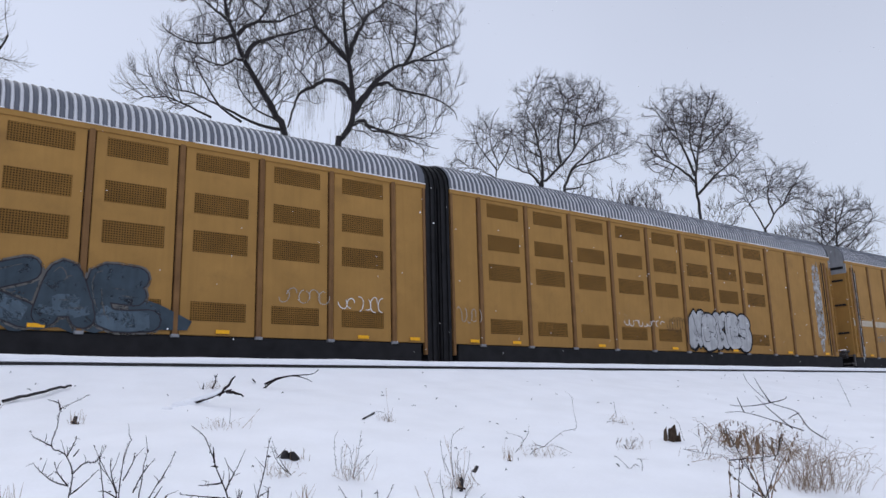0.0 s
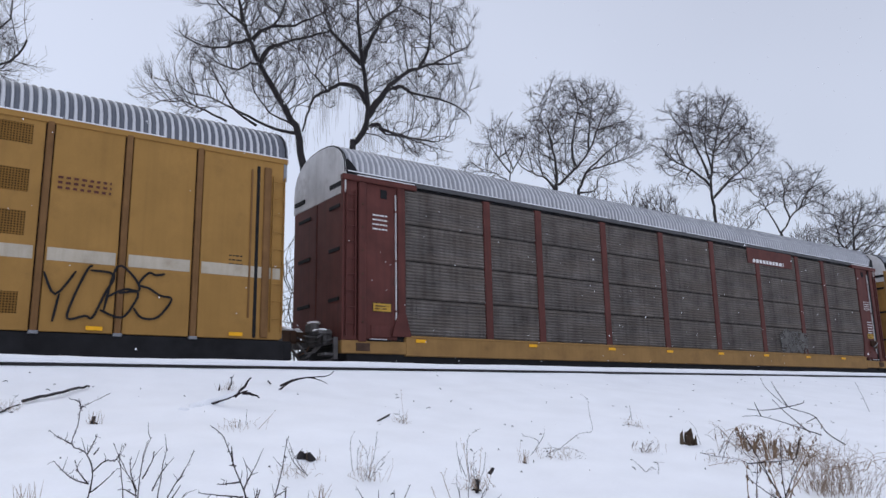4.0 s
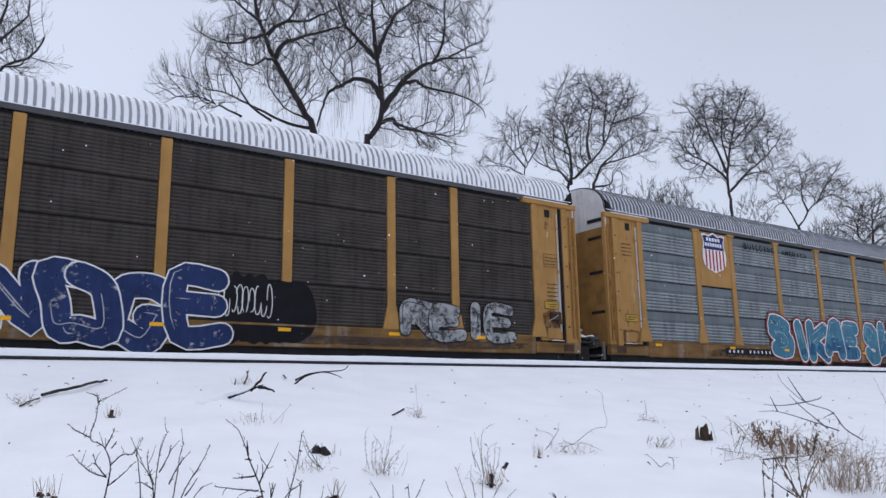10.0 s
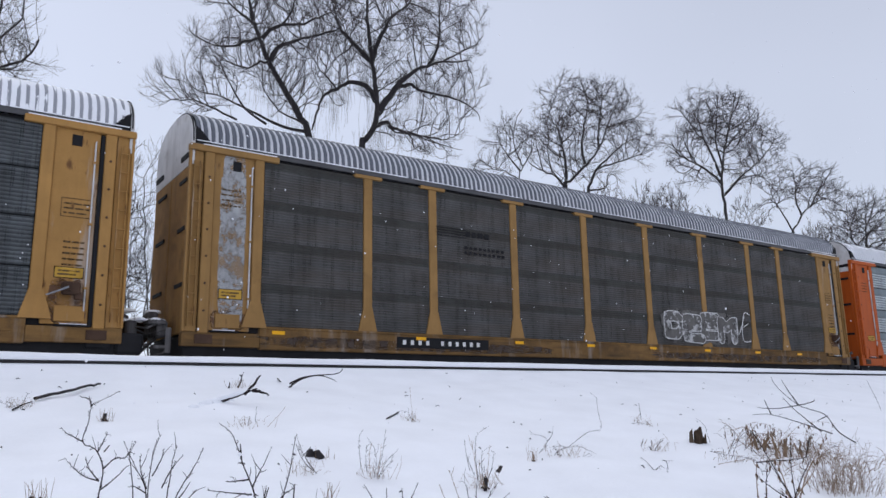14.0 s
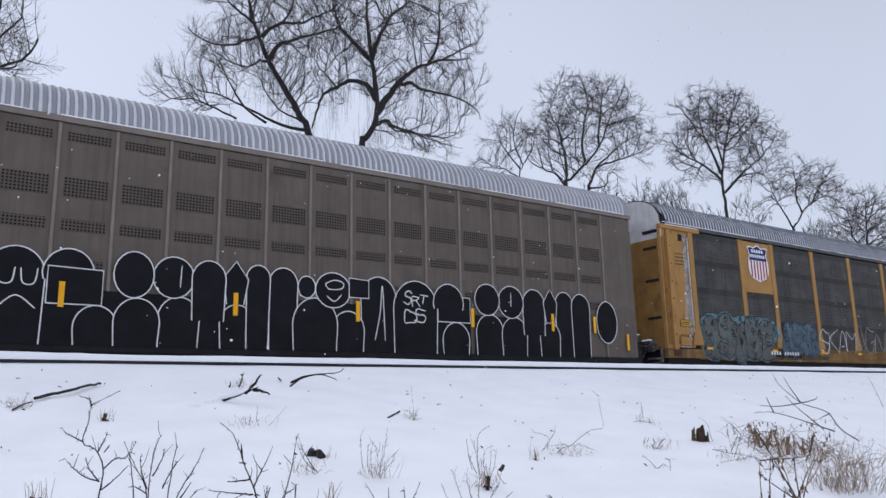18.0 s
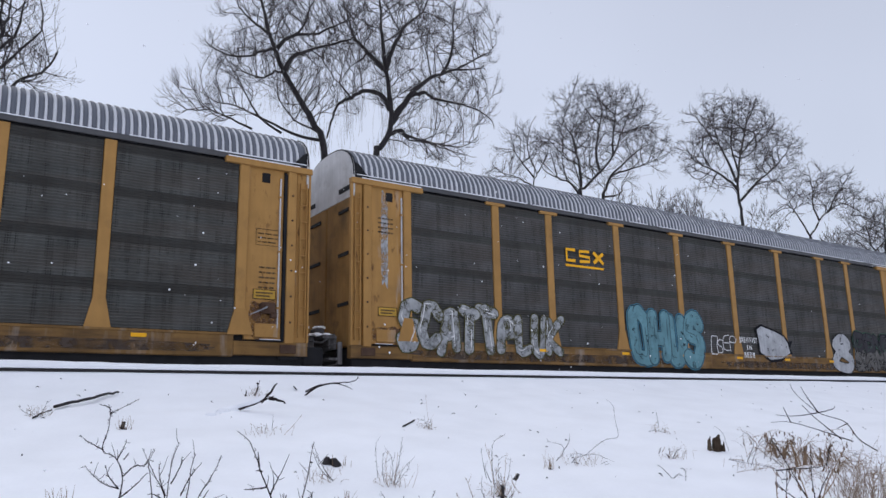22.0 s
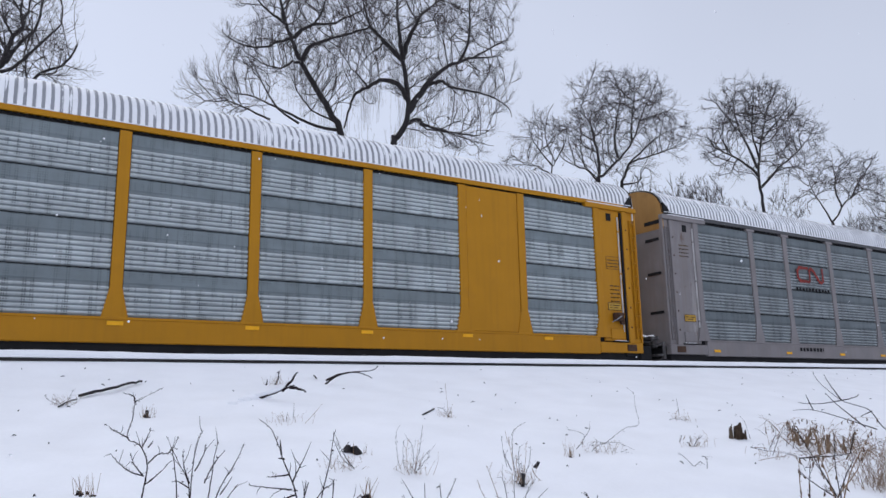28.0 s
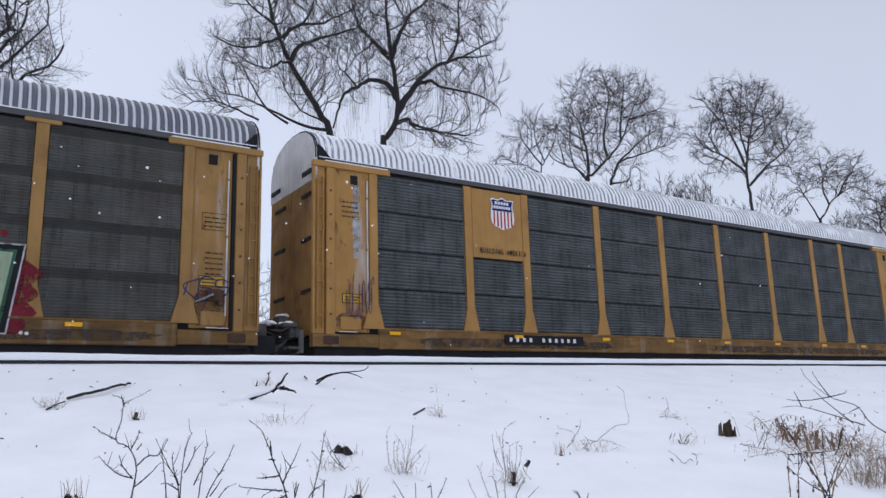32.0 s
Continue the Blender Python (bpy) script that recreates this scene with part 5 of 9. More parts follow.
def rack_car(x, label, spec):
    """A standard enclosed autorack on its flat car."""
    root = start_car(label, x)
    body, panel, style = spec["body"], spec["panel"], spec.get("style", "rib")
    running_gear(root, LONG)
    inner_shell(root, LONG)
    sill = spec.get("sill", SILL_PAINT.get(body.name, body))
    s = Shape().box(2.0, LONG - 2.0, -0.01, 0.2, 0.62 - TRACK_Z, 1.12 - TRACK_Z, 0.02)
    part("side_sill", s.mesh("side_sill", sill), root)
    s = Shape().box(2.0, LONG - 2.0, -0.03, 0.0, 1.10 - TRACK_Z, 1.155 - TRACK_Z, 0.006)
    part("sill_ledge", s.mesh("sill_ledge", sill), root)
    cap, flare = spec.get("cap", 0.22), spec.get("flare", 0.14)
    edges = [(BAYS[i][1] + BAYS[i + 1][0]) / 2 for i in range(len(BAYS) - 1)]
    for e in edges:
        part("post", cached("post|%s%s" % (cap, flare), spec.get("post", body), lambda: post_shape(0.25, cap, flare)), root, (e, 0, -TRACK_Z))
    solid = spec.get("solid", {})
    for i, (a, b) in enumerate(BAYS):
        lows = list(zip(SEAMS, SEAMS[1:]))
        if i in solid:
            zs = solid[i]
            s = Shape().box(0, b - a, -0.004, 0.06, zs - TRACK_Z, 5.2 - TRACK_Z, 0.01)
            part("solid_panel", s.mesh("solid_panel", body), root, (a, 0, 0))
            lows = [(p, q) for p, q in lows if q <= zs + 0.2]
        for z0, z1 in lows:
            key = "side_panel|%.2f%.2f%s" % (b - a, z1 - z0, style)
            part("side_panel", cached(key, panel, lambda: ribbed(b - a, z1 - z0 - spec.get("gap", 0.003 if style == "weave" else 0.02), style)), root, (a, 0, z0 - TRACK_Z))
    if spec.get("rails"):
        for a, b in BAYS:
            for z in SEAMS[1:-1]:
                rail = part("seam_rail", cached("seam_rail%.2f" % (b - a), RAILBAND, lambda: Shape().box(0, b - a, -0.002, 0.05, -0.05, 0.05, 0.012)), root, (a, 0, z - TRACK_Z))
                if b - a > 2:
                    part("clamp", cached("clamp", RAILBAND, lambda: Shape().box(-0.03, 0.03, -0.03, 0.0, -0.10, 0.09, 0.008)), rail, ((b - a) / 2, 0, 0))
    li, ri = spec.get("inset", (0.22, 0.20))
    end_section(root, 0.0, 1, body, spec, li)
    end_section(root, LONG, -1, body, spec, ri)
    brake = part("hand_brake", cached("hand_brake", RUST, lambda: Shape().box(0, 0.34, -0.17, 0.03, 0, 0.26, 0.03).box(0.05, 0.16, -0.24, -0.17, 0.06, 0.2, 0.02).box(0.24, 0.40, -0.12, -0.02, -0.10, 0.04, 0.02)), root, (LONG - 1.42, 0, 1.62 - TRACK_Z), "rusty hand brake box")
    part("brake_lever", cached("brake_lever", GREYMETAL, lambda: Shape().tube([(0.1, -0.26, 0.13), (-0.12, -0.28, 0.02), (-0.30, -0.26, -0.06)], [0.022, 0.018, 0.014], 6)), brake)
    end_wall(root, li, 1, spec.get("endpaint", ENDY if body in (YELLOW, YELLOW_OLD) else body), spec)
    end_wall(root, LONG - ri, -1, spec.get("endpaint", ENDY if body in (YELLOW, YELLOW_OLD) else body), spec)
    roof_parts(root, LONG, spec.get("roof", "ribs"), li + 0.13, LONG - ri - 0.13, edge=spec.get("edge"))
    for x, k in ((li + 0.11, 1), (LONG - ri - 0.11, -1)):
        part("roof_notch", Shape().prism([(x, 5.33 - TRACK_Z), (x + k * 0.40, 5.33 - TRACK_Z), (x + k * 0.10, 5.66 - TRACK_Z), (x, 5.72 - TRACK_Z)], -0.03, 0.05).mesh("roof_notch", BLACK), root)
    if spec.get("reflect", True):
        reflectors(root, [2.3, 6.3, 9.7, 12.6, 15.5, 18.4, 21.4, 24.2], spec.get("reflect_z", 0.98))
    stencils(root, LONG - 1.5, 3.3, 0.5, 0.3, spec.get("ink", STENCIL), 3, 5, True)
    stencils(root, LONG - 1.45, 2.2, 0.4, 0.6, spec.get("ink", STENCIL), 5, 6)
    stencils(root, 1.0, 3.9, 0.45, 0.5, spec.get("ink", STENCIL), 4, 7)
    notice(root, 1.02, 1.76)
    notice(root, LONG - 1.56, 1.98)
    return root


UNIT = 21.65
RIBS = [1.08, 2.97, 4.87, 6.81, 8.75, 10.67, 12.57, 14.46, 16.35, 17.92, 19.49]


STRIPE = mat("dirty_cream_paint", (0.47, 0.42, 0.34), 0.65, var=0.2, scale=2, streak=0.3, dirt=(0.25, 0.17, 0.09), dirt_amount=0.45)


def wide_car_unit(x, label, joint, stripe=False):
    """One half of an articulated autorack; joint: 'left' or 'right', the end at which the halves meet."""
    root = start_car(label, x)
    flip = joint == "right"

    def fx(v):
        return UNIT - v if flip else v

    def piece(name, a, b, y0, y1, z0, z1, m, c=0.012, label=""):
        p, q = sorted((fx(a), fx(b)))
        s = Shape().box(0, q - p, y0, y1, z0 - TRACK_Z, z1 - TRACK_Z, c)
        return part(name, s.mesh(name, m), root, (p, 0, 0), label)

    running_gear(root, UNIT, (flip, not flip))
    inner_shell(root, UNIT, 0.1)
    piece("side_sill", 0.2, UNIT, 0.02, 0.2, 0.42, 0.90, BLACK, 0.02)
    edges = [0.0] + RIBS + [UNIT]
    for i, (a, b) in enumerate(zip(edges, edges[1:])):
        bay = piece("side_panel", a + 0.09, b - 0.09, 0.02, 0.09, 0.92, 5.28, TAN, 0.01)
        if 1 <= i <= 8:
            for z0, z1 in ((4.74, 5.16), (3.72, 4.20), (2.82, 3.32), (1.25, 1.68)):
                piece("vent", a + 0.32, b - 0.32, 0.012, 0.03, z0, z1, VENTM, 0.004)
        if stripe and i >= (0 if flip is False else 0):
            piece("white_stripe", a + 0.13, b - 0.13, 0.012, 0.03, 2.36, 2.63, STRIPE, 0.003)
    for e in RIBS:
        p = fx(e)
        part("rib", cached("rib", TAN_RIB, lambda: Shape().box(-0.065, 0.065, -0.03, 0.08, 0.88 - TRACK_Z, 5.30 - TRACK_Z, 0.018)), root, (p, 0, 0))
        part("rib_foot", cached("rib_foot", GREYMETAL, lambda: Shape().box(-0.09, 0.09, -0.05, 0.05, 0.86 - TRACK_Z, 0.93 - TRACK_Z, 0.01)), root, (p, 0, 0))
    roof_parts(root, UNIT, "tan", 0.0, UNIT)
    # door end
    sgn = 1 if flip else -1
    x_end = 0.0 if flip else UNIT
    end_wall(root, x_end, sgn, TAN, {"hood": GREYMETAL})
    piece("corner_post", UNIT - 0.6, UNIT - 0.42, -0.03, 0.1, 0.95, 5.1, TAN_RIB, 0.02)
    piece("latch_gap", UNIT - 0.78, UNIT - 0.70, 0.0, 0.03, 0.95, 5.1, BLACK, 0.01)
    piece("locking_rod", UNIT - 0.92, UNIT - 0.88, -0.01, 0.03, 1.4, 5.0, TAN_RIB, 0.006)
    ladder(root, min(fx(UNIT - 0.08), fx(UNIT - 0.36)), TAN, w=0.28)
    # bellows joint
    if joint:
        piece("joint_post", 0.02, 0.10, -0.02, 0.1, 0.6, 5.3, TAN_RIB, 0.01)
        for k in range(5):
            a = -0.02 - k * 0.095
            p, q = sorted((fx(a - 0.085), fx(a)))
            g = 0.03 + 0.05 * (k % 2)
            pts = [(g, 0.42)] + [(g + y * (WIDE - 2 * g) / WIDE, z - g) for y, z in arc(12)] + [(WIDE - g, 0.42)]
            n = len(pts)
            v = [(p, y, z - TRACK_Z) for y, z in pts] + [(q, y, z - TRACK_Z) for y, z in pts]
            part("bellows_fold", Shape().add(v, [tuple(range(n)), tuple(range(2 * n - 1, n - 1, -1))] + [(i, i + n, (i + 1) % n + n, (i + 1) % n) for i in range(n)]).mesh("bellows_fold", BLACK), root)
    reflectors(root, [fx(v) for v in (0.6, 2.2, 5.9, 9.7, 13.4, 17.3, 20.3)], 0.97)
    stencils(root, min(fx(UNIT - 1.4), fx(UNIT - 1.0)), 2.4, 0.35, 0.5, BLACK, 5, 4)
    return root


VENTM = panel_mat("punched_vent", (0.20, 0.105, 0.028), (0.035, 0.020, 0.009), 1.0, streak=0.1, patch=0.15, pitch=(0.055, 0.052), even=True)


def smooth_car(x, label):
    """A full-height grey-brown autorack with close-set side ribs and a rounded roof."""
    root = start_car(label, x)
    span = 27.80
    running_gear(root, span)
    inner_shell(root, span, 0.1)
    xs = [0.02, 0.95] + [1.27 + 1.140 * i for i in range(23)] + [span - 0.02]
    for i in range(len(xs) - 1):
        s = Shape().box(0, xs[i + 1] - xs[i] - 0.012, 0.02, 0.09, 0.62 - TRACK_Z, 5.24 - TRACK_Z, 0.008)
        part("side_panel", s.mesh("side_panel", BROWN), root, (xs[i] + 0.006, 0, 0))
    for i in range(2, len(xs) - 2):
        for z, h in ((4.86, 0.20), (3.66, 0.42), (2.94, 0.24), (2.10, 0.24)):
            part("vent_panel", cached("vent_brown%.2f" % h, VENT_BROWN, lambda: Shape().box(0, 0.86, 0.008, 0.03, 0, h, 0.004)), root, (xs[i] + 0.155, 0, z - TRACK_Z))
    for p in xs[1:-1]:
        part("rib", cached("rib_thin", BROWN_RIB, lambda: Shape().box(-0.035, 0.035, -0.02, 0.06, 0.62 - TRACK_Z, 5.24 - TRACK_Z, 0.008)), root, (p, 0, 0))
    s = Shape().box(0.0, span, -0.012, 0.2, 0.46 - TRACK_Z, 0.62 - TRACK_Z, 0.02)
    part("side_sill", s.mesh("side_sill", BLACK), root)
    end_wall(root, 0.0, 1, BROWN, {"hood": GREYMETAL})
    end_wall(root, span, -1, BROWN, {"hood": GREYMETAL})
    for i in range(8):
        s = Shape().box(-0.28, 0.02, 0.1, 0.5, 1.3 + i * 0.42 - TRACK_Z, 1.36 + i * 0.42 - TRACK_Z, 0.01)
        part("end_step", s.mesh("end_step", BROWN_RIB), root)
    roof_parts(root, span, "brown", 0.0, span)
    part("door_handle", Shape().box(0.3, 0.62, -0.05, 0.03, 3.55 - TRACK_Z, 3.62 - TRACK_Z, 0.01).mesh("door_handle", BLACK), root)
    for i, p in enumerate((0.45, 3.37, 6.95, 10.6, 14.2, 17.35, 20.95, 23.95, 25.72, 27.2)):
        part("reflector", cached("reflector_upright", REFLECT, lambda: Shape().box(0, 0.11, -0.060, -0.050, 0, 0.52, 0.004)), root, (p, 0, (1.35 if 0 < i < 9 else 0.85) - TRACK_Z))
    for i in range(6):
        part("white_dot", cached("white_dot", WHITEP, lambda: Shape().box(0, 0.08, -0.008, 0.0, 0, 0.12)), root, (1.08, 0, 1.35 + i * 0.28 - TRACK_Z))
    return root


# where each car's left end stands at the start
WHERE = {0: -9.63, 1: 12.88, 2: 35.96, 3: 58.57, 4: 81.66, 5: 110.78, 6: 140.15, 7: 169.48, 8: 198.78, 9: 227.94, 10: 257.14, 11: 286.15, 12: 315.46,
         13: 344.50, 14: 373.82, 15: 402.94, 16: 432.18, 17: 461.30, 18: 490.41, 19: 519.66, 20: 548.66, 21: 577.98}

car = {}
car[0] = wide_car_unit(WHERE[0], "tan-yellow articulated autorack unit with blue and white graffiti", "right")
car[1] = wide_car_unit(WHERE[1], "tan-yellow articulated autorack unit with silver graffiti", "left")
car[2] = wide_car_unit(WHERE[2], "tan-yellow articulated autorack unit with a white stripe and purple graffiti", "right", True)
car[3] = wide_car_unit(WHERE[3], "tan-yellow articulated autorack unit with a white stripe", "left", True)
SPECS = {
    4: ("maroon autorack with grimy grey panels on a yellow flat car", dict(inset=(0.1, 0.2), body=MAROON, panel=P_GRIME, style="rib", roof="pale", sill=YELLOW_OLD, cap=0, flare=0, ink=WHITEP)),
    5: ("yellow autorack with dark grey panels and white block graffiti", dict(body=YELLOW_OLD, panel=P_DARK, style="weave")),
    6: ("yellow autorack with framed brown panels and graffiti along the bottom", dict(body=YELLOW, panel=P_BROWN, style="frame", gap=0.05, rails=True)),
    7: ("yellow autorack with brown ribbed panels, shield panel and blue graffiti", dict(body=YELLOW, panel=P_BROWN, style="rib", cap=0, roof="snowy", solid={1: 3.21})),
    8: ("yellow autorack with bright galvanised panels and turquoise graffiti", dict(body=YELLOW, panel=P_DULL, style="galv", cap=0.08, solid={1: 3.21})),
    9: ("yellow autorack with dark slate ribbed panels and green graffiti", dict(body=YELLOW, panel=P_SLATE, style="rib", roof="snowy")),
    10: ("yellow autorack with dark woven-looking panels", dict(body=YELLOW_OLD, panel=P_DARK, style="weave", cap=0.28)),
    11: ("orange autorack with bright galvanised panels and lime graffiti", dict(body=ORANGE, panel=P_GALV, style="galv", roof="snowy")),
    13: ("yellow autorack with dark panels, shield panel and turquoise graffiti", dict(body=YELLOW, panel=P_DARK, style="weave", cap=0, solid={1: 3.21})),
    14: ("yellow autorack with clean dark panels and a shield panel", dict(body=YELLOW, panel=P_DIM, style="weave", cap=0, solid={1: 3.21})),
    15: ("yellow autorack with dark panels and pale blue graffiti", dict(body=YELLOW, panel=P_DARK, style="weave", cap=0.22)),
    16: ("yellow autorack with pale slate panels and a snowy roof", dict(body=YELLOW, panel=P_BLUE, style="weave", cap=0, roof="cream", inset=(0.0, 0.36))),
    17: ("yellow autorack with dark panels and red graffiti", dict(body=YELLOW, panel=P_DARK, style="weave", roof="pale")),
    18: ("bright yellow autorack with shiny galvanised panels and a snowy roof", dict(body=YELLOW_NEW, panel=P_GALV, style="galv", cap=0, roof="snowy", edge=YELLOW_NEW, solid={1: 1.16, 7: 1.16})),
    19: ("pale grey autorack with galvanised panels and a snowy roof", dict(body=CNGREY, panel=P_DULL, style="galv", cap=0.1, roof="snowy", hood=YELLOW, reflect_z=0.75)),
    20: ("yellow autorack with dark panels and green graffiti on red", dict(body=YELLOW_OLD, panel=P_DIM, style="weave")),
    21: ("yellow autorack with slate ribbed panels and a shield panel", dict(body=YELLOW, panel=P_SLATE, style="rib", cap=0, roof="snowy", solid={1: 3.21})),
}
for k in range(4, 22):
    if k == 12:
        car[k] = smooth_car(WHERE[k], "grey-brown full-height autorack with black bubble graffiti")
    else:
        car[k] = rack_car(WHERE[k], *SPECS[k])

# ---------------------------------------------------------------- plants and wood on the bank
SIDE = Vector((0.822, -0.569, 0))      # across the view
AWAY = Vector((0.569, 0.822, 0))


STEM = mat("twig_skin", (0.022, 0.016, 0.017), 0.85, var=0.4, scale=25, bump=0.3)
LEAFM = mat("curled_leaf", (0.135, 0.092, 0.062), 0.9, var=0.5, scale=30, bump=0.3)
GREYSTALK = mat("grey_stalk", (0.27, 0.205, 0.155), 0.9, var=0.5, scale=20)


def smooth_line(pts, k=4):
    P = [Vector(p) for p in pts]
    if len(P) < 3:
        return [P[0], (P[0] + P[-1]) / 2, P[-1]]
    out = []
    for i in range(len(P) - 1):
        p0, p1, p2, p3 = P[max(i - 1, 0)], P[i], P[i + 1], P[min(i + 2, len(P) - 1)]
        for j in range(k):
            t = j / k
            out.append(0.5 * ((2 * p1) + (p2 - p0) * t + (2 * p0 - 5 * p1 + 4 * p2 - p3) * t * t + (3 * p1 - p0 - 3 * p2 + p3) * t ** 3))
    return out + [P[-1]]


def base_of(x, y):
    return Vector((x, y, bank_height(y)))


def lying(name, label, category, pts, r, lift):
    b = base_of(*pts[0])
    line = smooth_line([base_of(*p) - b + Vector((0, 0, lift)) for p in pts])
    rr = random.Random(len(label) + int(pts[0][0] * 100))
    s = Shape().tube([tuple(p + Vector((0, 0, rr.gauss(0, r * 0.25)))) for p in line], [r * (1 - 0.25 * i / len(line)) * rr.uniform(0.9, 1.1) for i in range(len(line))], 8)
    ob = new(name, s.mesh(name, BARK, True))
    ob.location = b
    tagged(ob, label, category, "dead wood on the bank")
    if r > 0.02:
        c = Shape().tube([tuple(p + Vector((0, 0, r * 0.75))) for p in line], [r * 0.55] * len(line), 6)
        part("snow_cap", c.mesh("snow_cap", SNOW, True), ob)
    return ob


def bush(name, label, category, x, y, stems, r, leafy=0):
    root = new(name)
    b = base_of(x, y)
    root.location = b - Vector((0, 0, 0.02))
    rr = random.Random(int(x * 71 + y * 37))
    k0 = 0.95 if category == "branch" else 0.60 if category == "shrub" else 0.55
    for st in stems:
        line = smooth_line([SIDE * u + Vector((0, 0, w)) + AWAY * (0.25 * r * rr.uniform(-1, 1) * i) for i, (u, w) in enumerate(st)], 6)
        n = len(line)
        line = [p + Vector((rr.gauss(0, r * 0.12), rr.gauss(0, r * 0.12), rr.gauss(0, r * 0.12))) for p in line]
        s = Shape().tube([tuple(p) for p in line], [max(k0 * r * (1 - 0.78 * i / n), 0.0013) for i in range(n)], 5)
        # thorns and side twigs
        for i in range(1, n - 1):
            if rr.random() < 0.8:
                d = (line[i + 1] - line[i]).normalized()
                a = Vector((rr.gauss(0, 1), rr.gauss(0, 1), rr.gauss(0, 1) + 0.4)).normalized()
                far = rr.random() < 0.22 and category != "branch"
                q = line[i] + (d * 0.5 + a * 0.6) * (rr.uniform(0.05, 0.14) if far else rr.uniform(0.008, 0.03))
                mid = (line[i] + q) / 2 + Vector((rr.gauss(0, 0.006), rr.gauss(0, 0.006), rr.gauss(0, 0.006)))
                s.tube([tuple(line[i]), tuple(mid), tuple(q)], [max(r * 0.28, 0.0015), max(r * 0.22, 0.0013), 0.0010], 4)
        stem = part("stem", s.mesh("stem", DRY if leafy and rr.random() < 0.5 or category in ("weeds", "grass", "tuft") and rr.random() < 0.35 else STEM), root)
        if leafy:
            for i in range(3, n, 2):
                if rr.random() < 0.55:
                    lf = Shape()
                    ln = rr.uniform(0.03, 0.075)
                    p = line[i]
                    q = [p]
                    for k in range(4):
                        q.append(q[-1] + Vector((rr.gauss(0, 0.25), rr.gauss(0, 0.25), -1 + 0.25 * k)).normalized() * ln / 4)
                    lf.tube([tuple(w) for w in q], [0.002, rr.uniform(0.005, 0.008), rr.uniform(0.006, 0.010), 0.006, 0.001], 5)
                    part("dead_leaf", lf.mesh("dead_leaf", LEAFM), stem)
    if category in ("grass", "tuft", "twigs"):
        # a haze of fine dry stems round the foot
        s = Shape()
        wide = 0.05 + 0.3 * max(abs(st[0][0]) for st in stems)
        for i in range(26):
            a = SIDE * rr.gauss(0, wide) + AWAY * rr.gauss(0, wide)
            q = a + Vector((rr.gauss(0, 0.04), rr.gauss(0, 0.04), rr.uniform(0.03, 0.13)))
            e = q + Vector((rr.gauss(0, 0.03), rr.gauss(0, 0.03), rr.gauss(0.01, 0.03)))
            s.tube([tuple(a), tuple(q), tuple(e)], [0.0018, 0.0015, 0.0010], 3)
        tagged(part("fine_stem", s.mesh("fine_stem", GREYSTALK), root), kind="stuff")
    tagged(root, label, category, "winter plants on the bank")
    return root


def clump(name, label, category, x, y, stems, r):
    root = new(name)
    root.location = base_of(x, y) - Vector((0, 0, 0.02))
    rr = random.Random(int(x * 91 + y))
    for (u0, w0), (u1, w1) in [(st[0], st[-1]) for st in stems]:
        a, c = SIDE * u0 + Vector((0, 0, w0 - 0.04)), SIDE * u1 + Vector((0, 0, w1))
        m = (a + c) / 2 + Vector((rr.gauss(0, r * .3), rr.gauss(0, r * .3), 0))
        s = Shape().tube([tuple(a), tuple(m), tuple(c)], [r * 1.1, r * rr.uniform(0.8, 1.1), r * 0.7], 8)
        s.v = [(p + rr.gauss(0, r * 0.2), q + rr.gauss(0, r * 0.2), z + rr.gauss(0, r * 0.2)) for p, q, z in s.v]
        part("chunk", s.mesh("chunk", BARK), root)
    for i in range(6):
        a = SIDE * rr.gauss(0, r * 1.5) + AWAY * rr.gauss(0, r)
        c = a + Vector((rr.gauss(0, r), rr.gauss(0, r), rr.uniform(0.4, 1.6) * r))
        part("chunk", Shape().tube([tuple(a), tuple((a + c) / 2), tuple(c)], [r * 0.4, r * rr.uniform(0.3, 0.5), r * 0.15], 5).mesh("chunk", STEM), root)
    for i in range(16):
        a = SIDE * rr.gauss(0, r * 1.4) + AWAY * rr.gauss(0, r)
        c = a + SIDE * rr.gauss(0, 0.03) + Vector((0, 0, rr.uniform(0.06, 0.16)))
        part("blade", Shape().tube([tuple(a), tuple((a + c) / 2), tuple(c)], [0.002, 0.002, 0.001], 3).mesh("blade", DRY), root)
    tagged(root, label, category, "dead wood on the bank")


STUMP = mat("rotten_wood", (0.050, 0.034, 0.024), 0.95, var=0.7, scale=14, bump=0.8, streak=0.6, dirt=(0.25, 0.2, 0.15), grain=90)


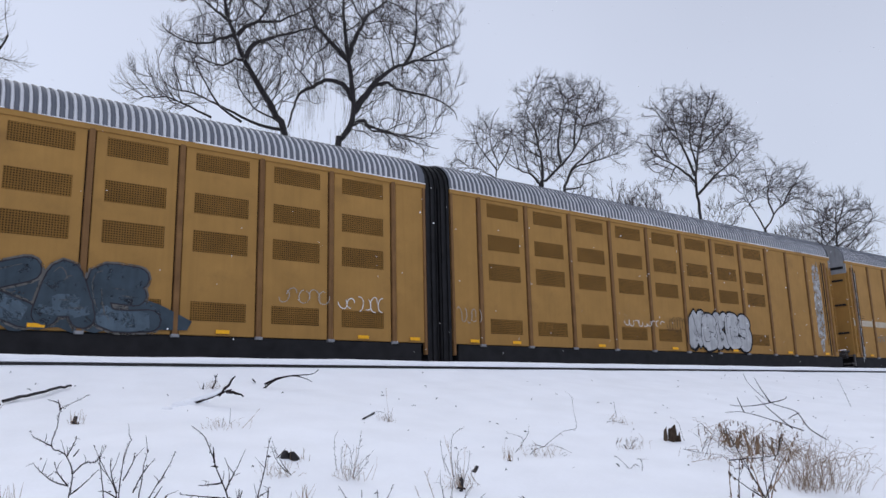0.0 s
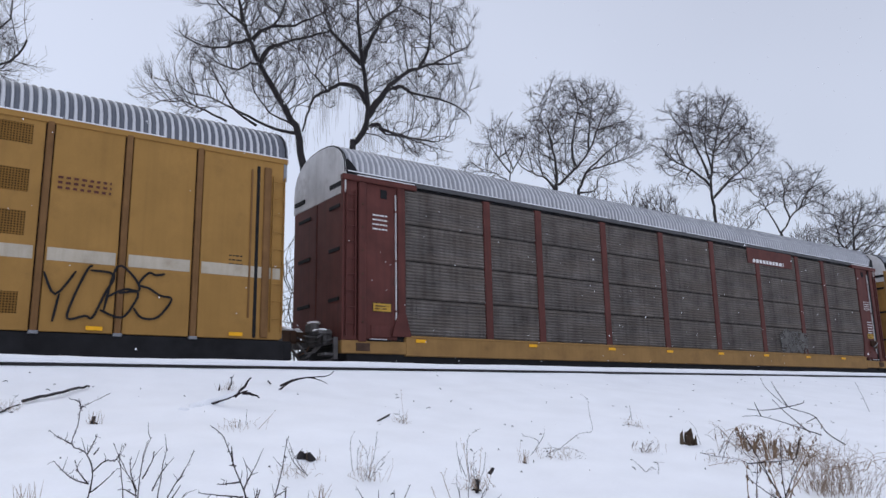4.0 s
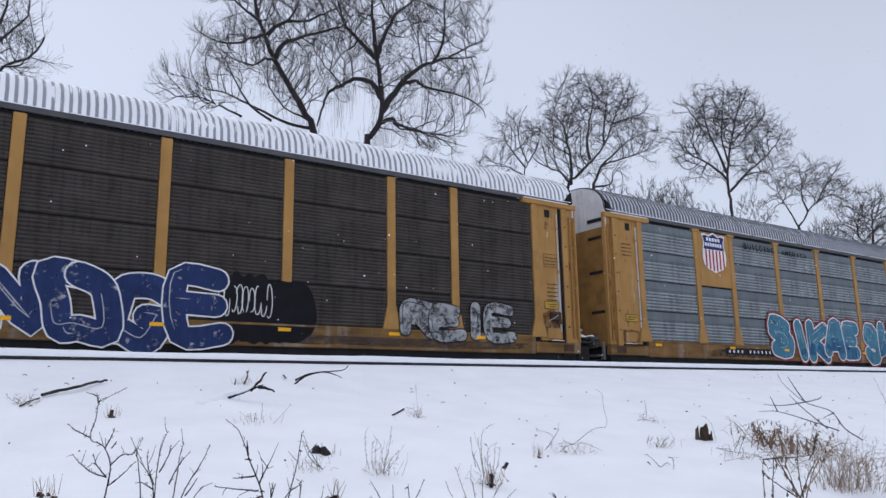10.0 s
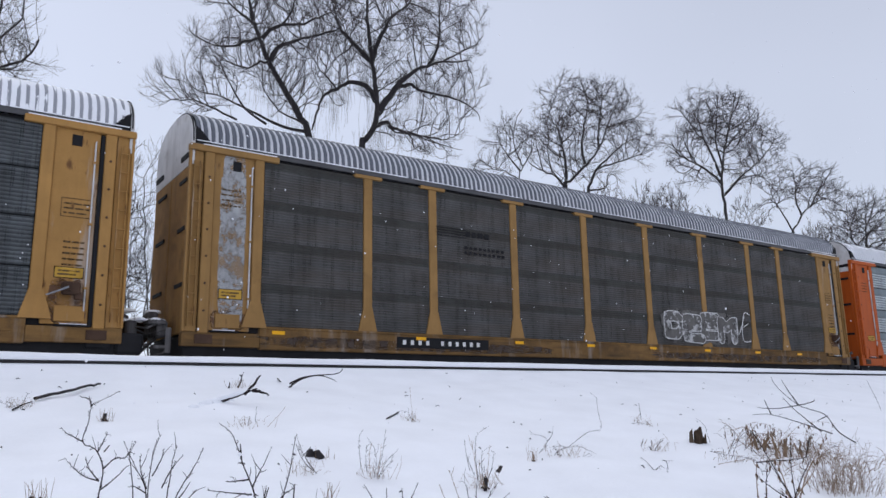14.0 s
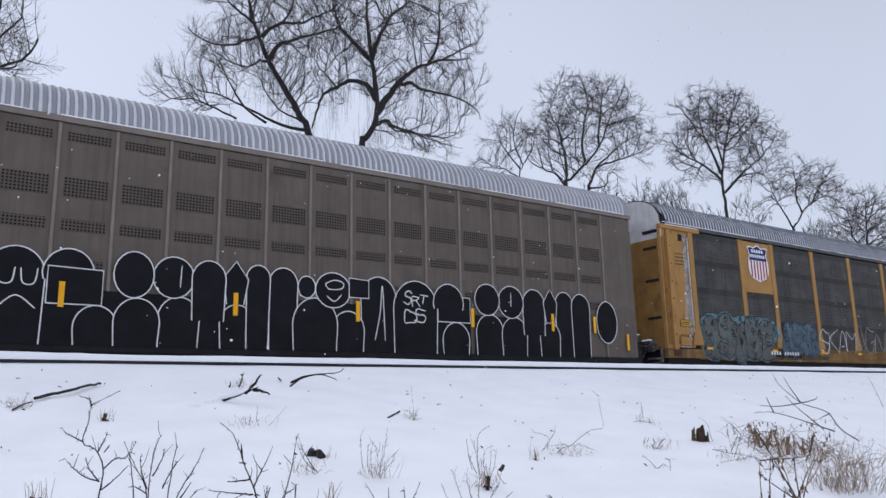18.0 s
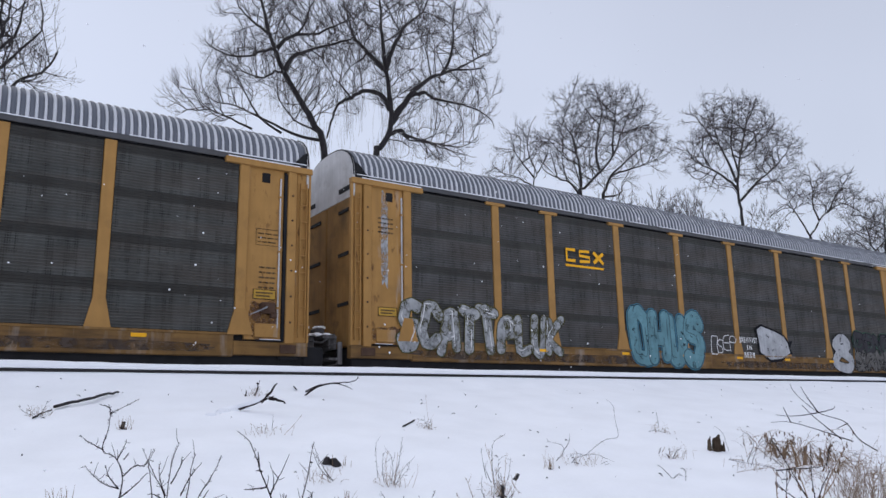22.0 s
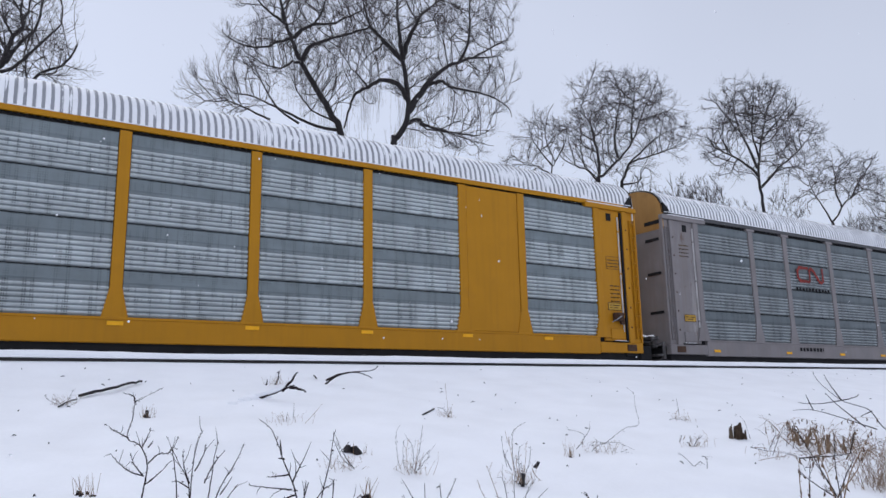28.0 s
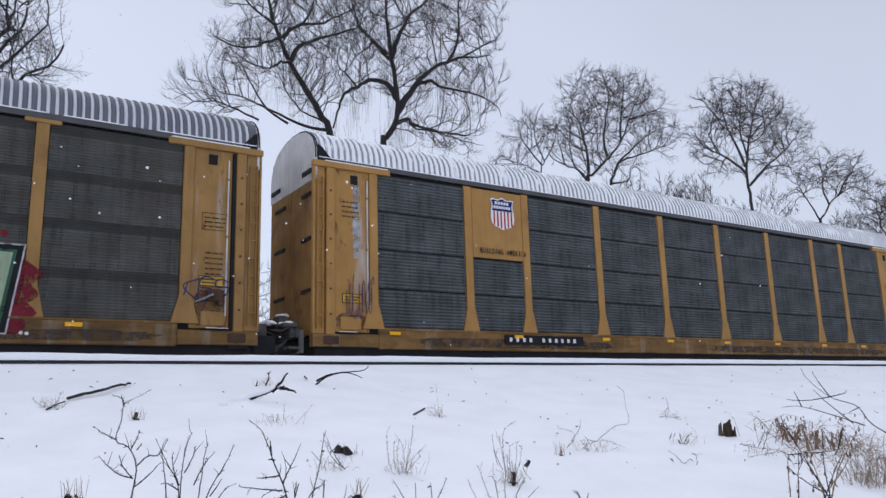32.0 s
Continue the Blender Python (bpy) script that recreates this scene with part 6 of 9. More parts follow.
def stump(name, label, category, x, y, stems, r):
    root = new(name)
    root.location = base_of(x, y) - Vector((0, 0, 0.03))
    rr = random.Random(4)
    for du, rad, h, nm in ((0.0, 0.052, 0.20, "trunk"), (-0.085, 0.022, 0.17, "root_shoot"), (0.075, 0.024, 0.12, "root_shoot")):
        n, rings = 26, 8
        v = []
        for k in range(rings):
            z = h * k / (rings - 1)
            for i in range(n):
                a = 6.28319 * i / n
                q = rad * (1.2 - 0.35 * k / rings) * (1 + 0.30 * noise.noise((math.cos(a) * 2, math.sin(a) * 2, z * 3 + du * 9)) + 0.16 * noise.noise((math.cos(a) * 7, math.sin(a) * 7, z * 6)))
                top = (0.08 * noise.noise((math.cos(a) * 1.5, math.sin(a) * 1.5, 3.3 + du)) + 0.05 * noise.noise((math.cos(a) * 6, math.sin(a) * 6, 1.3))) * (k / (rings - 1)) ** 2
                p = SIDE * (du + q * math.cos(a)) + AWAY * (q * math.sin(a))
                v.append((p.x, p.y, z + top))
        f = [(k * n + i, k * n + (i + 1) % n, (k + 1) * n + (i + 1) % n, (k + 1) * n + i) for k in range(rings - 1) for i in range(n)] + [tuple(range((rings - 1) * n, rings * n))]
        part(nm, Shape().add(v, f).mesh(nm, STUMP), root)
    tagged(root, label, category)


def grassbush(name, label, category, x, y, stems, r):
    root = new(name)
    root.location = base_of(x, y) - Vector((0, 0, 0.02))
    rr = random.Random(6)
    s = Shape()
    for i in range(150):
        a = SIDE * rr.gauss(0.0, 0.17) + AWAY * rr.gauss(0, 0.17)
        c = Vector(a)
        d = (Vector((rr.gauss(0, 0.22), rr.gauss(0, 0.22), 1)) + a * 0.8).normalized()
        hgt = rr.uniform(0.15, 0.62) * (1 - 0.8 * min(a.length, 0.6))
        pts = [tuple(a)]
        for k in range(6):
            d = (d + Vector((rr.gauss(0, 0.16), rr.gauss(0, 0.16), rr.gauss(0, 0.08)))).normalized()
            c = c + d * hgt / 6
            pts.append(tuple(c))
            if rr.random() < 0.7:
                q = c + (d + Vector((rr.gauss(0, 0.7), rr.gauss(0, 0.7), rr.gauss(0, 0.4)))).normalized() * rr.uniform(0.02, 0.09)
                s.tube([tuple(c), tuple((c + q) / 2), tuple(q)], [0.0014, 0.0013, 0.0010], 3)
        s.tube(pts, [0.0024, 0.0021, 0.0019, 0.0017, 0.0014, 0.0012, 0.0009], 3)
    ob = part("dry_stem", s.mesh("dry_stem", GREYSTALK), root)
    tagged(ob, kind="stuff")
    tagged(root, label, category, "winter plants on the bank")


lying("fallen_log", "dark fallen pole lying in the snow", "branch", [(1.16, 9.56), (1.38, 9.86), (1.60, 10.10), (1.82, 10.40), (2.02, 10.62)], 0.019, 0.015)
lying("twig_on_snow", "thin dead twig lying in the snow", "branch", [(0.89, 8.91), (1.00, 9.18), (1.11, 9.34)], 0.009, 0.02)
bush("twig_tangle", "sprawl of thin dead twigs in the snow", "twigs", 0.96, 9.12, [[(0.00, 0.00), (-0.16, 0.07), (-0.22, 0.13)], [(0.01, 0.00), (-0.14, 0.02), (-0.19, 0.00)], [(0.02, 0.01), (0.07, 0.13), (0.09, 0.17)], [(0.00, 0.00), (-0.08, 0.07), (-0.12, 0.08)]], 0.0040)
snowy = bush("fallen_branch", "dark fallen branch half buried in snow", "branch", 3.06, 9.27, [[(-0.06, 0.02), (0.12, 0.05), (0.32, 0.11), (0.52, 0.18)], [(0.36, 0.12), (0.47, 0.22), (0.55, 0.34)], [(0.46, 0.16), (0.56, 0.14), (0.66, 0.10)]], 0.0270)
bush("broken_twigs", "two short broken twigs poking out of snow", "twigs", 3.75, 10.45, [[(0.02, 0.0), (0.07, 0.10), (0.06, 0.19)], [(-0.10, 0.0), (-0.09, 0.08)]], 0.0240)
part("snow_cap", Shape().tube([tuple(SIDE * u + Vector((0, 0, w))) for u, w in ((-0.10, 0.035), (0.05, 0.06), (0.20, 0.10), (0.34, 0.145), (0.44, 0.175))], [0.03, 0.034, 0.032, 0.026, 0.012], 8).mesh("snow_cap", SNOW, True), snowy)
bush("forked_branch", "dark forked branch lying on the snow", "branch", 4.50, 10.39, [[(0.00, 0.01), (0.16, 0.12), (0.37, 0.18), (0.69, 0.20), (0.78, 0.26)], [(0.01, 0.07), (0.20, 0.15), (0.41, 0.18), (0.57, 0.15), (0.69, 0.09)]], 0.0160)
lying("twig_on_snow", "short dead twig on the snow", "branch", [(4.60, 11.03), (4.53, 10.76)], 0.012, 0.02)
clump("dark_clump", "dark rotten stub with dry grass, half under snow", "stub", 3.04, 6.40, [[(-0.05, 0.02), (-0.03, 0.11)], [(0.04, 0.02), (0.02, 0.10)]], 0.0500)
bush("leaning_twigs", "leaning broken twigs beside a stub", "twigs", 2.78, 6.03, [[(0.10, 0.00), (0.00, 0.14), (-0.07, 0.30)], [(0.07, 0.03), (-0.02, 0.12), (-0.08, 0.25)], [(-0.02, 0.15), (0.05, 0.23)]], 0.0070)
clump("snow_stub", "small dark stub poking through snow", "stub", 1.68, 8.42, [[(-0.01, 0.00), (-0.01, 0.08)], [(0.02, -0.07), (0.05, -0.07)]], 0.0220)
bush("small_tuft", "small dry tuft with a thin stalk", "tuft", 5.03, 7.90, [[(0.00, 0.03), (-0.01, 0.20), (-0.03, 0.42)], [(0.00, 0.02), (-0.05, 0.12), (-0.09, 0.13)], [(0.00, 0.02), (0.03, 0.13)], [(0.01, 0.03), (0.10, -0.02)], [(0.00, 0.00), (-0.03, -0.07)]], 0.0040)
lying("twig_on_snow", "short dead twig on the snow", "branch", [(4.74, 8.01), (5.09, 8.33)], 0.012, 0.02)
bush("grass_tuft", "tuft of upright dry stems in the snow", "grass", 3.29, 5.77, [[(-0.11, 0.07), (-0.12, 0.20), (-0.13, 0.32)], [(-0.06, 0.05), (-0.07, 0.18), (-0.06, 0.27)], [(-0.03, 0.03), (-0.04, 0.18), (-0.02, 0.29)], [(0.00, 0.00), (0.02, 0.15), (0.00, 0.26)], [(0.03, 0.01), (0.07, 0.20), (0.10, 0.40)], [(0.04, 0.01), (0.10, 0.13), (0.16, 0.20)], [(0.02, 0.01), (0.05, 0.15), (0.06, 0.28)], [(0.00, -0.01), (0.10, -0.09), (0.29, -0.16), (0.30, -0.23)], [(0.06, 0.03), (0.11, 0.10), (0.16, 0.14)]], 0.0035)
bush("grass_tuft", "tuft of dark upright stems in the snow", "grass", 4.07, 5.27, [[(-0.08, 0.10), (-0.14, 0.25), (-0.16, 0.39)], [(-0.12, 0.14), (-0.15, 0.27)], [(-0.06, 0.09), (-0.08, 0.25), (-0.10, 0.38)], [(-0.05, 0.06), (-0.07, 0.28), (-0.05, 0.43), (0.05, 0.50)], [(0.00, 0.01), (-0.02, 0.18), (-0.01, 0.30)], [(0.01, 0.01), (0.04, 0.20), (0.05, 0.33)], [(0.02, 0.04), (0.07, 0.17), (0.09, 0.30)], [(0.09, 0.12), (0.12, 0.06), (0.15, 0.02)], [(-0.02, 0.01), (-0.04, 0.16), (-0.03, 0.22)], [(0.00, -0.01), (0.01, 0.09), (0.00, 0.17)]], 0.0050)
clump("dark_root", "dark root under a tuft of stems", "stub", 4.05, 5.24, [[(0.00, 0.01), (0.01, 0.09)], [(0.11, 0.17), (0.14, 0.18)]], 0.0180)
bush("twig_tangle", "tangle of fallen thin twigs with one upright stalk", "twigs", 5.67, 6.01, [[(0.06, 0.09), (0.18, 0.18), (0.29, 0.25), (0.42, 0.28), (0.40, 0.44), (0.39, 0.61)], [(-0.09, 0.01), (0.00, 0.08), (0.18, 0.10), (0.27, 0.06)], [(-0.24, 0.04), (-0.15, 0.15), (-0.19, 0.21), (-0.32, 0.24)], [(-0.15, 0.15), (-0.09, 0.24), (-0.12, 0.25)], [(-0.06, 0.03), (0.12, -0.02), (0.29, 0.03)], [(0.00, -0.04), (0.12, -0.06), (0.19, -0.09)], [(0.27, 0.00), (0.41, -0.06), (0.59, -0.15), (0.71, -0.29)], [(0.06, 0.09), (0.00, 0.11), (-0.09, 0.10)]], 0.0050)
bush("small_tuft", "small dark tuft in the snow", "tuft", 8.26, 7.20, [[(-0.13, 0.03), (-0.04, 0.05), (0.10, 0.02)], [(-0.03, 0.11), (0.01, 0.17)], [(0.02, 0.11), (0.00, 0.31)]], 0.0070)
bush("small_tuft", "small dry tuft in the snow", "tuft", 7.08, 5.98, [[(-0.05, 0.01), (-0.02, 0.10)], [(0.00, 0.00), (0.05, 0.08), (0.10, 0.11)], [(-0.02, 0.00), (-0.07, 0.06)], [(0.02, 0.00), (0.08, 0.05)], [(-0.15, 0.06), (-0.12, 0.13)], [(-0.11, 0.08), (-0.08, 0.13)]], 0.0090)
bush("small_tuft", "bent dark weed in the snow", "weed", 6.17, 5.25, [[(0.02, 0.01), (-0.06, 0.10), (-0.12, 0.15)], [(0.02, 0.01), (0.02, -0.13)], [(0.10, 0.11), (0.14, 0.10), (0.15, 0.02), (0.13, -0.02)], [(0.02, 0.01), (0.08, 0.06), (0.11, 0.04)]], 0.0060)
stump("tree_stump", "short rotten brown tree stump in the snow", "stump", 7.96, 6.04, [], 0.1000)
bush("weed_bed", "bed of dry brown weeds and hanging dead leaves", "weeds", 6.41, 3.95, [[(0.00, 0.00), (-0.02, 0.15), (-0.17, 0.39)], [(0.00, 0.02), (0.10, 0.22), (0.22, 0.42)], [(0.02, 0.07), (0.20, 0.27), (0.27, 0.42)], [(-0.01, 0.07), (-0.17, 0.18), (-0.29, 0.29)], [(-0.29, 0.00), (-0.28, 0.27), (-0.27, 0.39)], [(-0.27, 0.39), (-0.02, 0.40), (0.17, 0.42)], [(-0.05, 0.42), (-0.10, 0.56), (-0.15, 0.65)], [(0.17, 0.42), (0.21, 0.56), (0.23, 0.61)], [(-0.29, 0.52), (-0.31, 0.61), (-0.32, 0.70)], [(0.00, 0.02), (-0.07, 0.32), (-0.12, 0.42)], [(-0.22, 0.02), (-0.20, 0.22), (-0.17, 0.42)], [(0.05, 0.0), (-0.10, 0.30), (-0.24, 0.58), (-0.30, 0.66)], [(0.05, 0.0), (0.16, 0.28), (0.30, 0.50), (0.38, 0.62)], [(0.05, 0.0), (0.03, 0.30), (0.05, 0.60)]], 0.0110, 1)
bush("twig_fringe", "fringe of bent dry twigs behind a stump", "twigs", 7.50, 5.35, [[(-0.17, 0.12), (0.00, 0.08), (0.25, 0.04), (0.34, 0.00)], [(0.03, 0.09), (0.12, 0.28), (0.06, 0.39), (0.00, 0.37)], [(0.06, 0.03), (0.19, 0.28), (0.34, 0.34)], [(-0.09, 0.00), (-0.01, 0.03)], [(0.22, 0.12), (0.25, 0.31)], [(0.28, 0.09), (0.34, 0.28)], [(0.31, 0.12), (0.41, 0.03)]], 0.0060)
bush("fallen_branch", "arching dead branch fallen over weeds", "branch", 10.68, 5.59, [[(0.04, 0.02), (-0.19, 0.18), (-0.35, 0.41), (-0.69, 0.54), (-0.96, 0.79), (-1.03, 0.93)], [(-0.69, 0.54), (-1.00, 0.50), (-1.27, 0.52)], [(-0.69, 0.54), (-0.50, 0.58), (-0.46, 0.62)], [(-0.27, 0.15), (-0.66, 0.29), (-1.08, 0.42), (-1.35, 0.42)], [(-1.08, 0.42), (-1.16, 0.62)], [(-0.42, 0.18), (-0.73, 0.46), (-0.90, 0.64)], [(-0.69, 0.54), (-0.81, 0.73), (-0.89, 0.89)], [(-0.31, 0.39), (-0.46, 0.33)]], 0.0090)
grassbush("dry_bush", "fine dry brown bush standing in snow", "bush", 7.52, 4.10, [], 0.5000)
bush("lone_twig", "single thin twig standing in snow", "twig", 13.96, 6.74, [[(-0.02, 0.20), (-0.10, 0.44), (-0.20, 0.71)]], 0.0060)
bush("bare_shrub", "thin branching bare shrub", "shrub", 0.99, 5.07, [[(-0.01, 0.00), (0.01, 0.20), (0.03, 0.37), (-0.02, 0.49), (-0.10, 0.54), (-0.08, 0.66), (-0.07, 0.75), (-0.02, 0.78), (0.10, 0.84)], [(0.03, 0.38), (0.10, 0.44), (0.17, 0.45), (0.22, 0.54)], [(0.01, 0.31), (-0.08, 0.34), (-0.15, 0.39), (-0.21, 0.45)], [(0.02, 0.26), (0.10, 0.32), (0.18, 0.40)], [(-0.10, 0.54), (-0.16, 0.57), (-0.22, 0.60)], [(-0.01, 0.48), (0.02, 0.54), (0.04, 0.59)], [(-0.07, 0.75), (-0.08, 0.79), (-0.13, 0.81)], [(0.01, 0.31), (-0.05, 0.38), (-0.08, 0.45)], [(0.03, 0.48), (0.06, 0.52)]], 0.0080)
bush("bare_shrub", "upright thorny bare shrub with dark stems", "shrub", 1.24, 4.88, [[(-0.08, 0.00), (-0.09, 0.27), (-0.12, 0.47), (-0.14, 0.52)], [(-0.01, 0.00), (-0.01, 0.27), (-0.08, 0.42), (-0.17, 0.58)], [(-0.00, 0.00), (0.00, 0.30), (0.02, 0.50), (0.06, 0.61)], [(0.07, 0.00), (0.12, 0.30), (0.14, 0.47), (0.16, 0.54)], [(0.08, 0.00), (0.18, 0.27), (0.27, 0.42), (0.32, 0.53)], [(0.12, 0.00), (0.22, 0.20), (0.29, 0.29)], [(-0.01, 0.30), (-0.05, 0.40), (-0.06, 0.49)], [(0.02, 0.37), (0.07, 0.47), (0.08, 0.53)], [(0.08, 0.30), (0.13, 0.40), (0.19, 0.48)], [(-0.01, 0.27), (-0.08, 0.31), (-0.12, 0.31)], [(0.18, 0.23), (0.25, 0.33)]], 0.0080)
bush("thorn_shoot", "long thorny bare shoot", "shrub", 1.84, 4.57, [[(0.02, 0.00), (-0.05, 0.29), (-0.13, 0.48), (-0.20, 0.65), (-0.29, 0.73)], [(-0.07, 0.34), (-0.03, 0.43), (0.00, 0.48)], [(-0.07, 0.30), (-0.17, 0.31), (-0.34, 0.33)], [(-0.09, 0.39), (-0.17, 0.38), (-0.23, 0.38)], [(-0.05, 0.27), (-0.15, 0.24), (-0.24, 0.24)], [(-0.12, 0.48), (-0.16, 0.49)], [(-0.14, 0.51), (-0.15, 0.60)], [(-0.02, 0.17), (0.03, 0.34)]], 0.0100)
bush("thorn_shoot", "slender thorny shoots crossing each other", "shrub", 1.93, 4.54, [[(-0.02, 0.00), (0.02, 0.27), (0.06, 0.44), (0.09, 0.62), (0.10, 0.65)], [(-0.10, 0.03), (0.00, 0.27), (0.09, 0.34), (0.06, 0.37)], [(0.09, 0.34), (0.08, 0.22)], [(-0.10, 0.17), (-0.09, 0.29), (-0.08, 0.34)], [(0.14, 0.17), (0.26, 0.27)]], 0.0080)
bush("bare_shrub", "low bare shrub at the foot of the bank", "shrub", 2.68, 4.45, [[(0.00, 0.00), (-0.13, 0.24), (-0.19, 0.34)], [(-0.04, 0.00), (-0.15, 0.13), (-0.18, 0.24)], [(0.00, 0.00), (0.10, 0.20), (0.17, 0.34)], [(0.07, 0.13), (0.06, 0.31)], [(-0.04, 0.06), (-0.04, 0.31)]], 0.0070)
bush("grass_tuft", "pale seed stalks at the foot of the bank", "grass", 3.26, 4.31, [[(-0.04, 0.00), (-0.13, 0.27), (-0.18, 0.42)], [(-0.02, 0.00), (-0.06, 0.27), (-0.08, 0.34)], [(0.00, 0.00), (0.00, 0.27), (0.01, 0.36)], [(0.02, 0.00), (0.08, 0.23), (0.13, 0.31)], [(-0.06, 0.00), (-0.21, 0.23), (-0.25, 0.33)], [(0.04, 0.00), (0.15, 0.19), (0.23, 0.27)], [(0.04, 0.00), (0.07, 0.19)]], 0.0060)
bush("lone_twig", "short dark twig in the snow", "twig", 4.18, 4.55, [[(0.00, 0.00), (-0.03, 0.09), (-0.05, 0.11)], [(0.02, 0.00), (0.05, 0.09)]], 0.0090)
clump("dead_leaves", "curled dark dead leaves on the snow", "leaves", 0.78, 5.83, [[(-0.05, 0.01), (-0.03, 0.02)], [(0.04, 0.00), (0.06, 0.01)]], 0.0300)
clump("snow_stub", "small dark bit of wood in the snow", "stub", 5.17, 5.90, [[(-0.01, 0.00), (0.02, 0.01)]], 0.0160)
clump("snow_stub", "small dark bit of wood in the snow", "stub", 2.62, 5.26, [[(0.00, 0.00), (0.01, 0.03)]], 0.0200)
bush("small_tuft", "a few thin weed stems in the snow", "tuft", 2.97, 7.86, [[(-0.03, 0.02), (-0.05, 0.14)], [(-0.01, 0.02), (0.01, 0.14)], [(0.07, 0.07), (0.08, 0.23)], [(0.20, 0.02), (0.30, 0.12), (0.38, 0.22)]], 0.0050)

# fine weeds and bent stalks round the weed bed
wr = random.Random(31)
for i in range(22):
    u, d = wr.uniform(-0.35, 0.55), wr.uniform(-0.25, 0.5)
    p = Vector((8.9, 5.6, 0)) + SIDE * u + AWAY * d
    h = wr.uniform(0.10, 0.30)
    bend = wr.gauss(0, 0.14)
    bush("dry_weed", "bent dry brown weed stalk in snow", "weeds", round(p.x, 2), round(p.y, 2), [[(0, 0), (bend * 0.3, h * 0.6), (bend * 0.8, h), (bend * 1.6, h * wr.uniform(0.7, 1.0))], [(bend * 0.3, h * 0.6), (bend * 0.3 + wr.gauss(0, 0.10), h * 0.85)]], 0.0042, 1)

bush("grass_tuft", "tuft of matted brown dry grass in the snow", "grass", -0.02, 7.95, [[(0, 0), (-0.08, 0.12), (-0.16, 0.20)], [(0, 0), (0.06, 0.14), (0.14, 0.16)], [(0.02, 0), (0.02, 0.2), (0.06, 0.27)], [(0, 0), (0.1, 0.06), (0.2, 0.02)], [(0, 0), (-0.1, 0.06), (-0.2, 0.02)]], 0.010)

# broken reeds and a tangle of dead stalks in the weed bed
REED = mat("reed_brown", (0.20, 0.135, 0.088), 0.9, var=0.6, scale=18, bump=0.5, streak=0.5, dirt=(0.05, 0.035, 0.025))
for rx, ry, hh, rad, lx in ((8.38, 5.53, 0.36, 0.020, -0.05), (8.42, 5.50, 0.26, 0.026, 0.10), (8.27, 5.21, 0.34, 0.018, -0.04), (8.43, 5.23, 0.25, 0.030, 0.02), (8.68, 5.17, 0.24, 0.020, 0.0), (8.60, 5.62, 0.18, 0.024, 0.06)):
    root = new("broken_reed")
    root.location = base_of(rx, ry) - Vector((0, 0, 0.03))
    pts = [SIDE * (lx * k / 5 + wr.gauss(0, 0.006)) + AWAY * wr.gauss(0, 0.006) + Vector((0, 0, hh * k / 5)) for k in range(6)]
    s = Shape().tube([tuple(p) for p in pts], [rad * 0.6, rad * 0.75, rad * wr.uniform(0.5, 0.85), rad * 0.6, rad * 0.4, 0.003], 9)
    s.v = [(a + wr.gauss(0, rad * 0.18), b + wr.gauss(0, rad * 0.18), c + wr.gauss(0, rad * 0.1)) for a, b, c in s.v]
    part("stalk", s.mesh("stalk", REED), root)
    for k in range(4):
        p = pts[wr.randint(1, 4)]
        q = p + SIDE * wr.gauss(0, 0.08) + Vector((0, 0, -wr.uniform(0.02, 0.12)))
        part("dead_leaf", Shape().tube([tuple(p), tuple((p + q) / 2 + Vector((0, 0, 0.03))), tuple(q)], [0.003, 0.008, 0.002], 5).mesh("dead_leaf", LEAFM), root)
    tagged(root, "broken brown reed stub with torn leaves in snow", "reed", "winter plants on the bank")

for tag, n, ink, thick, seed in (("pale", 170, GREYSTALK, 0.0028, 5), ("brown", 80, DRY, 0.0040, 6), ("dark", 24, STEM, 0.0026, 7)):
    r2 = random.Random(seed)
    s = Shape()
    origin = base_of(9.0, 5.6)
    for i in range(n):
        u, v = r2.gauss(0.0, 0.45), r2.gauss(-0.25, 0.40)
        p = Vector((8.75, 5.35, 0)) + SIDE * u + AWAY * v
        p = base_of(p.x, p.y) - origin - Vector((0, 0, 0.02))
        flat_one = r2.random() < 0.45
        d = Vector((r2.gauss(0, 1), r2.gauss(0, 1), 0.25 if flat_one else 2.2)).normalized()
        ln = r2.uniform(0.15, 0.55)
        pts = [tuple(p)]
        for k in range(6):
            d = (d + Vector((r2.gauss(0, 0.22), r2.gauss(0, 0.22), r2.gauss(0, 0.12) - (0.10 if not flat_one else 0.02) * k * 0.8))).normalized()
            p = p + d * ln / 6
            pts.append(tuple(p))
        s.tube(pts, [thick * (1 - 0.1 * k) for k in range(7)], 4)
    ob = new("dead_stalks", s.mesh("dead_stalks", ink))
    ob.location = origin
    tagged(ob, "tangle of %s dead weed stalks in the snow" % tag, "weeds", kind="stuff")

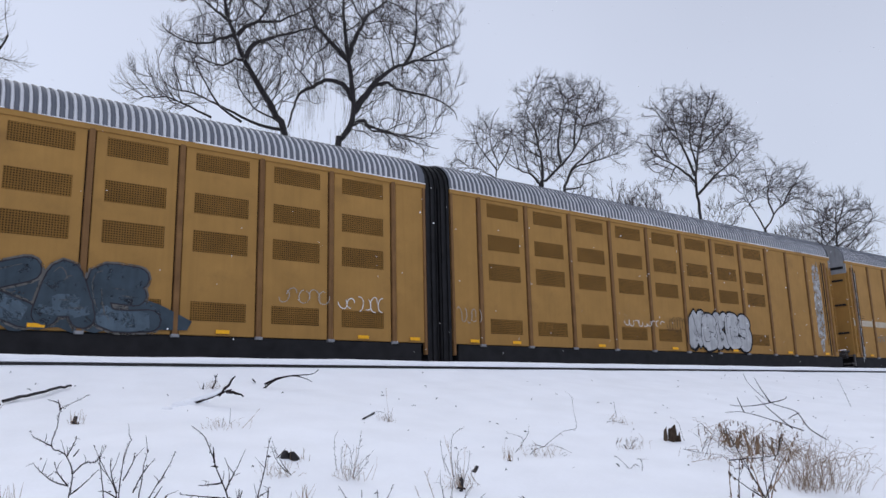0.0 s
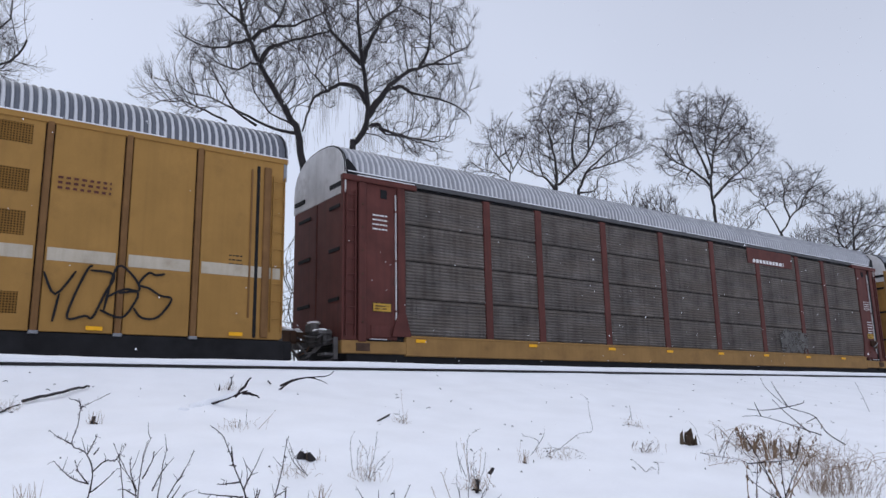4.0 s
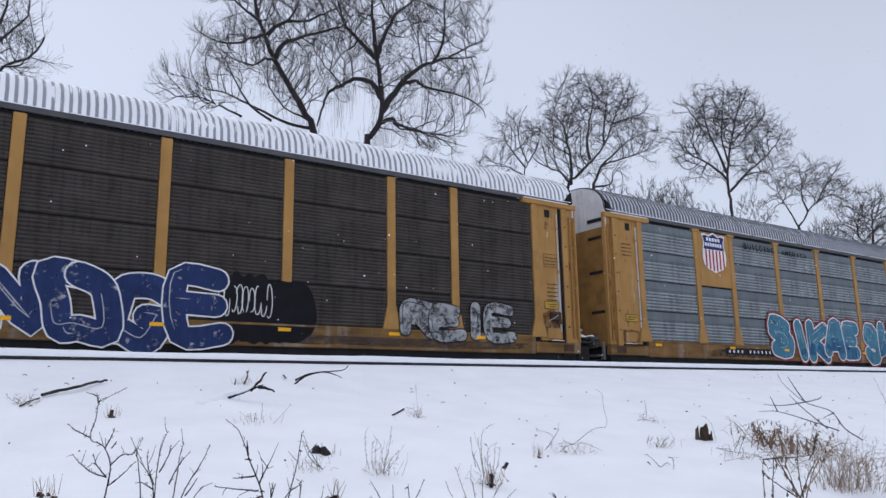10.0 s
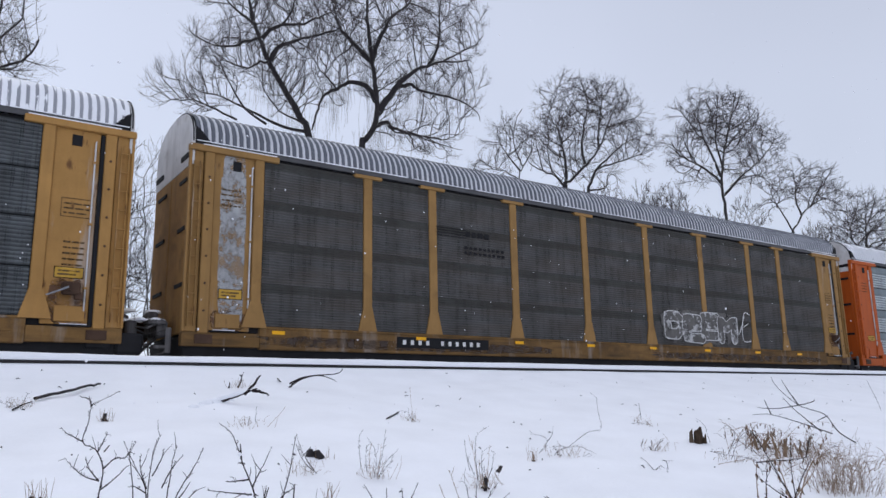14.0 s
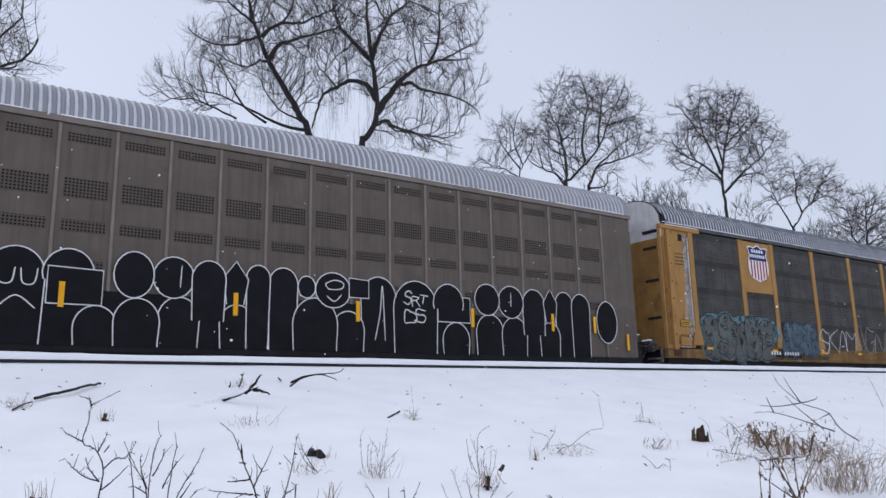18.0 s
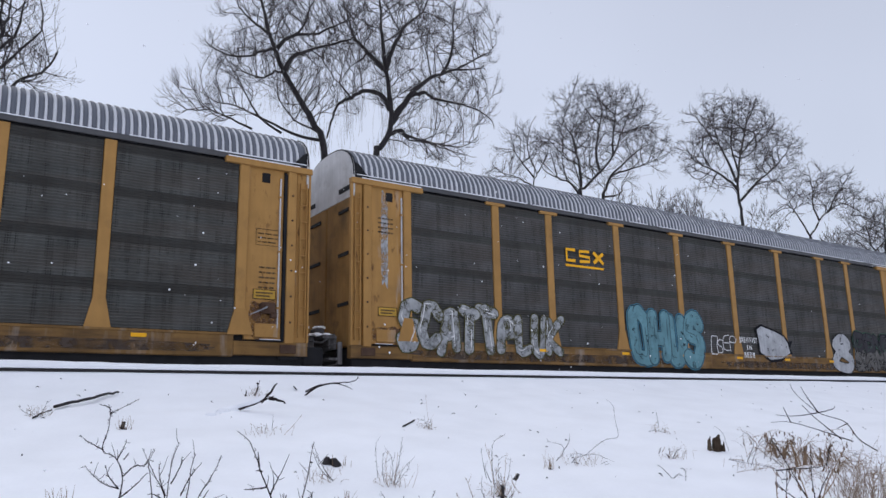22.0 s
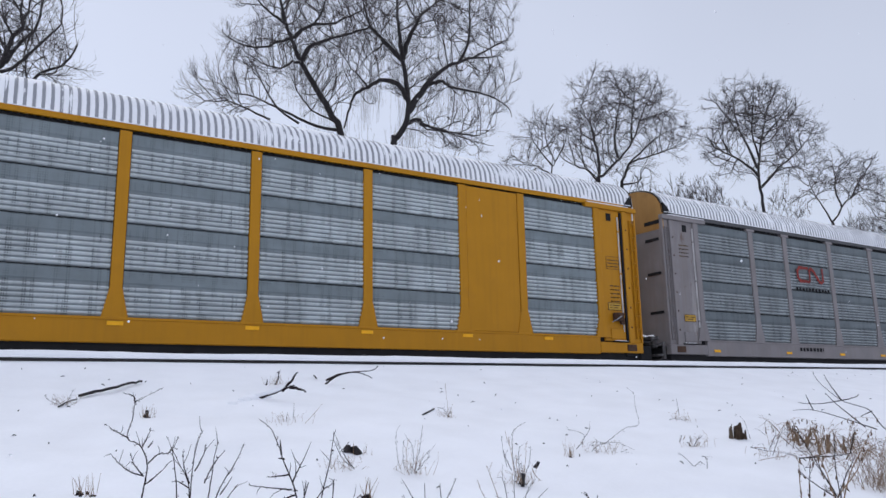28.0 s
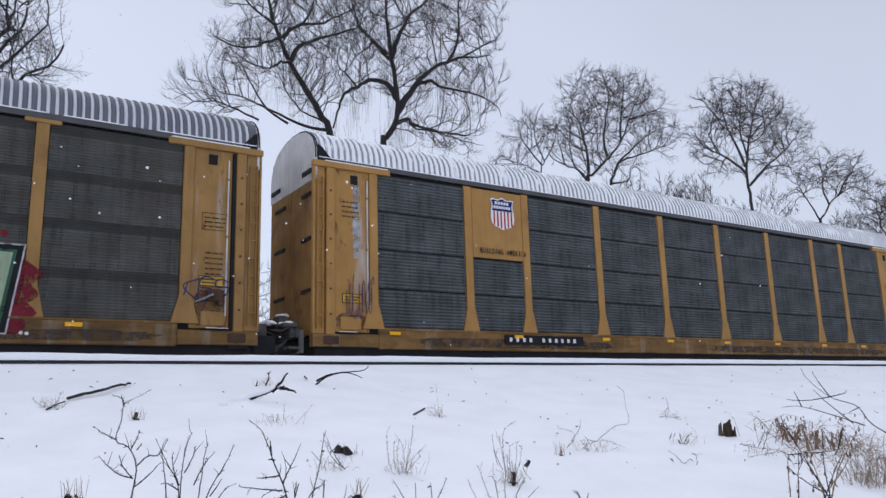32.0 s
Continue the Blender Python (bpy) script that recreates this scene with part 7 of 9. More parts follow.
# small humps of snow caught on and round the fallen branch
for hx, hy, hr in ((2.72, 8.96, 0.07), (2.84, 9.08, 0.05), (2.95, 9.20, 0.09), (3.08, 9.28, 0.10), (3.20, 9.34, 0.08), (3.30, 9.38, 0.06)):
    v = []
    for a in range(7):
        for c in range(14):
            th, ph = 1.5708 * a / 6, 6.28319 * c / 14
            q = hr * (1 + 0.25 * noise.noise((math.cos(ph) * 2 + hx * 9, math.sin(ph) * 2, th)))
            v.append((q * math.cos(ph) * math.cos(th), q * math.sin(ph) * math.cos(th), hr * 0.75 * math.sin(th)))
    f = [(a * 14 + c, a * 14 + (c + 1) % 14, (a + 1) * 14 + (c + 1) % 14, (a + 1) * 14 + c) for a in range(6) for c in range(14)]
    ob = new("snow_hump", Shape().add(v, f).mesh("snow_hump", SNOW, True))
    ob.location = base_of(hx, hy) - Vector((0, 0, 0.01))
    tagged(ob, "small rounded hump of snow on a fallen branch", "snow", "snow humps on the bank")

# crumbs of bark, twigs and leaf litter on the snow
s = Shape()
for i in range(150):
    x, y = wr.uniform(-1, 22), wr.uniform(4.5, 11.6)
    b = base_of(x, y)
    d = Vector((wr.gauss(0, 1), wr.gauss(0, 1), wr.uniform(-0.1, 0.3))).normalized() * wr.uniform(0.012, 0.06)
    s.tube([tuple(b), tuple(b + d * 0.5 + Vector((0, 0, 0.01))), tuple(b + d)], [0.004, 0.006, 0.003], 4)
ob = new("bark_litter", s.mesh("bark_litter", BARK))
tagged(ob, "bits of bark and twig scattered on snow", "litter", kind="stuff")

# brush behind the line, seen between the cars
spots = [(-9 + 1.9 * i + wr.uniform(-.6, .6), wr.uniform(23.5, 28), wr.uniform(3.5, 7.0), 41 + i) for i in range(24)]
spots += [(-14 + 1.7 * i + wr.uniform(-.6, .6), wr.uniform(28.5, 33), wr.uniform(5.5, 8.0), 81 + i) for i in range(16)]
spots += [(-0.5 + 0.75 * i + wr.uniform(-.3, .3), wr.uniform(24.8, 31.0), wr.uniform(8.5, 10.4), 111 + i) for i in range(11)]
spots += [(41.3, 32, 14.4, 149), (39.7, 32, 13.8, 150), (42.6, 33, 14.2, 155), (40.4, 34, 15.0, 156), (48.2, 31, 14.2, 151), (47.0, 33, 13.4, 157), (34.2, 32, 13.2, 152), (57, 31, 13.4, 153), (61.5, 33, 14.0, 154), (63.5, 34, 14.4, 158)]
for bx, by, hh, sd in spots:
    tall = hh > 11
    t = Tree(sd, twig=0.006 if not tall else 0.011, leaf=0.009 if not tall else 0.014, snow=not tall)
    g = bank_height(by) - 0.05
    for j in range(3):
        a = wr.uniform(-0.6, 0.6)
        t.limb([(bx + a * 0.4, by, g), (bx + a, by + wr.uniform(-.4, .4), g + hh * 0.45), (bx + a * 1.8, by + wr.uniform(-.6, .6), g + hh * 0.85)], 0.04 if not tall else 0.08, 0.015, 5, 0.15 if not tall else 0.65)
    if tall:
        t.grow([(bx, by, g + hh * 0.84, 1.4, 1.4, 2.4, 200)], kill=0.34, twigs=0.9, length=0.5, up=0.2)
    else:
        t.grow([(bx, by, g + hh * 0.6, 1.4, 1.2, hh * 0.45, 130 if hh < 8.2 else 300)], kill=0.38, twigs=0.8, length=0.55, up=0.3)
    t.build("shrub" if not tall else "young_tree", (bx, by, g), "bare thicket shrub with frosted twigs behind the track" if not tall else "slim young bare tree with upright twigs", "brush behind the line")

# falling snow: three layers of flakes that drift down past the camera
FLAKES = []
FLAKEM = mat("snowflake", (0.85, 0.86, 0.9), 0.8, var=0.02)


def flake_layer(seed, n, near, far, size, vx, vz):
    r = random.Random(seed)
    s = Shape()
    drop = abs(vz) * 32
    for i in range(n):
        d = r.uniform(near, far)
        u = r.uniform(-0.72, 0.72) * d
        p = AWAY * d + SIDE * u
        x, y = p.x - vx * 32 * r.random(), p.y
        z = r.uniform(-2.4, 0.62 * d + drop)
        q = size * r.uniform(0.6, 1.3)
        k = len(s.v)
        s.v += [(x - q, y, z), (x + q, y, z), (x, y - q, z), (x, y + q, z), (x, y, z - q), (x, y, z + q)]
        s.f += [(k, k + 2, k + 5), (k + 2, k + 1, k + 5), (k + 1, k + 3, k + 5), (k + 3, k, k + 5), (k + 2, k, k + 4), (k + 1, k + 2, k + 4), (k + 3, k + 1, k + 4), (k, k + 3, k + 4)]
    ob = new("falling_snow", s.mesh("falling_snow", FLAKEM, True))
    tagged(ob, "scattered white snowflakes drifting down", "snowflakes", kind="stuff")
    FLAKES.append((ob, vx, vz))


flake_layer(61, 800, 2.5, 6.0, 0.0048, -0.35, -1.2)
flake_layer(62, 1500, 5.0, 11.0, 0.0080, -0.55, -1.35)
flake_layer(63, 2200, 8.0, 15.5, 0.0115, -0.75, -1.5)

# ---------------------------------------------------------------- paintwork and marks on the cars


def spray(name, a, b=None, var=0.32, worn=0.45):
    """Sprayed paint with uneven cover."""
    return mat("spray_" + name, a, 0.6, var=var, scale=2.2, dirt=b or tuple(c * 0.45 for c in a), dirt_amount=0.65, streak=0.5, worn=worn)


G_STEEL = spray("steel_blue", (0.085, 0.12, 0.155), worn=0.9)
G_SLATEBLUE = spray("slate_blue", (0.045, 0.065, 0.085))
G_NAVY = spray("navy", (0.020, 0.036, 0.115))
G_DARK = spray("charcoal", (0.03, 0.028, 0.035))
G_SILVER = spray("silver", (0.42, 0.43, 0.45))
G_PALE = spray("chalk", (0.36, 0.33, 0.29))
G_PURPLE = spray("purple", (0.048, 0.026, 0.040), (0.09, 0.06, 0.075), worn=0.8)
G_PLUM = spray("plum", (0.085, 0.05, 0.09))
G_PINK = spray("pink", (0.25, 0.16, 0.18))
G_ROSE = spray("rose", (0.33, 0.085, 0.125), (0.20, 0.045, 0.07))
G_CRIMSON = spray("crimson", (0.15, 0.014, 0.025), worn=0.8)
G_GREY = spray("grey", (0.12, 0.115, 0.11), worn=1.0)
G_WHITE = spray("off_white", (0.44, 0.46, 0.47), (0.24, 0.30, 0.33))
G_MAUVE = spray("mauve", (0.13, 0.09, 0.10))
G_GREEN = spray("green", (0.03, 0.095, 0.06))
G_DKGREEN = spray("dark_green", (0.015, 0.06, 0.04))
G_LIME = spray("lime", (0.21, 0.25, 0.08), (0.10, 0.14, 0.05))
G_MINT = spray("mint", (0.29, 0.36, 0.25), (0.12, 0.2, 0.11))
G_YELLOW = spray("lemon", (0.34, 0.33, 0.07))
G_CLAY = spray("clay", (0.17, 0.10, 0.07), worn=0.9)
G_BRICK = spray("brick", (0.15, 0.035, 0.025))
G_CREAM = spray("cream", (0.42, 0.30, 0.20))
G_OLIVE = spray("olive", (0.07, 0.065, 0.02))
G_MAROON = spray("maroon", (0.10, 0.018, 0.02), var=0.12)
G_FADED = spray("faded_red", (0.31, 0.105, 0.12), var=0.1)
G_TEAL = spray("teal", (0.06, 0.19, 0.27), (0.02, 0.08, 0.17))
G_OCEAN = spray("ocean", (0.018, 0.085, 0.19), (0.07, 0.25, 0.34))
G_TEALP = spray("pale_teal", (0.13, 0.27, 0.31))
G_DKTEAL = spray("dark_teal", (0.035, 0.07, 0.085))
G_RED = spray("red", (0.23, 0.04, 0.035))
G_PINKCLOUD = spray("magenta", (0.31, 0.045, 0.10))
G_PINKPALE = spray("pale_pink", (0.42, 0.29, 0.335), (0.34, 0.25, 0.285), 0.1, worn=0.0)
G_WASH = spray("wash", (0.13, 0.115, 0.09), worn=1.25)
G_WASHBLUE = spray("wash_blue", (0.075, 0.095, 0.115), worn=1.25)
G_WASHTEAL = spray("wash_teal", (0.13, 0.23, 0.26), worn=1.1)
G_ASH = spray("ash", (0.115, 0.122, 0.118), worn=0.8)
G_WASHCLAY = spray("wash_clay", (0.17, 0.11, 0.08), worn=1.25)
G_WASHWHITE = spray("wash_white", (0.36, 0.37, 0.38), worn=1.25)
BLUE = mat("shield_blue", (0.012, 0.022, 0.13), 0.5, var=0.1)
SHIELDRED = mat("shield_red", (0.36, 0.02, 0.03), 0.5, var=0.1)


def flat(name, layers, k, label="", kind="", under=None):
    """One painted figure: layers of (outlines, depth, material); an outline is a list of (x, z), or a dict that draws a brush line."""
    me = bpy.data.meshes.new(name)
    s = Shape()
    idx, mats = [], []
    for outlines, y, m in layers:
        if m not in mats:
            mats.append(m)
        for o in outlines:
            n0 = len(s.v)
            if isinstance(o, dict):
                pts, w = o["line"], o["w"]
                n = len(pts)
                for i in range(n):
                    (xa, za), (xb, zb) = pts[max(i - 1, 0)], pts[min(i + 1, n - 1)]
                    d = math.hypot(xb - xa, zb - za) or 1e-6
                    q = w / 2 * (o["ws"][i] if "ws" in o else o.get("cap", 0.7) if i in (0, n - 1) else 1)
                    nx, nz = -(zb - za) / d * q, (xb - xa) / d * q
                    yy = y - 0.00004 * i
                    s.v += [(pts[i][0] + nx, yy, pts[i][1] + nz), (pts[i][0] - nx, yy, pts[i][1] - nz)]
                for i in range(n - 1):
                    s.f.append((n0 + 2 * i, n0 + 2 * i + 1, n0 + 2 * i + 3, n0 + 2 * i + 2))
                    idx.append(mats.index(m))
                continue
            n = len(o)
            cx, cz = sum(p[0] for p in o) / n, sum(p[1] for p in o) / n
            s.v += [(x, y, z) for x, z in o] + [(cx, y, cz)]
            for i in range(n):
                s.f.append((n0 + i, n0 + (i + 1) % n, n0 + n))
                idx.append(mats.index(m))
    me.from_pydata(s.v, [], s.f)
    for m in mats:
        me.materials.append(m)
    me.polygons.foreach_set("material_index", idx)
    ob = part(name, me, under or car[k], (0, 0, 0 if under else -TRACK_Z), label)
    if kind:
        ob["kind"] = kind
    return ob


def stroke(pts, w, cap=0.7):
    return [{"line": pts, "w": w, "cap": cap}]


def glyph(cx, cz, w, h, r, grow=0.0, tilt=0.0, power=3.2, wob=0.10, seed=0.0):
    o = []
    for i in range(26):
        a = 6.28319 * i / 26
        c, s_ = math.cos(a), math.sin(a)
        q = 1 / (abs(c) ** power + abs(s_) ** power) ** (1 / power)
        q *= 1 + wob * noise.noise((c * 1.7 + seed, s_ * 1.7, seed * 3.1)) * 2
        x, z = c * q * w / 2, s_ * q * h / 2
        n = math.hypot(x, z) or 1
        x, z = x + grow * x / n, z + grow * z / n
        o.append((cx + x + z * tilt, cz + z))
    return o


def cloud_outline(x0, x1, z0, z1, r, wob=0.16):
    """One lumpy outline round a piece."""
    o = []
    sd = r.uniform(0, 50)
    n = 90
    for i in range(n):
        a = 6.28319 * i / n
        c, s_ = math.cos(a), math.sin(a)
        q = 1 / (abs(c) ** 5 + abs(s_) ** 5) ** 0.2
        x, z = c * q, s_ * q
        b = 1 + wob * abs(noise.noise((x * (x1 - x0) * 1.6, z * 2.2, sd))) * 2 + 0.03 * noise.noise((x * 9, z * 9, sd))
        o.append(((x0 + x1) / 2 + x * (x1 - x0) / 2 * (1 + (b - 1) * 0.25), (z0 + z1) / 2 + z * (z1 - z0) / 2 * b))
    return o


SPRAYBLACK = mat("spray_black", (0.013, 0.013, 0.016), 0.8, var=0.3, scale=2, spec=0.1)

# letter skeletons on a ten by ten grid: strokes apart by /, points as two digits across and up
BONES = {"A": "00 39 69 90/23 73", "B": "00 09 69 86 45 15/45 95 82 60 00", "C": "87 69 29 06 03 20 60 82", "D": "00 09 59 86 83 50 00", "E": "90 00 09 89/05 75", "F": "00 09 89/05 75",
         "G": "88 59 19 06 02 20 60 83 84 54", "H": "00 09/90 99/04 94", "I": "50 59", "K": "00 09/99 05 90", "L": "09 00 80", "M": "00 09 45 99 90", "N": "00 09 90 99",
         "O": "49 09 04 10 50 90 95 88 49", "P": "00 09 79 97 75 05", "R": "00 09 79 97 75 05/45 90", "S": "88 59 19 06 35 75 93 70 30 01", "T": "09 99/59 50", "U": "09 03 20 60 83 89",
         "V": "09 40 99", "W": "09 20 46 70 99", "X": "00 99/09 90", "Y": "09 55 99/55 50", "Z": "09 99 00 90", "8": "45 17 39 69 87 45 02 20 70 92 45"}


def rounded(pts, w):
    """A brush line with round ends."""
    def tip(p, q):
        d = math.hypot(p[0] - q[0], p[1] - q[1]) or 1e-6
        return [(p[0] + (p[0] - q[0]) / d * w / 2 * k, p[1] + (p[1] - q[1]) / d * w / 2 * k) for k in (1.0, 0.85, 0.5)]
    n = len(pts)
    return {"line": tip(pts[0], pts[1]) + list(pts) + tip(pts[-1], pts[-2])[::-1], "w": w, "ws": [0.12, 0.55, 0.87] + [1.0] * n + [0.87, 0.55, 0.12]}


def bones(ch, cx, cz, w, h, lean, r, soft, wob):
    """The strokes of one letter, fitted round a centre."""
    out = []
    for st in BONES[ch].split("/"):
        P = [Vector((cx + (int(p[0]) / 9 - 0.5 + r.gauss(0, wob)) * w, 0, cz + (int(p[1]) / 9 - 0.5 + r.gauss(0, wob)) * h)) for p in st.split()]
        P = [p + Vector(((p.z - cz) * lean, 0, 0)) for p in P]
        if soft and len(P) > 2:
            P = smooth_line(P, 4)
        else:
            P = [p + (q - p) * (i / 5) for p, q in zip(P, P[1:]) for i in range(5)] + [P[-1]]
        out.append([(p.x, p.z) for p in P])
    return out


def piece(k, x0, x1, z0, z1, text, fill, line, seed, outer=None, low=None, top=None, hi=None, fat=0.40, rim=0.028, halo=0.09, soft=1, wob=0.03, lean=0.12, drop=0.06):
    """A painted word of fat, crowded, outlined letters; low and top tint the feet and heads, hi draws thin light lines."""
    r = random.Random(seed)
    n = len(text)
    w = (x1 - x0) / n
    h = z1 - z0
    far = []
    for i, ch in enumerate(text):
        b = fat * min(w, h * 0.62) * r.uniform(0.92, 1.1)
        hh = h * r.uniform(0.88, 1.0)
        cx, cz = x0 + w * (i + 0.5), (z0 + z1) / 2 + r.uniform(-drop, drop) * h
        st = bones(ch, cx, cz, max(w * 1.22 - b, 0.1), hh - b, r.uniform(-lean, lean), r, soft, wob)
        d = -0.0300 - 0.0046 * (i % 2)
        far += [rounded(p, b + 2 * rim + 2 * halo) for p in st]
        ob = flat("graffiti_shape", [([rounded(p, b + 2 * rim) for p in st], d, line)], k)
        flat("graffiti_fill", [([rounded(p, b) for p in st], d - 0.0012, fill)], k, under=ob)
        tints = []
        for m, test in ((low, lambda z: z < cz - 0.05 * h), (top, lambda z: z > cz + 0.22 * h)):
            if m:
                bits = []
                for p in st:
                    run = []
                    for q in p + [(0, 1e9 if m is low else -1e9)]:
                        if test(q[1]):
                            run.append(q)
                        else:
                            if len(run) > 1:
                                bits.append({"line": run, "w": b * 0.94, "cap": 0.75})
                            run = []
                if bits:
                    tints.append((bits, d - 0.0024, m))
        if tints:
            flat("graffiti_shade", tints, k, kind="stuff", under=ob)
        if hi:
            bits = []
            for p in st:
                m = len(p)
                a = r.randint(0, max(0, m // 2))
                cut = p[a:a + max(3, m // 2)]
                bits += stroke([(x - b * 0.22, z + b * 0.2) for x, z in cut], 0.022, 0.4)
                if r.random() < 0.6:
                    bits += stroke([(x + b * 0.2, z - b * 0.14) for x, z in p[m // 3:m // 3 + 4]], 0.028, 0.3)
            flat("graffiti_line", [(bits, d - 0.0034, hi)], k, under=ob)
    if outer:
        flat("graffiti_backing", [(far, -0.0272, outer)], k, kind="stuff")


def tagline(k, x0, x1, z0, z1, text, ink, seed, wide=0.03):
    """A quick word drawn with a thin line."""
    r = random.Random(seed)
    w = (x1 - x0) / len(text)
    for i, ch in enumerate(text):
        if ch == " ":
            continue
        st = bones(ch, x0 + w * (i + 0.5), (z0 + z1) / 2 + r.gauss(0, 0.05), w * 0.95, (z1 - z0) * r.uniform(0.7, 1.0), r.uniform(0.0, 0.3), r, 1, 0.07)
        flat("tag_line", [([q for p in st for q in stroke(p, wide)], -0.0335 - 0.0008 * (i % 3), ink)], k)


def haze(k, x0, x1, z0, z1, ink, seed, d=-0.0258):
    """A worn patch of old overspray."""
    r = random.Random(seed)
    flat("overspray", [([cloud_outline(x0, x1, z0 + 0.05, z1 - 0.05, r, 0.3)], d, ink)], k)


def bubble_wall(k):
    """A long black piece of arches, discs and boxes, drawn round with thin white lines."""
    def arch(a, b, lo, hi, n=16):
        half, c = (b - a) / 2, (a + b) / 2
        rise = min(half * 1.1, (hi - lo) * 0.8)
        return [(a + 0.03, lo)] + [(c - half * math.cos(math.pi * q / n), hi - rise + rise * math.sin(math.pi * q / n)) for q in range(n + 1)] + [(b - 0.03, lo)]

    def disc(a, b, lo, hi, n=22):
        return [((a + b) / 2 + (b - a) / 2 * math.cos(6.28319 * q / n), (lo + hi) / 2 + (hi - lo) / 2 * math.sin(6.28319 * q / n)) for q in range(n + 1)]

    def leaf(a, b, lo, hi):
        c = (a + b) / 2
        return [(a + 0.1, lo), (a, lo + (hi - lo) * 0.6), (c, hi), (b, lo + (hi - lo) * 0.6), (b - 0.1, lo)]

    def slab(a, b, lo, hi):
        return [(a, lo), (a, hi), (b, hi - 0.03), (b, lo), (a, lo)]

    lo = 0.60
    back = [slab(1.45, 6.5, lo, 1.9), slab(6.5, 14.9, lo, 1.75), slab(14.9, 20.95, lo, 1.8), slab(21.1, 25.6, lo, 1.7)]
    flat("graffiti_backing", [(back, -0.0275, SPRAYBLACK)], k, kind="stuff")
    forms = [(disc, 1.30, 2.16, 1.62, 2.62), (arch, 1.42, 2.62, lo, 1.74), (arch, 2.10, 2.95, 1.55, 2.60), (arch, 2.55, 3.38, lo, 1.80), (arch, 2.90, 3.75, 1.3, 2.56), (arch, 3.42, 4.28, lo, 2.58),
             (leaf, 4.25, 4.95, 1.55, 2.64), (arch, 4.50, 5.30, lo, 1.62), (arch, 4.92, 5.70, 1.0, 2.58), (arch, 5.66, 6.42, lo, 2.57), (disc, 6.60, 7.08, 1.98, 2.44), (arch, 6.10, 7.40, lo, 1.90),
             (arch, 7.02, 7.98, 1.5, 2.50), (arch, 7.30, 8.30, lo, 1.55), (arch, 7.95, 9.32, lo, 2.52), (arch, 9.28, 10.34, lo, 2.53), (arch, 10.28, 11.25, 1.9, 2.56), (slab, 10.38, 11.42, 1.42, 2.18), (arch, 10.9, 11.75, lo, 1.42),
             (disc, 11.62, 12.44, 1.62, 2.62), (arch, 11.66, 12.60, lo, 1.62), (disc, 12.42, 13.30, 1.66, 2.58), (arch, 12.55, 13.45, lo, 1.70), (arch, 13.25, 14.02, 1.2, 2.56), (leaf, 13.95, 14.55, 1.6, 2.60), (arch, 13.9, 14.7, lo, 1.6),
             (arch, 14.50, 15.08, lo, 2.56), (arch, 15.05, 15.78, lo, 2.55), (disc, 15.78, 16.24, 1.86, 2.40), (arch, 15.66, 16.85, lo, 1.88), (disc, 16.24, 17.20, 1.66, 2.54), (arch, 16.7, 17.6, lo, 1.6),
             (slab, 17.16, 17.72, 1.95, 2.44), (arch, 17.50, 18.54, lo, 2.53), (arch, 18.46, 19.84, lo, 2.51), (arch, 19.70, 20.70, 1.8, 2.50), (slab, 19.85, 20.93, 1.46, 2.18), (arch, 20.0, 20.9, lo, 1.46),
             (disc, 21.10, 21.98, 1.70, 2.60), (arch, 21.14, 22.12, lo, 1.74), (disc, 21.94, 22.88, 1.66, 2.60), (arch, 22.05, 23.0, lo, 1.70), (arch, 22.85, 23.72, 1.2, 2.56), (leaf, 23.66, 24.22, 1.6, 2.60), (arch, 23.5, 24.3, lo, 1.6),
             (arch, 24.15, 24.88, lo, 2.56), (arch, 24.82, 25.60, lo, 2.54), (disc, 25.88, 26.80, 1.05, 2.38)]
    for i, (form, a, b, z0, z1) in enumerate(forms):
        path = form(a, b, z0, z1)
        d = -0.0290 - 0.0022 * (i % 3) - (0.0070 if z0 > lo + 0.05 else 0.0)
        ob = flat("graffiti_shape", [([path], d, SPRAYBLACK)], k)
        flat("graffiti_line", [(stroke(path, 0.026, 1.0), d - 0.0010, WHITEP)], k, under=ob)
    fine = []
    for pts in (((3.05, 1.75), (3.1, 2.45)), ((8.6, 0.8), (8.72, 1.6), (8.8, 2.25), (8.9, 1.6), (8.95, 0.8)), ((9.5, 2.1), (9.55, 1.8), (9.75, 1.8), (9.8, 2.1)), ((9.9, 2.1), (9.95, 1.8), (10.15, 1.8), (10.2, 2.1)),
                ((9.55, 1.3), (9.85, 1.55), (10.2, 1.3)), ((17.9, 0.9), (18.05, 1.6), (18.12, 2.3), (18.2, 0.9)), ((22.4, 2.0), (22.42, 2.4)), ((4.9, 1.5), (5.0, 2.2)), ((13.0, 1.9), (13.02, 2.4)), ((7.5, 2.2), (7.7, 2.32), (7.9, 2.2), (7.6, 2.15)),
                ((16.5, 2.25), (16.75, 2.35), (16.98, 2.3), (16.95, 2.15), (16.6, 2.12), (16.5, 2.25)), ((16.55, 1.95), (16.75, 1.82), (16.95, 2.0))):
        fine += stroke([(p.x, p.z) for p in smooth_line([Vector((x, 0, z)) for x, z in pts], 4)], 0.026)
    flat("tag_line", [(fine, -0.0445, WHITEP)], k, kind="stuff")
    tagline(k, 18.78, 19.52, 1.86, 2.22, "SRT", WHITEP, 3, 0.03)
    tagline(k, 18.80, 19.46, 1.36, 1.72, "OS", WHITEP, 4, 0.03)


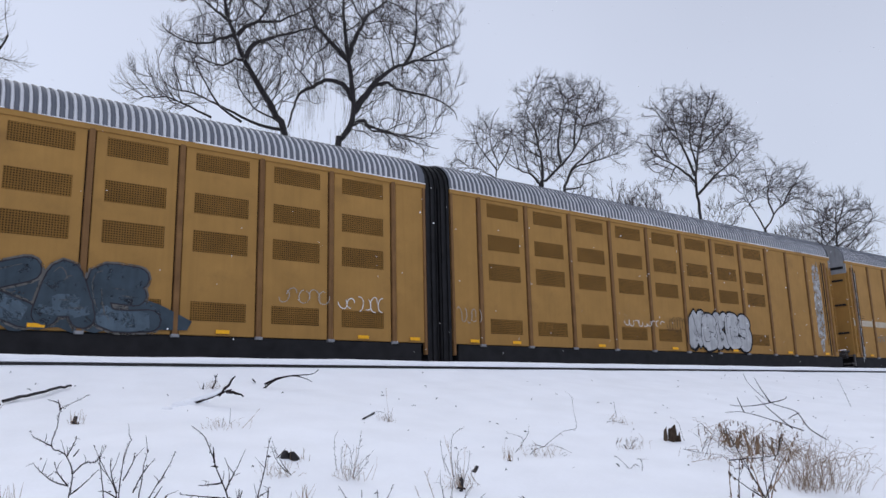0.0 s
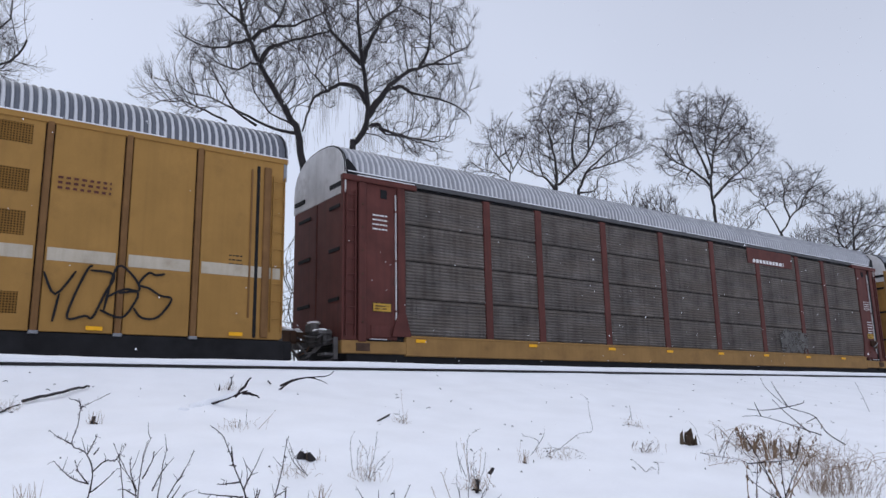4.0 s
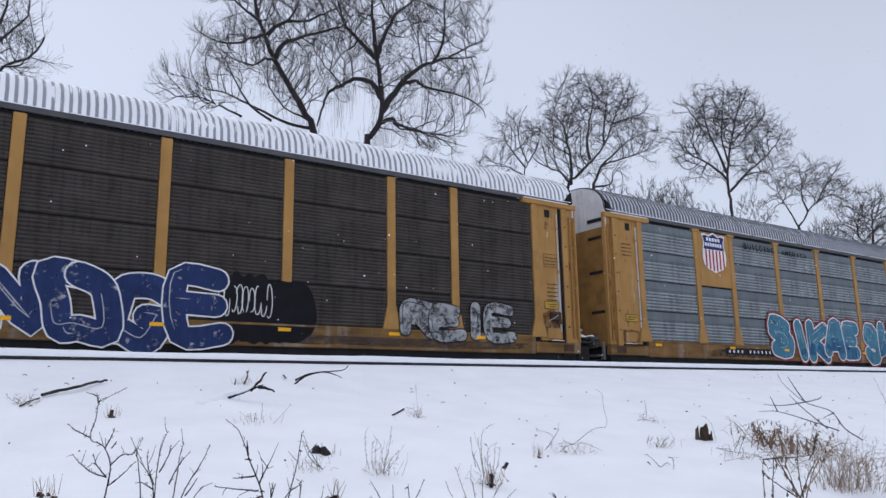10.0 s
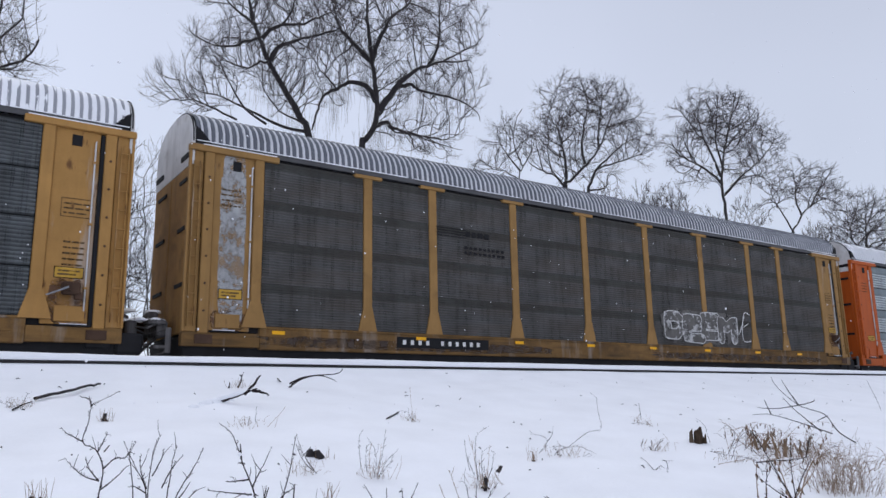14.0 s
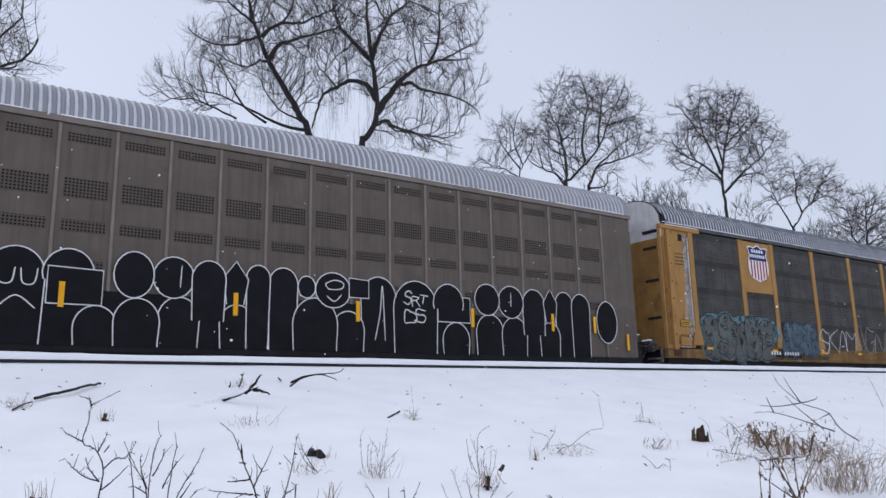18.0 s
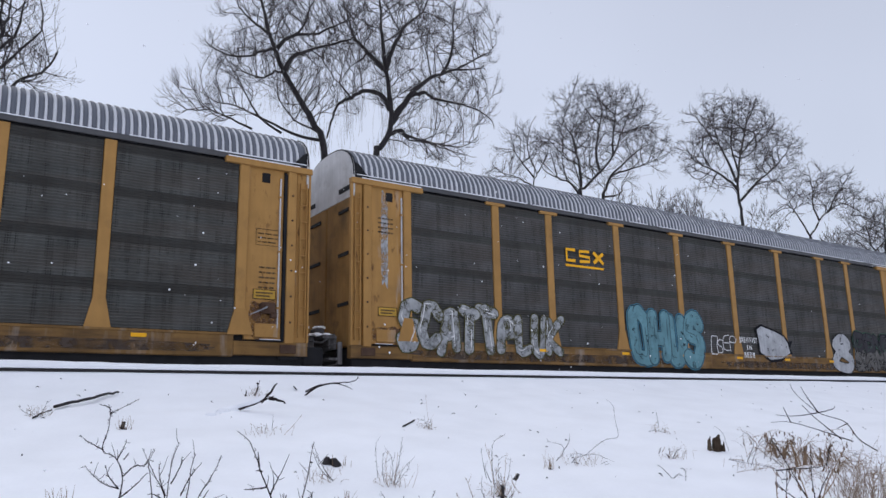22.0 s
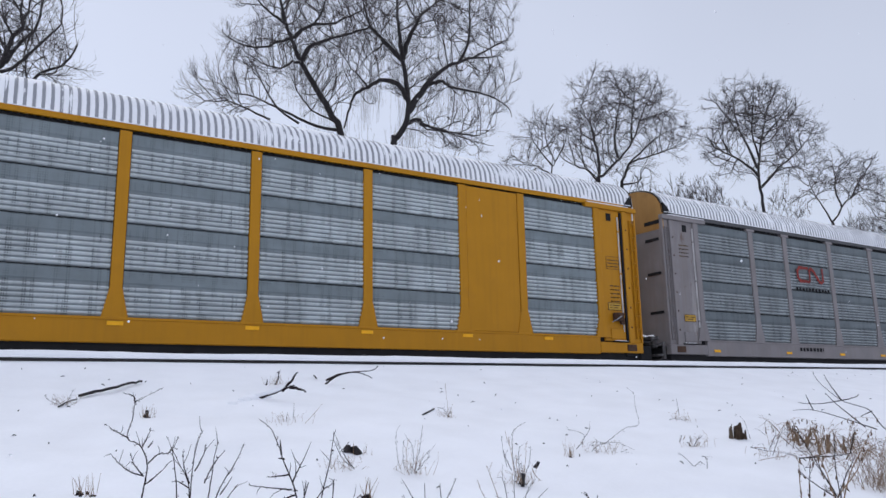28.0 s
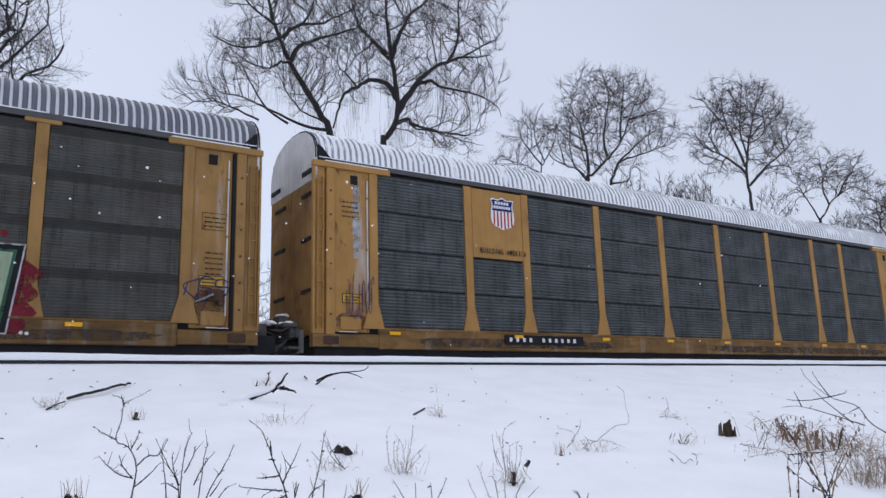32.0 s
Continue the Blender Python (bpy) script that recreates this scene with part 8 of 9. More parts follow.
def scrawl(k, x0, x1, z0, z1, ink, n, seed, wide=0.022):
    """A quick line tag: loops and hooks drawn with one can."""
    r = random.Random(seed)
    w = (x1 - x0) / n
    for i in range(n):
        cx, cz, h = x0 + w * (i + 0.5), (z0 + z1) / 2, (z1 - z0) * r.uniform(0.6, 1.0)
        a0, turn, sg = r.uniform(0, 6.28), r.uniform(2.5, 6.0), r.choice((-1, 1))
        pts = []
        for u in range(12):
            a = a0 + sg * turn * u / 11
            pts.append((cx + w * 0.62 * math.cos(a) * (0.6 + 0.5 * u / 11), cz + h / 2 * math.sin(a)))
        flat("tag_line", [(stroke(pts, wide), -0.0335 - 0.0006 * (i % 3), ink)], k)


LETTERS = {}


def letter(ch, grow):
    """Points and faces of one built-in letter, swollen by grow."""
    if (ch, grow) not in LETTERS:
        cu = bpy.data.curves.new("letter", "FONT")
        cu.body, cu.size, cu.offset, cu.resolution_u, cu.dimensions = ch, 1.0, grow, 4, "2D"
        cu.fill_mode = "BOTH"
        ob = bpy.data.objects.new("letter", cu)
        scene.collection.objects.link(ob)
        bpy.context.view_layer.update()
        me = bpy.data.meshes.new_from_object(ob.evaluated_get(bpy.context.evaluated_depsgraph_get()))
        v = [(p.co.x, p.co.y) for p in me.vertices]
        f = [tuple(p.vertices) for p in me.polygons]
        bpy.data.objects.remove(ob)
        bpy.data.curves.remove(cu)
        bpy.data.meshes.remove(me)
        LETTERS[ch, grow] = (v, f)
    return LETTERS[ch, grow]


def lettered(name, k, ch, cx, cz, w, h, layers, tilt=0.0, label=""):
    """One letter as stacked layers of (swelling, depth, material), fitted into w by h."""
    s = Shape()
    idx, mats = [], []
    ref = letter(ch, layers[0][0])[0]
    xs, zs = [p[0] for p in ref], [p[1] for p in ref]
    sx, sz = w / (max(xs) - min(xs)), h / (max(zs) - min(zs))
    mx, mz = (max(xs) + min(xs)) / 2, (max(zs) + min(zs)) / 2
    for grow, y, m in layers:
        v, f = letter(ch, grow)
        if m not in mats:
            mats.append(m)
        s.add([(cx + (p - mx) * sx + (q - mz) * sz * tilt, y, cz + (q - mz) * sz) for p, q in v], f)
        idx += [mats.index(m)] * len(f)
    me = bpy.data.meshes.new(name)
    me.from_pydata(s.v, [], s.f)
    for m in mats:
        me.materials.append(m)
    me.polygons.foreach_set("material_index", idx)
    return part(name, me, car[k], (0, 0, -TRACK_Z), label)


def words(k, x0, x1, z0, z1, text, fill, line, seed, cloud=None, square=0):
    r = random.Random(seed)
    n = len(text)
    w = (x1 - x0) / n
    if square:
        flat("graffiti_backing", [([[(x0 + 0.12, z0 - 0.16), (x1 + 0.2, z0 - 0.16), (x1 + 0.2, z1 - 0.05), (x0 + 0.12, z1 - 0.05)]], -0.0275, line), ([[(x0 - 0.05, z0 - 0.05), (x1 + 0.05, z0 - 0.05), (x1 + 0.05, z1 + 0.05), (x0 - 0.05, z1 + 0.05)]], -0.0285, line)], k)
    if cloud:
        o = [cloud_outline(x0 - 0.3, x1 + 0.3, z0, z1, r, 0.3)]
        o += [glyph(r.uniform(x0 - 0.5, x1 + 0.5), r.uniform(z0, z1 + 0.25), 0.14, 0.14, r, 0, 0, 2, 0.1, i) for i in range(26)]
        flat("graffiti_backing", [(o, -0.0275, cloud)], k, kind="stuff")
        o = [glyph(r.uniform(x0 - 0.4, x1 + 0.4), r.uniform(z0, z1 + 0.2), 0.07, 0.07, r, 0, 0, 2, 0.1, i) for i in range(22)]
        flat("graffiti_dot", [(o, -0.0282, WHITEP)], k, kind="stuff")
    for i, ch in enumerate(text):
        d = -0.0300 - 0.0042 * (i % 2)
        cx, cz, tilt = x0 + w * (i + 0.5), (z0 + z1) / 2 + (0 if square else r.uniform(-.03, .03)), 0 if square else r.uniform(-0.1, 0.15)
        if square:
            # square block letters cut from a slab
            hh, a0, a1 = z1 - z0, cx - w * 0.45, cx + w * 0.45
            slab = flat("graffiti_letter", [([[(a0, z0), (a1, z0), (a1, z1), (a0, z1)]], -0.031, fill)], k)
            cuts = [(0.36, 0.62, 0.34, 0.66)] if ch in "DO" else [(0.34, 1.0, 0.56, 0.74), (0.0, 0.66, 0.26, 0.44)]
            for p0, p1, q0, q1 in cuts:
                xa, xb, za, zb = a0 + (a1 - a0) * p0, a0 + (a1 - a0) * p1, z0 + hh * q0, z0 + hh * q1
                flat("letter_gap", [([[(xa, za), (xb, za), (xb, zb), (xa, zb)]], -0.0322, line)], k, under=slab)
        elif n == 1:
            lettered("graffiti_letter", k, ch, cx, cz, w, z1 - z0, [(0.06, d, fill)], 0)
        else:
            lettered("graffiti_letter", k, ch, cx, cz, w * 1.12, (z1 - z0) * 1.04, [(0.15, d, G_SILVER), (0.135, d - 0.0008, BLACK), (0.085, d - 0.0016, line), (0.055, d - 0.0024, fill)], tilt)


def slogan(k, x0, x1, z0, z1, text, ink):
    n = len(text)
    w = (x1 - x0) / n
    for i, ch in enumerate(text):
        if ch != " ":
            ww = 0.3 * w if ch == "I" else 0.8 * w
            lettered("letter", k, ch, x0 + w * (i + 0.5), (z0 + z1) / 2, ww, (z1 - z0) * 0.8, [(0.02, -0.05, ink)])


def bars(k, x0, x1, z0, z1, ink, rows, fillup):
    """Marks that stand as plain bars; negative rows run unbroken."""
    whole = rows < 0
    rows = abs(rows)
    r = random.Random(int(x0 * 10) + k)
    h = (z1 - z0) / rows
    for j in range(rows):
        z = z0 + h * (j + 0.5)
        hh = h * fillup * (0.5 if whole else 0.8) / 2
        o = []
        x = x0
        while x < x1 - 0.02:
            b = x1 if whole else min(x + (z1 - z0) / rows * r.uniform(0.6, 0.9), x1)
            o.append([(x, z - hh), (b, z - hh), (b, z + hh), (x, z + hh)])
            x = b + 0.06
        flat("lettering_bar", [(o, -0.0262 if not whole else -0.027, ink)], k, kind="stuff")


def panelsheet(k, x0, x1, z0, z1, m, name, y):
    s = Shape().box(x0, x1, -0.0245, -0.02, z0 - TRACK_Z, z1 - TRACK_Z, 0.001)
    part(name, s.mesh(name, m), car[k])


def plate(k, x0, x1, z0, z1, base, ink):
    number_plate(car[k], x0, x1, z0, z1, k, base, ink)


def brackets(k, x0, x1, z0, z1, ink):
    t = 0.05
    o = []
    for a, d in ((x0, 1), (x1, -1)):
        for p, q in (((a, z0), (a, z1)), ((a, z0), (a + d * 0.14, z0)), ((a, z1), (a + d * 0.14, z1))):
            o += stroke([p, q], t)
    flat("bracket_mark", [(o, -0.0265, ink)], k)


def noodle(k, x0, x1, z0, z1, ink):
    """A red bent-band mark, drawn as two plain bent bars."""
    w, h = x1 - x0, z1 - z0
    t = h * 0.2
    a = [(x0 + w * 0.45, z1 - t / 2), (x0 + w * 0.12, z1 - t / 2), (x0 + t / 2, z1 - h * 0.3), (x0 + t / 2, z0 + h * 0.3), (x0 + w * 0.12, z0 + t / 2), (x0 + w * 0.48, z0 + t / 2)]
    b = [(x0 + w * 0.48, z0 + t / 2), (x0 + w * 0.5, z1 - t), (x0 + w * 0.56, z1 - t / 2), (x0 + w * 0.64, z1 - t), (x0 + w * 0.84, z0 + t), (x0 + w * 0.92, z0 + t / 2), (x1, z0 + t), (x1, z1)]
    flat("band_mark", [(stroke(a, t), -0.0265, ink)], k)
    flat("band_mark", [(stroke(b, t), -0.0268, ink)], k)


def shield(k, x0, x1, z0, z1, seed):
    """A blue, white and red striped shield; its words stand as white bars."""
    w, h = x1 - x0, z1 - z0

    def out(g):
        pts = [(0.0, 0.93), (0.14, 0.95), (0.30, 0.92), (0.5, 1.0), (0.70, 0.92), (0.86, 0.95), (1.0, 0.93), (0.94, 0.80), (0.93, 0.70), (0.98, 0.55), (1.0, 0.36), (0.95, 0.20), (0.84, 0.10), (0.68, 0.06), (0.5, 0.0),
               (0.32, 0.06), (0.16, 0.10), (0.05, 0.20), (0.0, 0.36), (0.02, 0.55), (0.07, 0.70), (0.06, 0.80)]
        return [(x0 + w / 2 + (a - 0.5) * (w - 2 * g), z0 + h / 2 + (b - 0.5) * (h - 2 * g)) for a, b in pts]

    g = 0.045 * w
    top = [(a, max(b, z0 + h * 0.57)) for a, b in out(g)]
    flat("shield_outline", [([out(0)], -0.0262, WHITEP)], k)
    flat("shield_band", [([top], -0.0272, BLUE)], k)
    for i in range(6):
        a = x0 + w * (0.12 + 0.145 * i)
        b = a + w * 0.065
        lo = z0 + h * (0.13 if i in (0, 5) else 0.09 if i in (1, 4) else 0.05)
        flat("shield_stripe", [([[(a, lo), (b, lo), (b, z0 + h * 0.56), (a, z0 + h * 0.56)]], -0.0270, SHIELDRED)], k)
    for zz, a, b in ((0.775, 0.2, 0.8), (0.645, 0.14, 0.86)):
        o = []
        n = 5 if zz > 0.7 else 7
        for i in range(n):
            p = a + (b - a) * i / n
            q = p + (b - a) / n * 0.72
            o.append([(x0 + w * p, z0 + h * zz), (x0 + w * q, z0 + h * zz), (x0 + w * q, z0 + h * (zz + 0.085)), (x0 + w * p, z0 + h * (zz + 0.085))])
        flat("lettering_bar", [(o, -0.0280, WHITEP)], k, kind="stuff")


def globe(k, x, z):
    o = [(x + 0.40 * math.cos(a / 24 * 6.28319), z + 0.42 * math.sin(a / 24 * 6.28319)) for a in range(24)]
    i = [(x + (p - x) * 0.8, z + (q - z) * 0.8) for p, q in o]
    flat("round_badge", [([o], 0.022, G_DKGREEN), ([i], 0.0205, G_TEALP)], k)
    flat("badge_patch", [([glyph(x - 0.03, z, 0.44, 0.4, None, 0, 0.2, 2, 0.3, 3.0)], 0.0195, G_WASHWHITE)], k)


haze(0, 9.2, 13.9, 0.98, 2.18, G_SLATEBLUE, 1)
piece(0, 8.6, 14.3, 0.95, 2.30, "SSKAE", G_SLATEBLUE, G_DARK, 1, hi=G_GREY, low=G_STEEL, fat=0.55, halo=0.04, outer=G_GREY, wob=0.06)
flat("graffiti_shape", [([[(13.9, 0.98), (13.8, 1.75), (14.5, 1.55), (15.2, 1.22), (15.1, 1.02)]], -0.0290, G_SLATEBLUE)], 0)
flat("graffiti_shape", [([glyph(11.0, 1.62, 0.8, 1.35, None, 0, 0.1, 2.6, 0.1, 2.0)], -0.0270, SPRAYBLACK)], 1)
piece(1, 10.85, 14.62, 1.00, 2.42, "NEKES", G_SILVER, SPRAYBLACK, 5, outer=SPRAYBLACK, fat=0.62, rim=0.022, halo=0.05, hi=SPRAYBLACK, wob=0.02)
haze(2, 8.70, 10.35, 1.02, 2.20, G_NAVY, 9)
haze(2, 15.2, 16.9, 1.05, 2.25, G_NAVY, 10)
piece(2, 9.6, 21.58, 0.98, 2.50, "MNKRNSWAKE", G_PURPLE, G_PINK, 10, outer=G_DARK, hi=G_PINK, low=G_DARK, fat=0.42, rim=0.016, halo=0.06, soft=0, wob=0.08, lean=0.3, drop=0.03)
haze(3, 1.18, 2.84, 1.05, 2.2, G_WASH, 13)
haze(3, 3.10, 4.80, 1.05, 2.2, G_WASHBLUE, 14)
haze(3, 4.95, 6.60, 1.05, 2.0, G_WASH, 15)
tagline(3, 6.9, 10.2, 1.15, 2.1, "NEKRAS", BLACK, 16, 0.04)
tagline(3, 16.40, 18.90, 1.25, 2.2, "YOBS", BLACK, 17, 0.05)
haze(4, 19.68, 21.63, 1.20, 2.05, G_GREY, 18)
piece(5, 2.05, 4.50, 1.42, 2.22, "EAPOE", G_WHITE, MAROON, 19, fat=0.44, rim=0.045, hi=MAROON, low=G_SILVER)
piece(5, 2.05, 4.70, 0.70, 1.52, "CASE", G_WHITE, MAROON, 20, fat=0.44, rim=0.045, hi=MAROON, low=G_SILVER)
piece(5, 4.67, 6.98, 0.78, 2.10, "HARD", G_WHITE, MAROON, 21, fat=0.40, rim=0.05, hi=MAROON, low=G_SILVER, outer=G_MAUVE, halo=0.03)
piece(5, 7.06, 10.60, 0.78, 2.10, "NOWAL", G_WHITE, MAROON, 22, fat=0.40, rim=0.05, hi=MAROON, low=G_SILVER, outer=G_MAUVE, halo=0.03)
flat("graffiti_dot", [([glyph(x, z, d, d, None, 0, 0, 2, 0.05, x) for x, z, d in ((10.72, 1.25, 0.5), (10.9, 1.78, 0.24), (11.25, 1.55, 0.2), (10.75, 0.85, 0.34))], -0.03, G_WHITE)], 5, kind="stuff")
piece(5, 12.40, 17.11, 0.75, 2.15, "AKERS", G_GREEN, SPRAYBLACK, 23, outer=G_DKGREEN, hi=G_DKTEAL, low=G_DKGREEN, fat=0.36, soft=0, wob=0.09, lean=0.35)
piece(5, 17.66, 18.66, 0.85, 2.05, "Y", G_LIME, G_DKGREEN, 24, fat=0.32, rim=0.025)
haze(5, 18.8, 21.4, 1.0, 2.25, G_WASHBLUE, 24)
piece(5, 19.0, 21.3, 1.0, 2.15, "NOE", G_WASHBLUE, G_GREY, 24, fat=0.4, rim=0.018)
haze(5, 21.5, 26.5, 0.85, 2.2, G_WASHCLAY, 25)
piece(5, 21.70, 26.3, 0.80, 2.2, "RONES", G_WASHCLAY, G_PALE, 25, fat=0.34, rim=0.016, soft=0, wob=0.09, lean=0.4)
flat("graffiti_shape", [([[(5.42, 1.25), (5.36, 1.8), (5.62, 2.08), (6.0, 2.1), (6.0, 1.2)]], -0.0268, SPRAYBLACK)], 6)
piece(6, 5.62, 9.21, 1.20, 2.16, "CAKEFS", G_SILVER, SPRAYBLACK, 26, outer=WHITEP, fat=0.60, rim=0.03, halo=0.035, hi=SPRAYBLACK)
haze(6, 9.9, 12.6, 1.28, 2.1, G_OLIVE, 27)
tagline(6, 9.82, 12.5, 1.30, 2.1, "MEPZAD", SPRAYBLACK, 27, 0.05)
haze(6, 12.8, 15.6, 1.22, 2.08, G_WASHBLUE, 28)
tagline(6, 13.2, 14.2, 1.3, 2.0, "EA", G_STEEL, 28, 0.05)
haze(6, 16.1, 17.1, 1.2, 1.75, G_WASHWHITE, 29)
haze(6, 17.1, 19.9, 1.15, 1.85, G_WASHWHITE, 30)
tagline(6, 23.70, 26.30, 1.2, 2.15, "OXSHK", WHITEP, 30, 0.03)
tagline(6, 25.2, 26.4, 1.3, 2.0, "WE", G_TEALP, 31, 0.03)
haze(7, 2.2, 9.6, 0.70, 2.25, G_PLUM, 31)
piece(7, 2.50, 9.50, 0.58, 2.28, "KEUR", G_ROSE, SPRAYBLACK, 32, outer=G_CRIMSON, low=G_CRIMSON, hi=G_TEALP, soft=0, fat=0.40, rim=0.045, wob=0.05, lean=0.25)
piece(7, 9.74, 17.20, 0.50, 2.18, "SENOGE", G_NAVY, WHITEP, 33, fat=0.50, rim=0.035, halo=0.05, hi=G_SILVER, wob=0.05)
haze(7, 16.8, 18.6, 0.7, 2.16, SPRAYBLACK, 34)
flat("graffiti_shape", [([glyph(18.72, 1.45, 1.35, 1.5, None, 0, 0, 2.2, 0.05, 3.0)], -0.0290, SPRAYBLACK)], 7)
piece(7, 21.88, 25.53, 0.90, 1.94, "REIE", G_WASHWHITE, SPRAYBLACK, 35, fat=0.5, rim=0.03, hi=SPRAYBLACK)
piece(8, 9.00, 15.30, 0.60, 2.36, "SIKAE", G_TEAL, WHITEP, 38, outer=G_RED, low=G_OCEAN, hi=G_WHITE, fat=0.50, rim=0.05, halo=0.08, soft=0, wob=0.05, lean=0.3)
piece(8, 15.86, 21.75, 0.60, 2.38, "SWOKE", G_TEAL, WHITEP, 39, outer=G_RED, low=G_OCEAN, hi=G_WHITE, fat=0.50, rim=0.05, halo=0.08, soft=0, wob=0.05, lean=0.3)
haze(9, 4.5, 9.6, 0.85, 2.1, G_PLUM, 40)
piece(9, 4.61, 8.40, 0.70, 2.16, "MAWES", G_GREY, SPRAYBLACK, 41, fat=0.44, rim=0.035, hi=G_SILVER, low=G_SILVER, wob=0.06)
piece(9, 8.55, 9.62, 1.0, 1.75, "8", G_SILVER, SPRAYBLACK, 42, fat=0.6, rim=0.02)
piece(9, 10.30, 16.40, 0.72, 2.45, "SMASR", G_MINT, G_GREEN, 43, low=G_DKGREEN, top=G_STEEL, fat=0.50, rim=0.025, halo=0.04, outer=G_DKGREEN, hi=G_GREEN)
piece(9, 21.70, 24.6, 1.35, 2.2, "PAUGE", G_PURPLE, G_PINK, 44, fat=0.6, rim=0.02)
piece(9, 21.60, 25.6, 0.72, 1.5, "MSWSO", G_PURPLE, G_PINK, 45, fat=0.62, rim=0.02)
haze(9, 2.19, 3.6, 1.25, 2.05, G_DARK, 46)
haze(10, 16.3, 20.4, 1.28, 2.40, G_GREY, 47)
piece(10, 16.42, 20.30, 1.30, 2.36, "DEEM", G_GREY, WHITEP, 48, fat=0.5, rim=0.022, soft=0, lean=0.05)
tagline(10, 20.31, 21.27, 1.38, 2.38, "VE", WHITEP, 49)
haze(11, 14.9, 18.0, 0.75, 2.3, G_PINKCLOUD, 50)
haze(11, 17.6, 23.6, 0.75, 2.35, G_PINKCLOUD, 51, -0.0264)
flat("graffiti_dot", [([glyph(x, z, d, d * 0.8, None, 0, 0, 2, 0.12, x) for x, z, d in ((15.0, 2.15, 0.2), (15.4, 2.2, 0.16), (17.4, 2.5, 0.34), (18.3, 2.42, 0.5), (20.9, 2.4, 0.5), (23.2, 2.0, 0.4), (23.6, 1.5, 0.5), (14.8, 1.4, 0.3))], -0.0268, G_PINKCLOUD)], 11, kind="stuff")
piece(11, 15.35, 23.20, 0.72, 2.40, "PUREKS", G_LIME, SPRAYBLACK, 51, fat=0.44, rim=0.085, low=G_OLIVE, hi=G_PALE, lean=0.35, wob=0.05)
bubble_wall(12)
haze(13, 2.05, 6.80, 1.35, 2.22, G_WASHTEAL, 55)
piece(13, 2.25, 6.40, 0.62, 2.18, "SSUBE", G_ASH, SPRAYBLACK, 56, fat=0.54, rim=0.03, hi=G_TEALP, low=G_ASH, outer=G_WASHTEAL, halo=0.05)
piece(13, 7.05, 9.50, 0.85, 2.16, "ARC", G_STEEL, G_DKTEAL, 57, fat=0.50, rim=0.03, hi=G_TEALP, outer=G_DKTEAL, halo=0.03)
tagline(13, 9.7, 12.5, 1.0, 1.95, "SKAM", WHITEP, 58)
tagline(13, 12.5, 17.6, 1.05, 2.1, "AGNORE", G_PALE, 59, 0.035)
haze(13, 18.73, 20.97, 1.19, 1.85, G_GREY, 60)
piece(15, 1.60, 4.75, 0.80, 2.2, "SCATT", G_WASHWHITE, G_OLIVE, 68, fat=0.46, rim=0.03, low=G_WASHWHITE, soft=0, wob=0.06, hi=WHITEP)
piece(15, 4.85, 7.2, 0.75, 2.05, "PLUK", G_WASHWHITE, G_OLIVE, 69, fat=0.46, rim=0.03, low=G_WASHWHITE, wob=0.06, hi=WHITEP)
piece(15, 10.20, 13.65, 0.62, 2.48, "OHUS", G_TEALP, G_DKTEAL, 61, fat=0.50, rim=0.03, hi=G_DKTEAL, outer=G_TEAL, halo=0.03)
tagline(15, 14.1, 15.5, 1.15, 1.75, "OSEP", WHITEP, 63)
slogan(15, 15.70, 16.75, 1.55, 1.80, "BREAKFAST", WHITEP)
slogan(15, 16.05, 16.40, 1.30, 1.52, "IN", WHITEP)
slogan(15, 15.90, 16.55, 1.02, 1.26, "BED!", WHITEP)
flat("graffiti_shape", [([[(16.85, 1.2), (16.8, 1.75), (16.7, 2.15), (17.1, 2.3), (18.0, 2.1), (18.5, 1.95), (18.75, 1.7), (19.0, 1.75), (18.8, 1.45), (18.95, 1.25), (18.6, 1.2), (18.2, 0.95), (17.5, 0.9)]], -0.0290, SPRAYBLACK), ([[(16.92, 1.26), (16.88, 1.72), (16.82, 2.09), (17.1, 2.22), (18.0, 2.03), (18.45, 1.88), (18.7, 1.62), (18.72, 1.45), (18.78, 1.28), (18.2, 1.05), (17.5, 1.0)]], -0.0300, G_SILVER)], 15)
piece(15, 21.80, 23.10, 0.66, 2.24, "8", G_SILVER, SPRAYBLACK, 66, fat=0.42, rim=0.035)
piece(15, 23.45, 26.40, 1.40, 2.26, "GONE", G_DARK, SPRAYBLACK, 67, fat=0.56, rim=0.03, outer=G_GREEN, halo=0.03, hi=G_GREEN)
piece(15, 23.45, 26.50, 0.62, 1.60, "BANG", G_GREY, SPRAYBLACK, 68, fat=0.62, rim=0.03)
haze(17, 1.2, 9.3, 0.80, 2.0, G_DKTEAL, 70)
haze(17, 2.2, 9.0, 0.70, 1.6, G_BRICK, 71, -0.0264)
piece(17, 1.75, 8.90, 0.95, 2.30, "GAVOWES", G_CLAY, G_CREAM, 71, outer=G_BRICK, fat=0.56, rim=0.016, halo=0.05, low=G_BRICK)
tagline(17, 10.98, 16.2, 1.1, 2.05, "AFTONE", G_WASHWHITE, 72, 0.09)
haze(20, 2.05, 5.2, 1.15, 2.35, G_WASHWHITE, 77)
piece(20, 2.11, 5.0, 1.20, 2.38, "VEYZ", G_WASHWHITE, G_GREY, 77, fat=0.4, rim=0.02, hi=WHITEP)
piece(20, 7.63, 13.70, 0.85, 2.42, "SNEZD", G_DARK, G_PALE, 78, fat=0.52, rim=0.018, wob=0.04)
tagline(20, 26.50, 27.50, 1.62, 2.11, "KES", G_NAVY, 80)
scrawl(0, 17.23, 18.59, 1.71, 2.18, G_PALE, 5, 3)
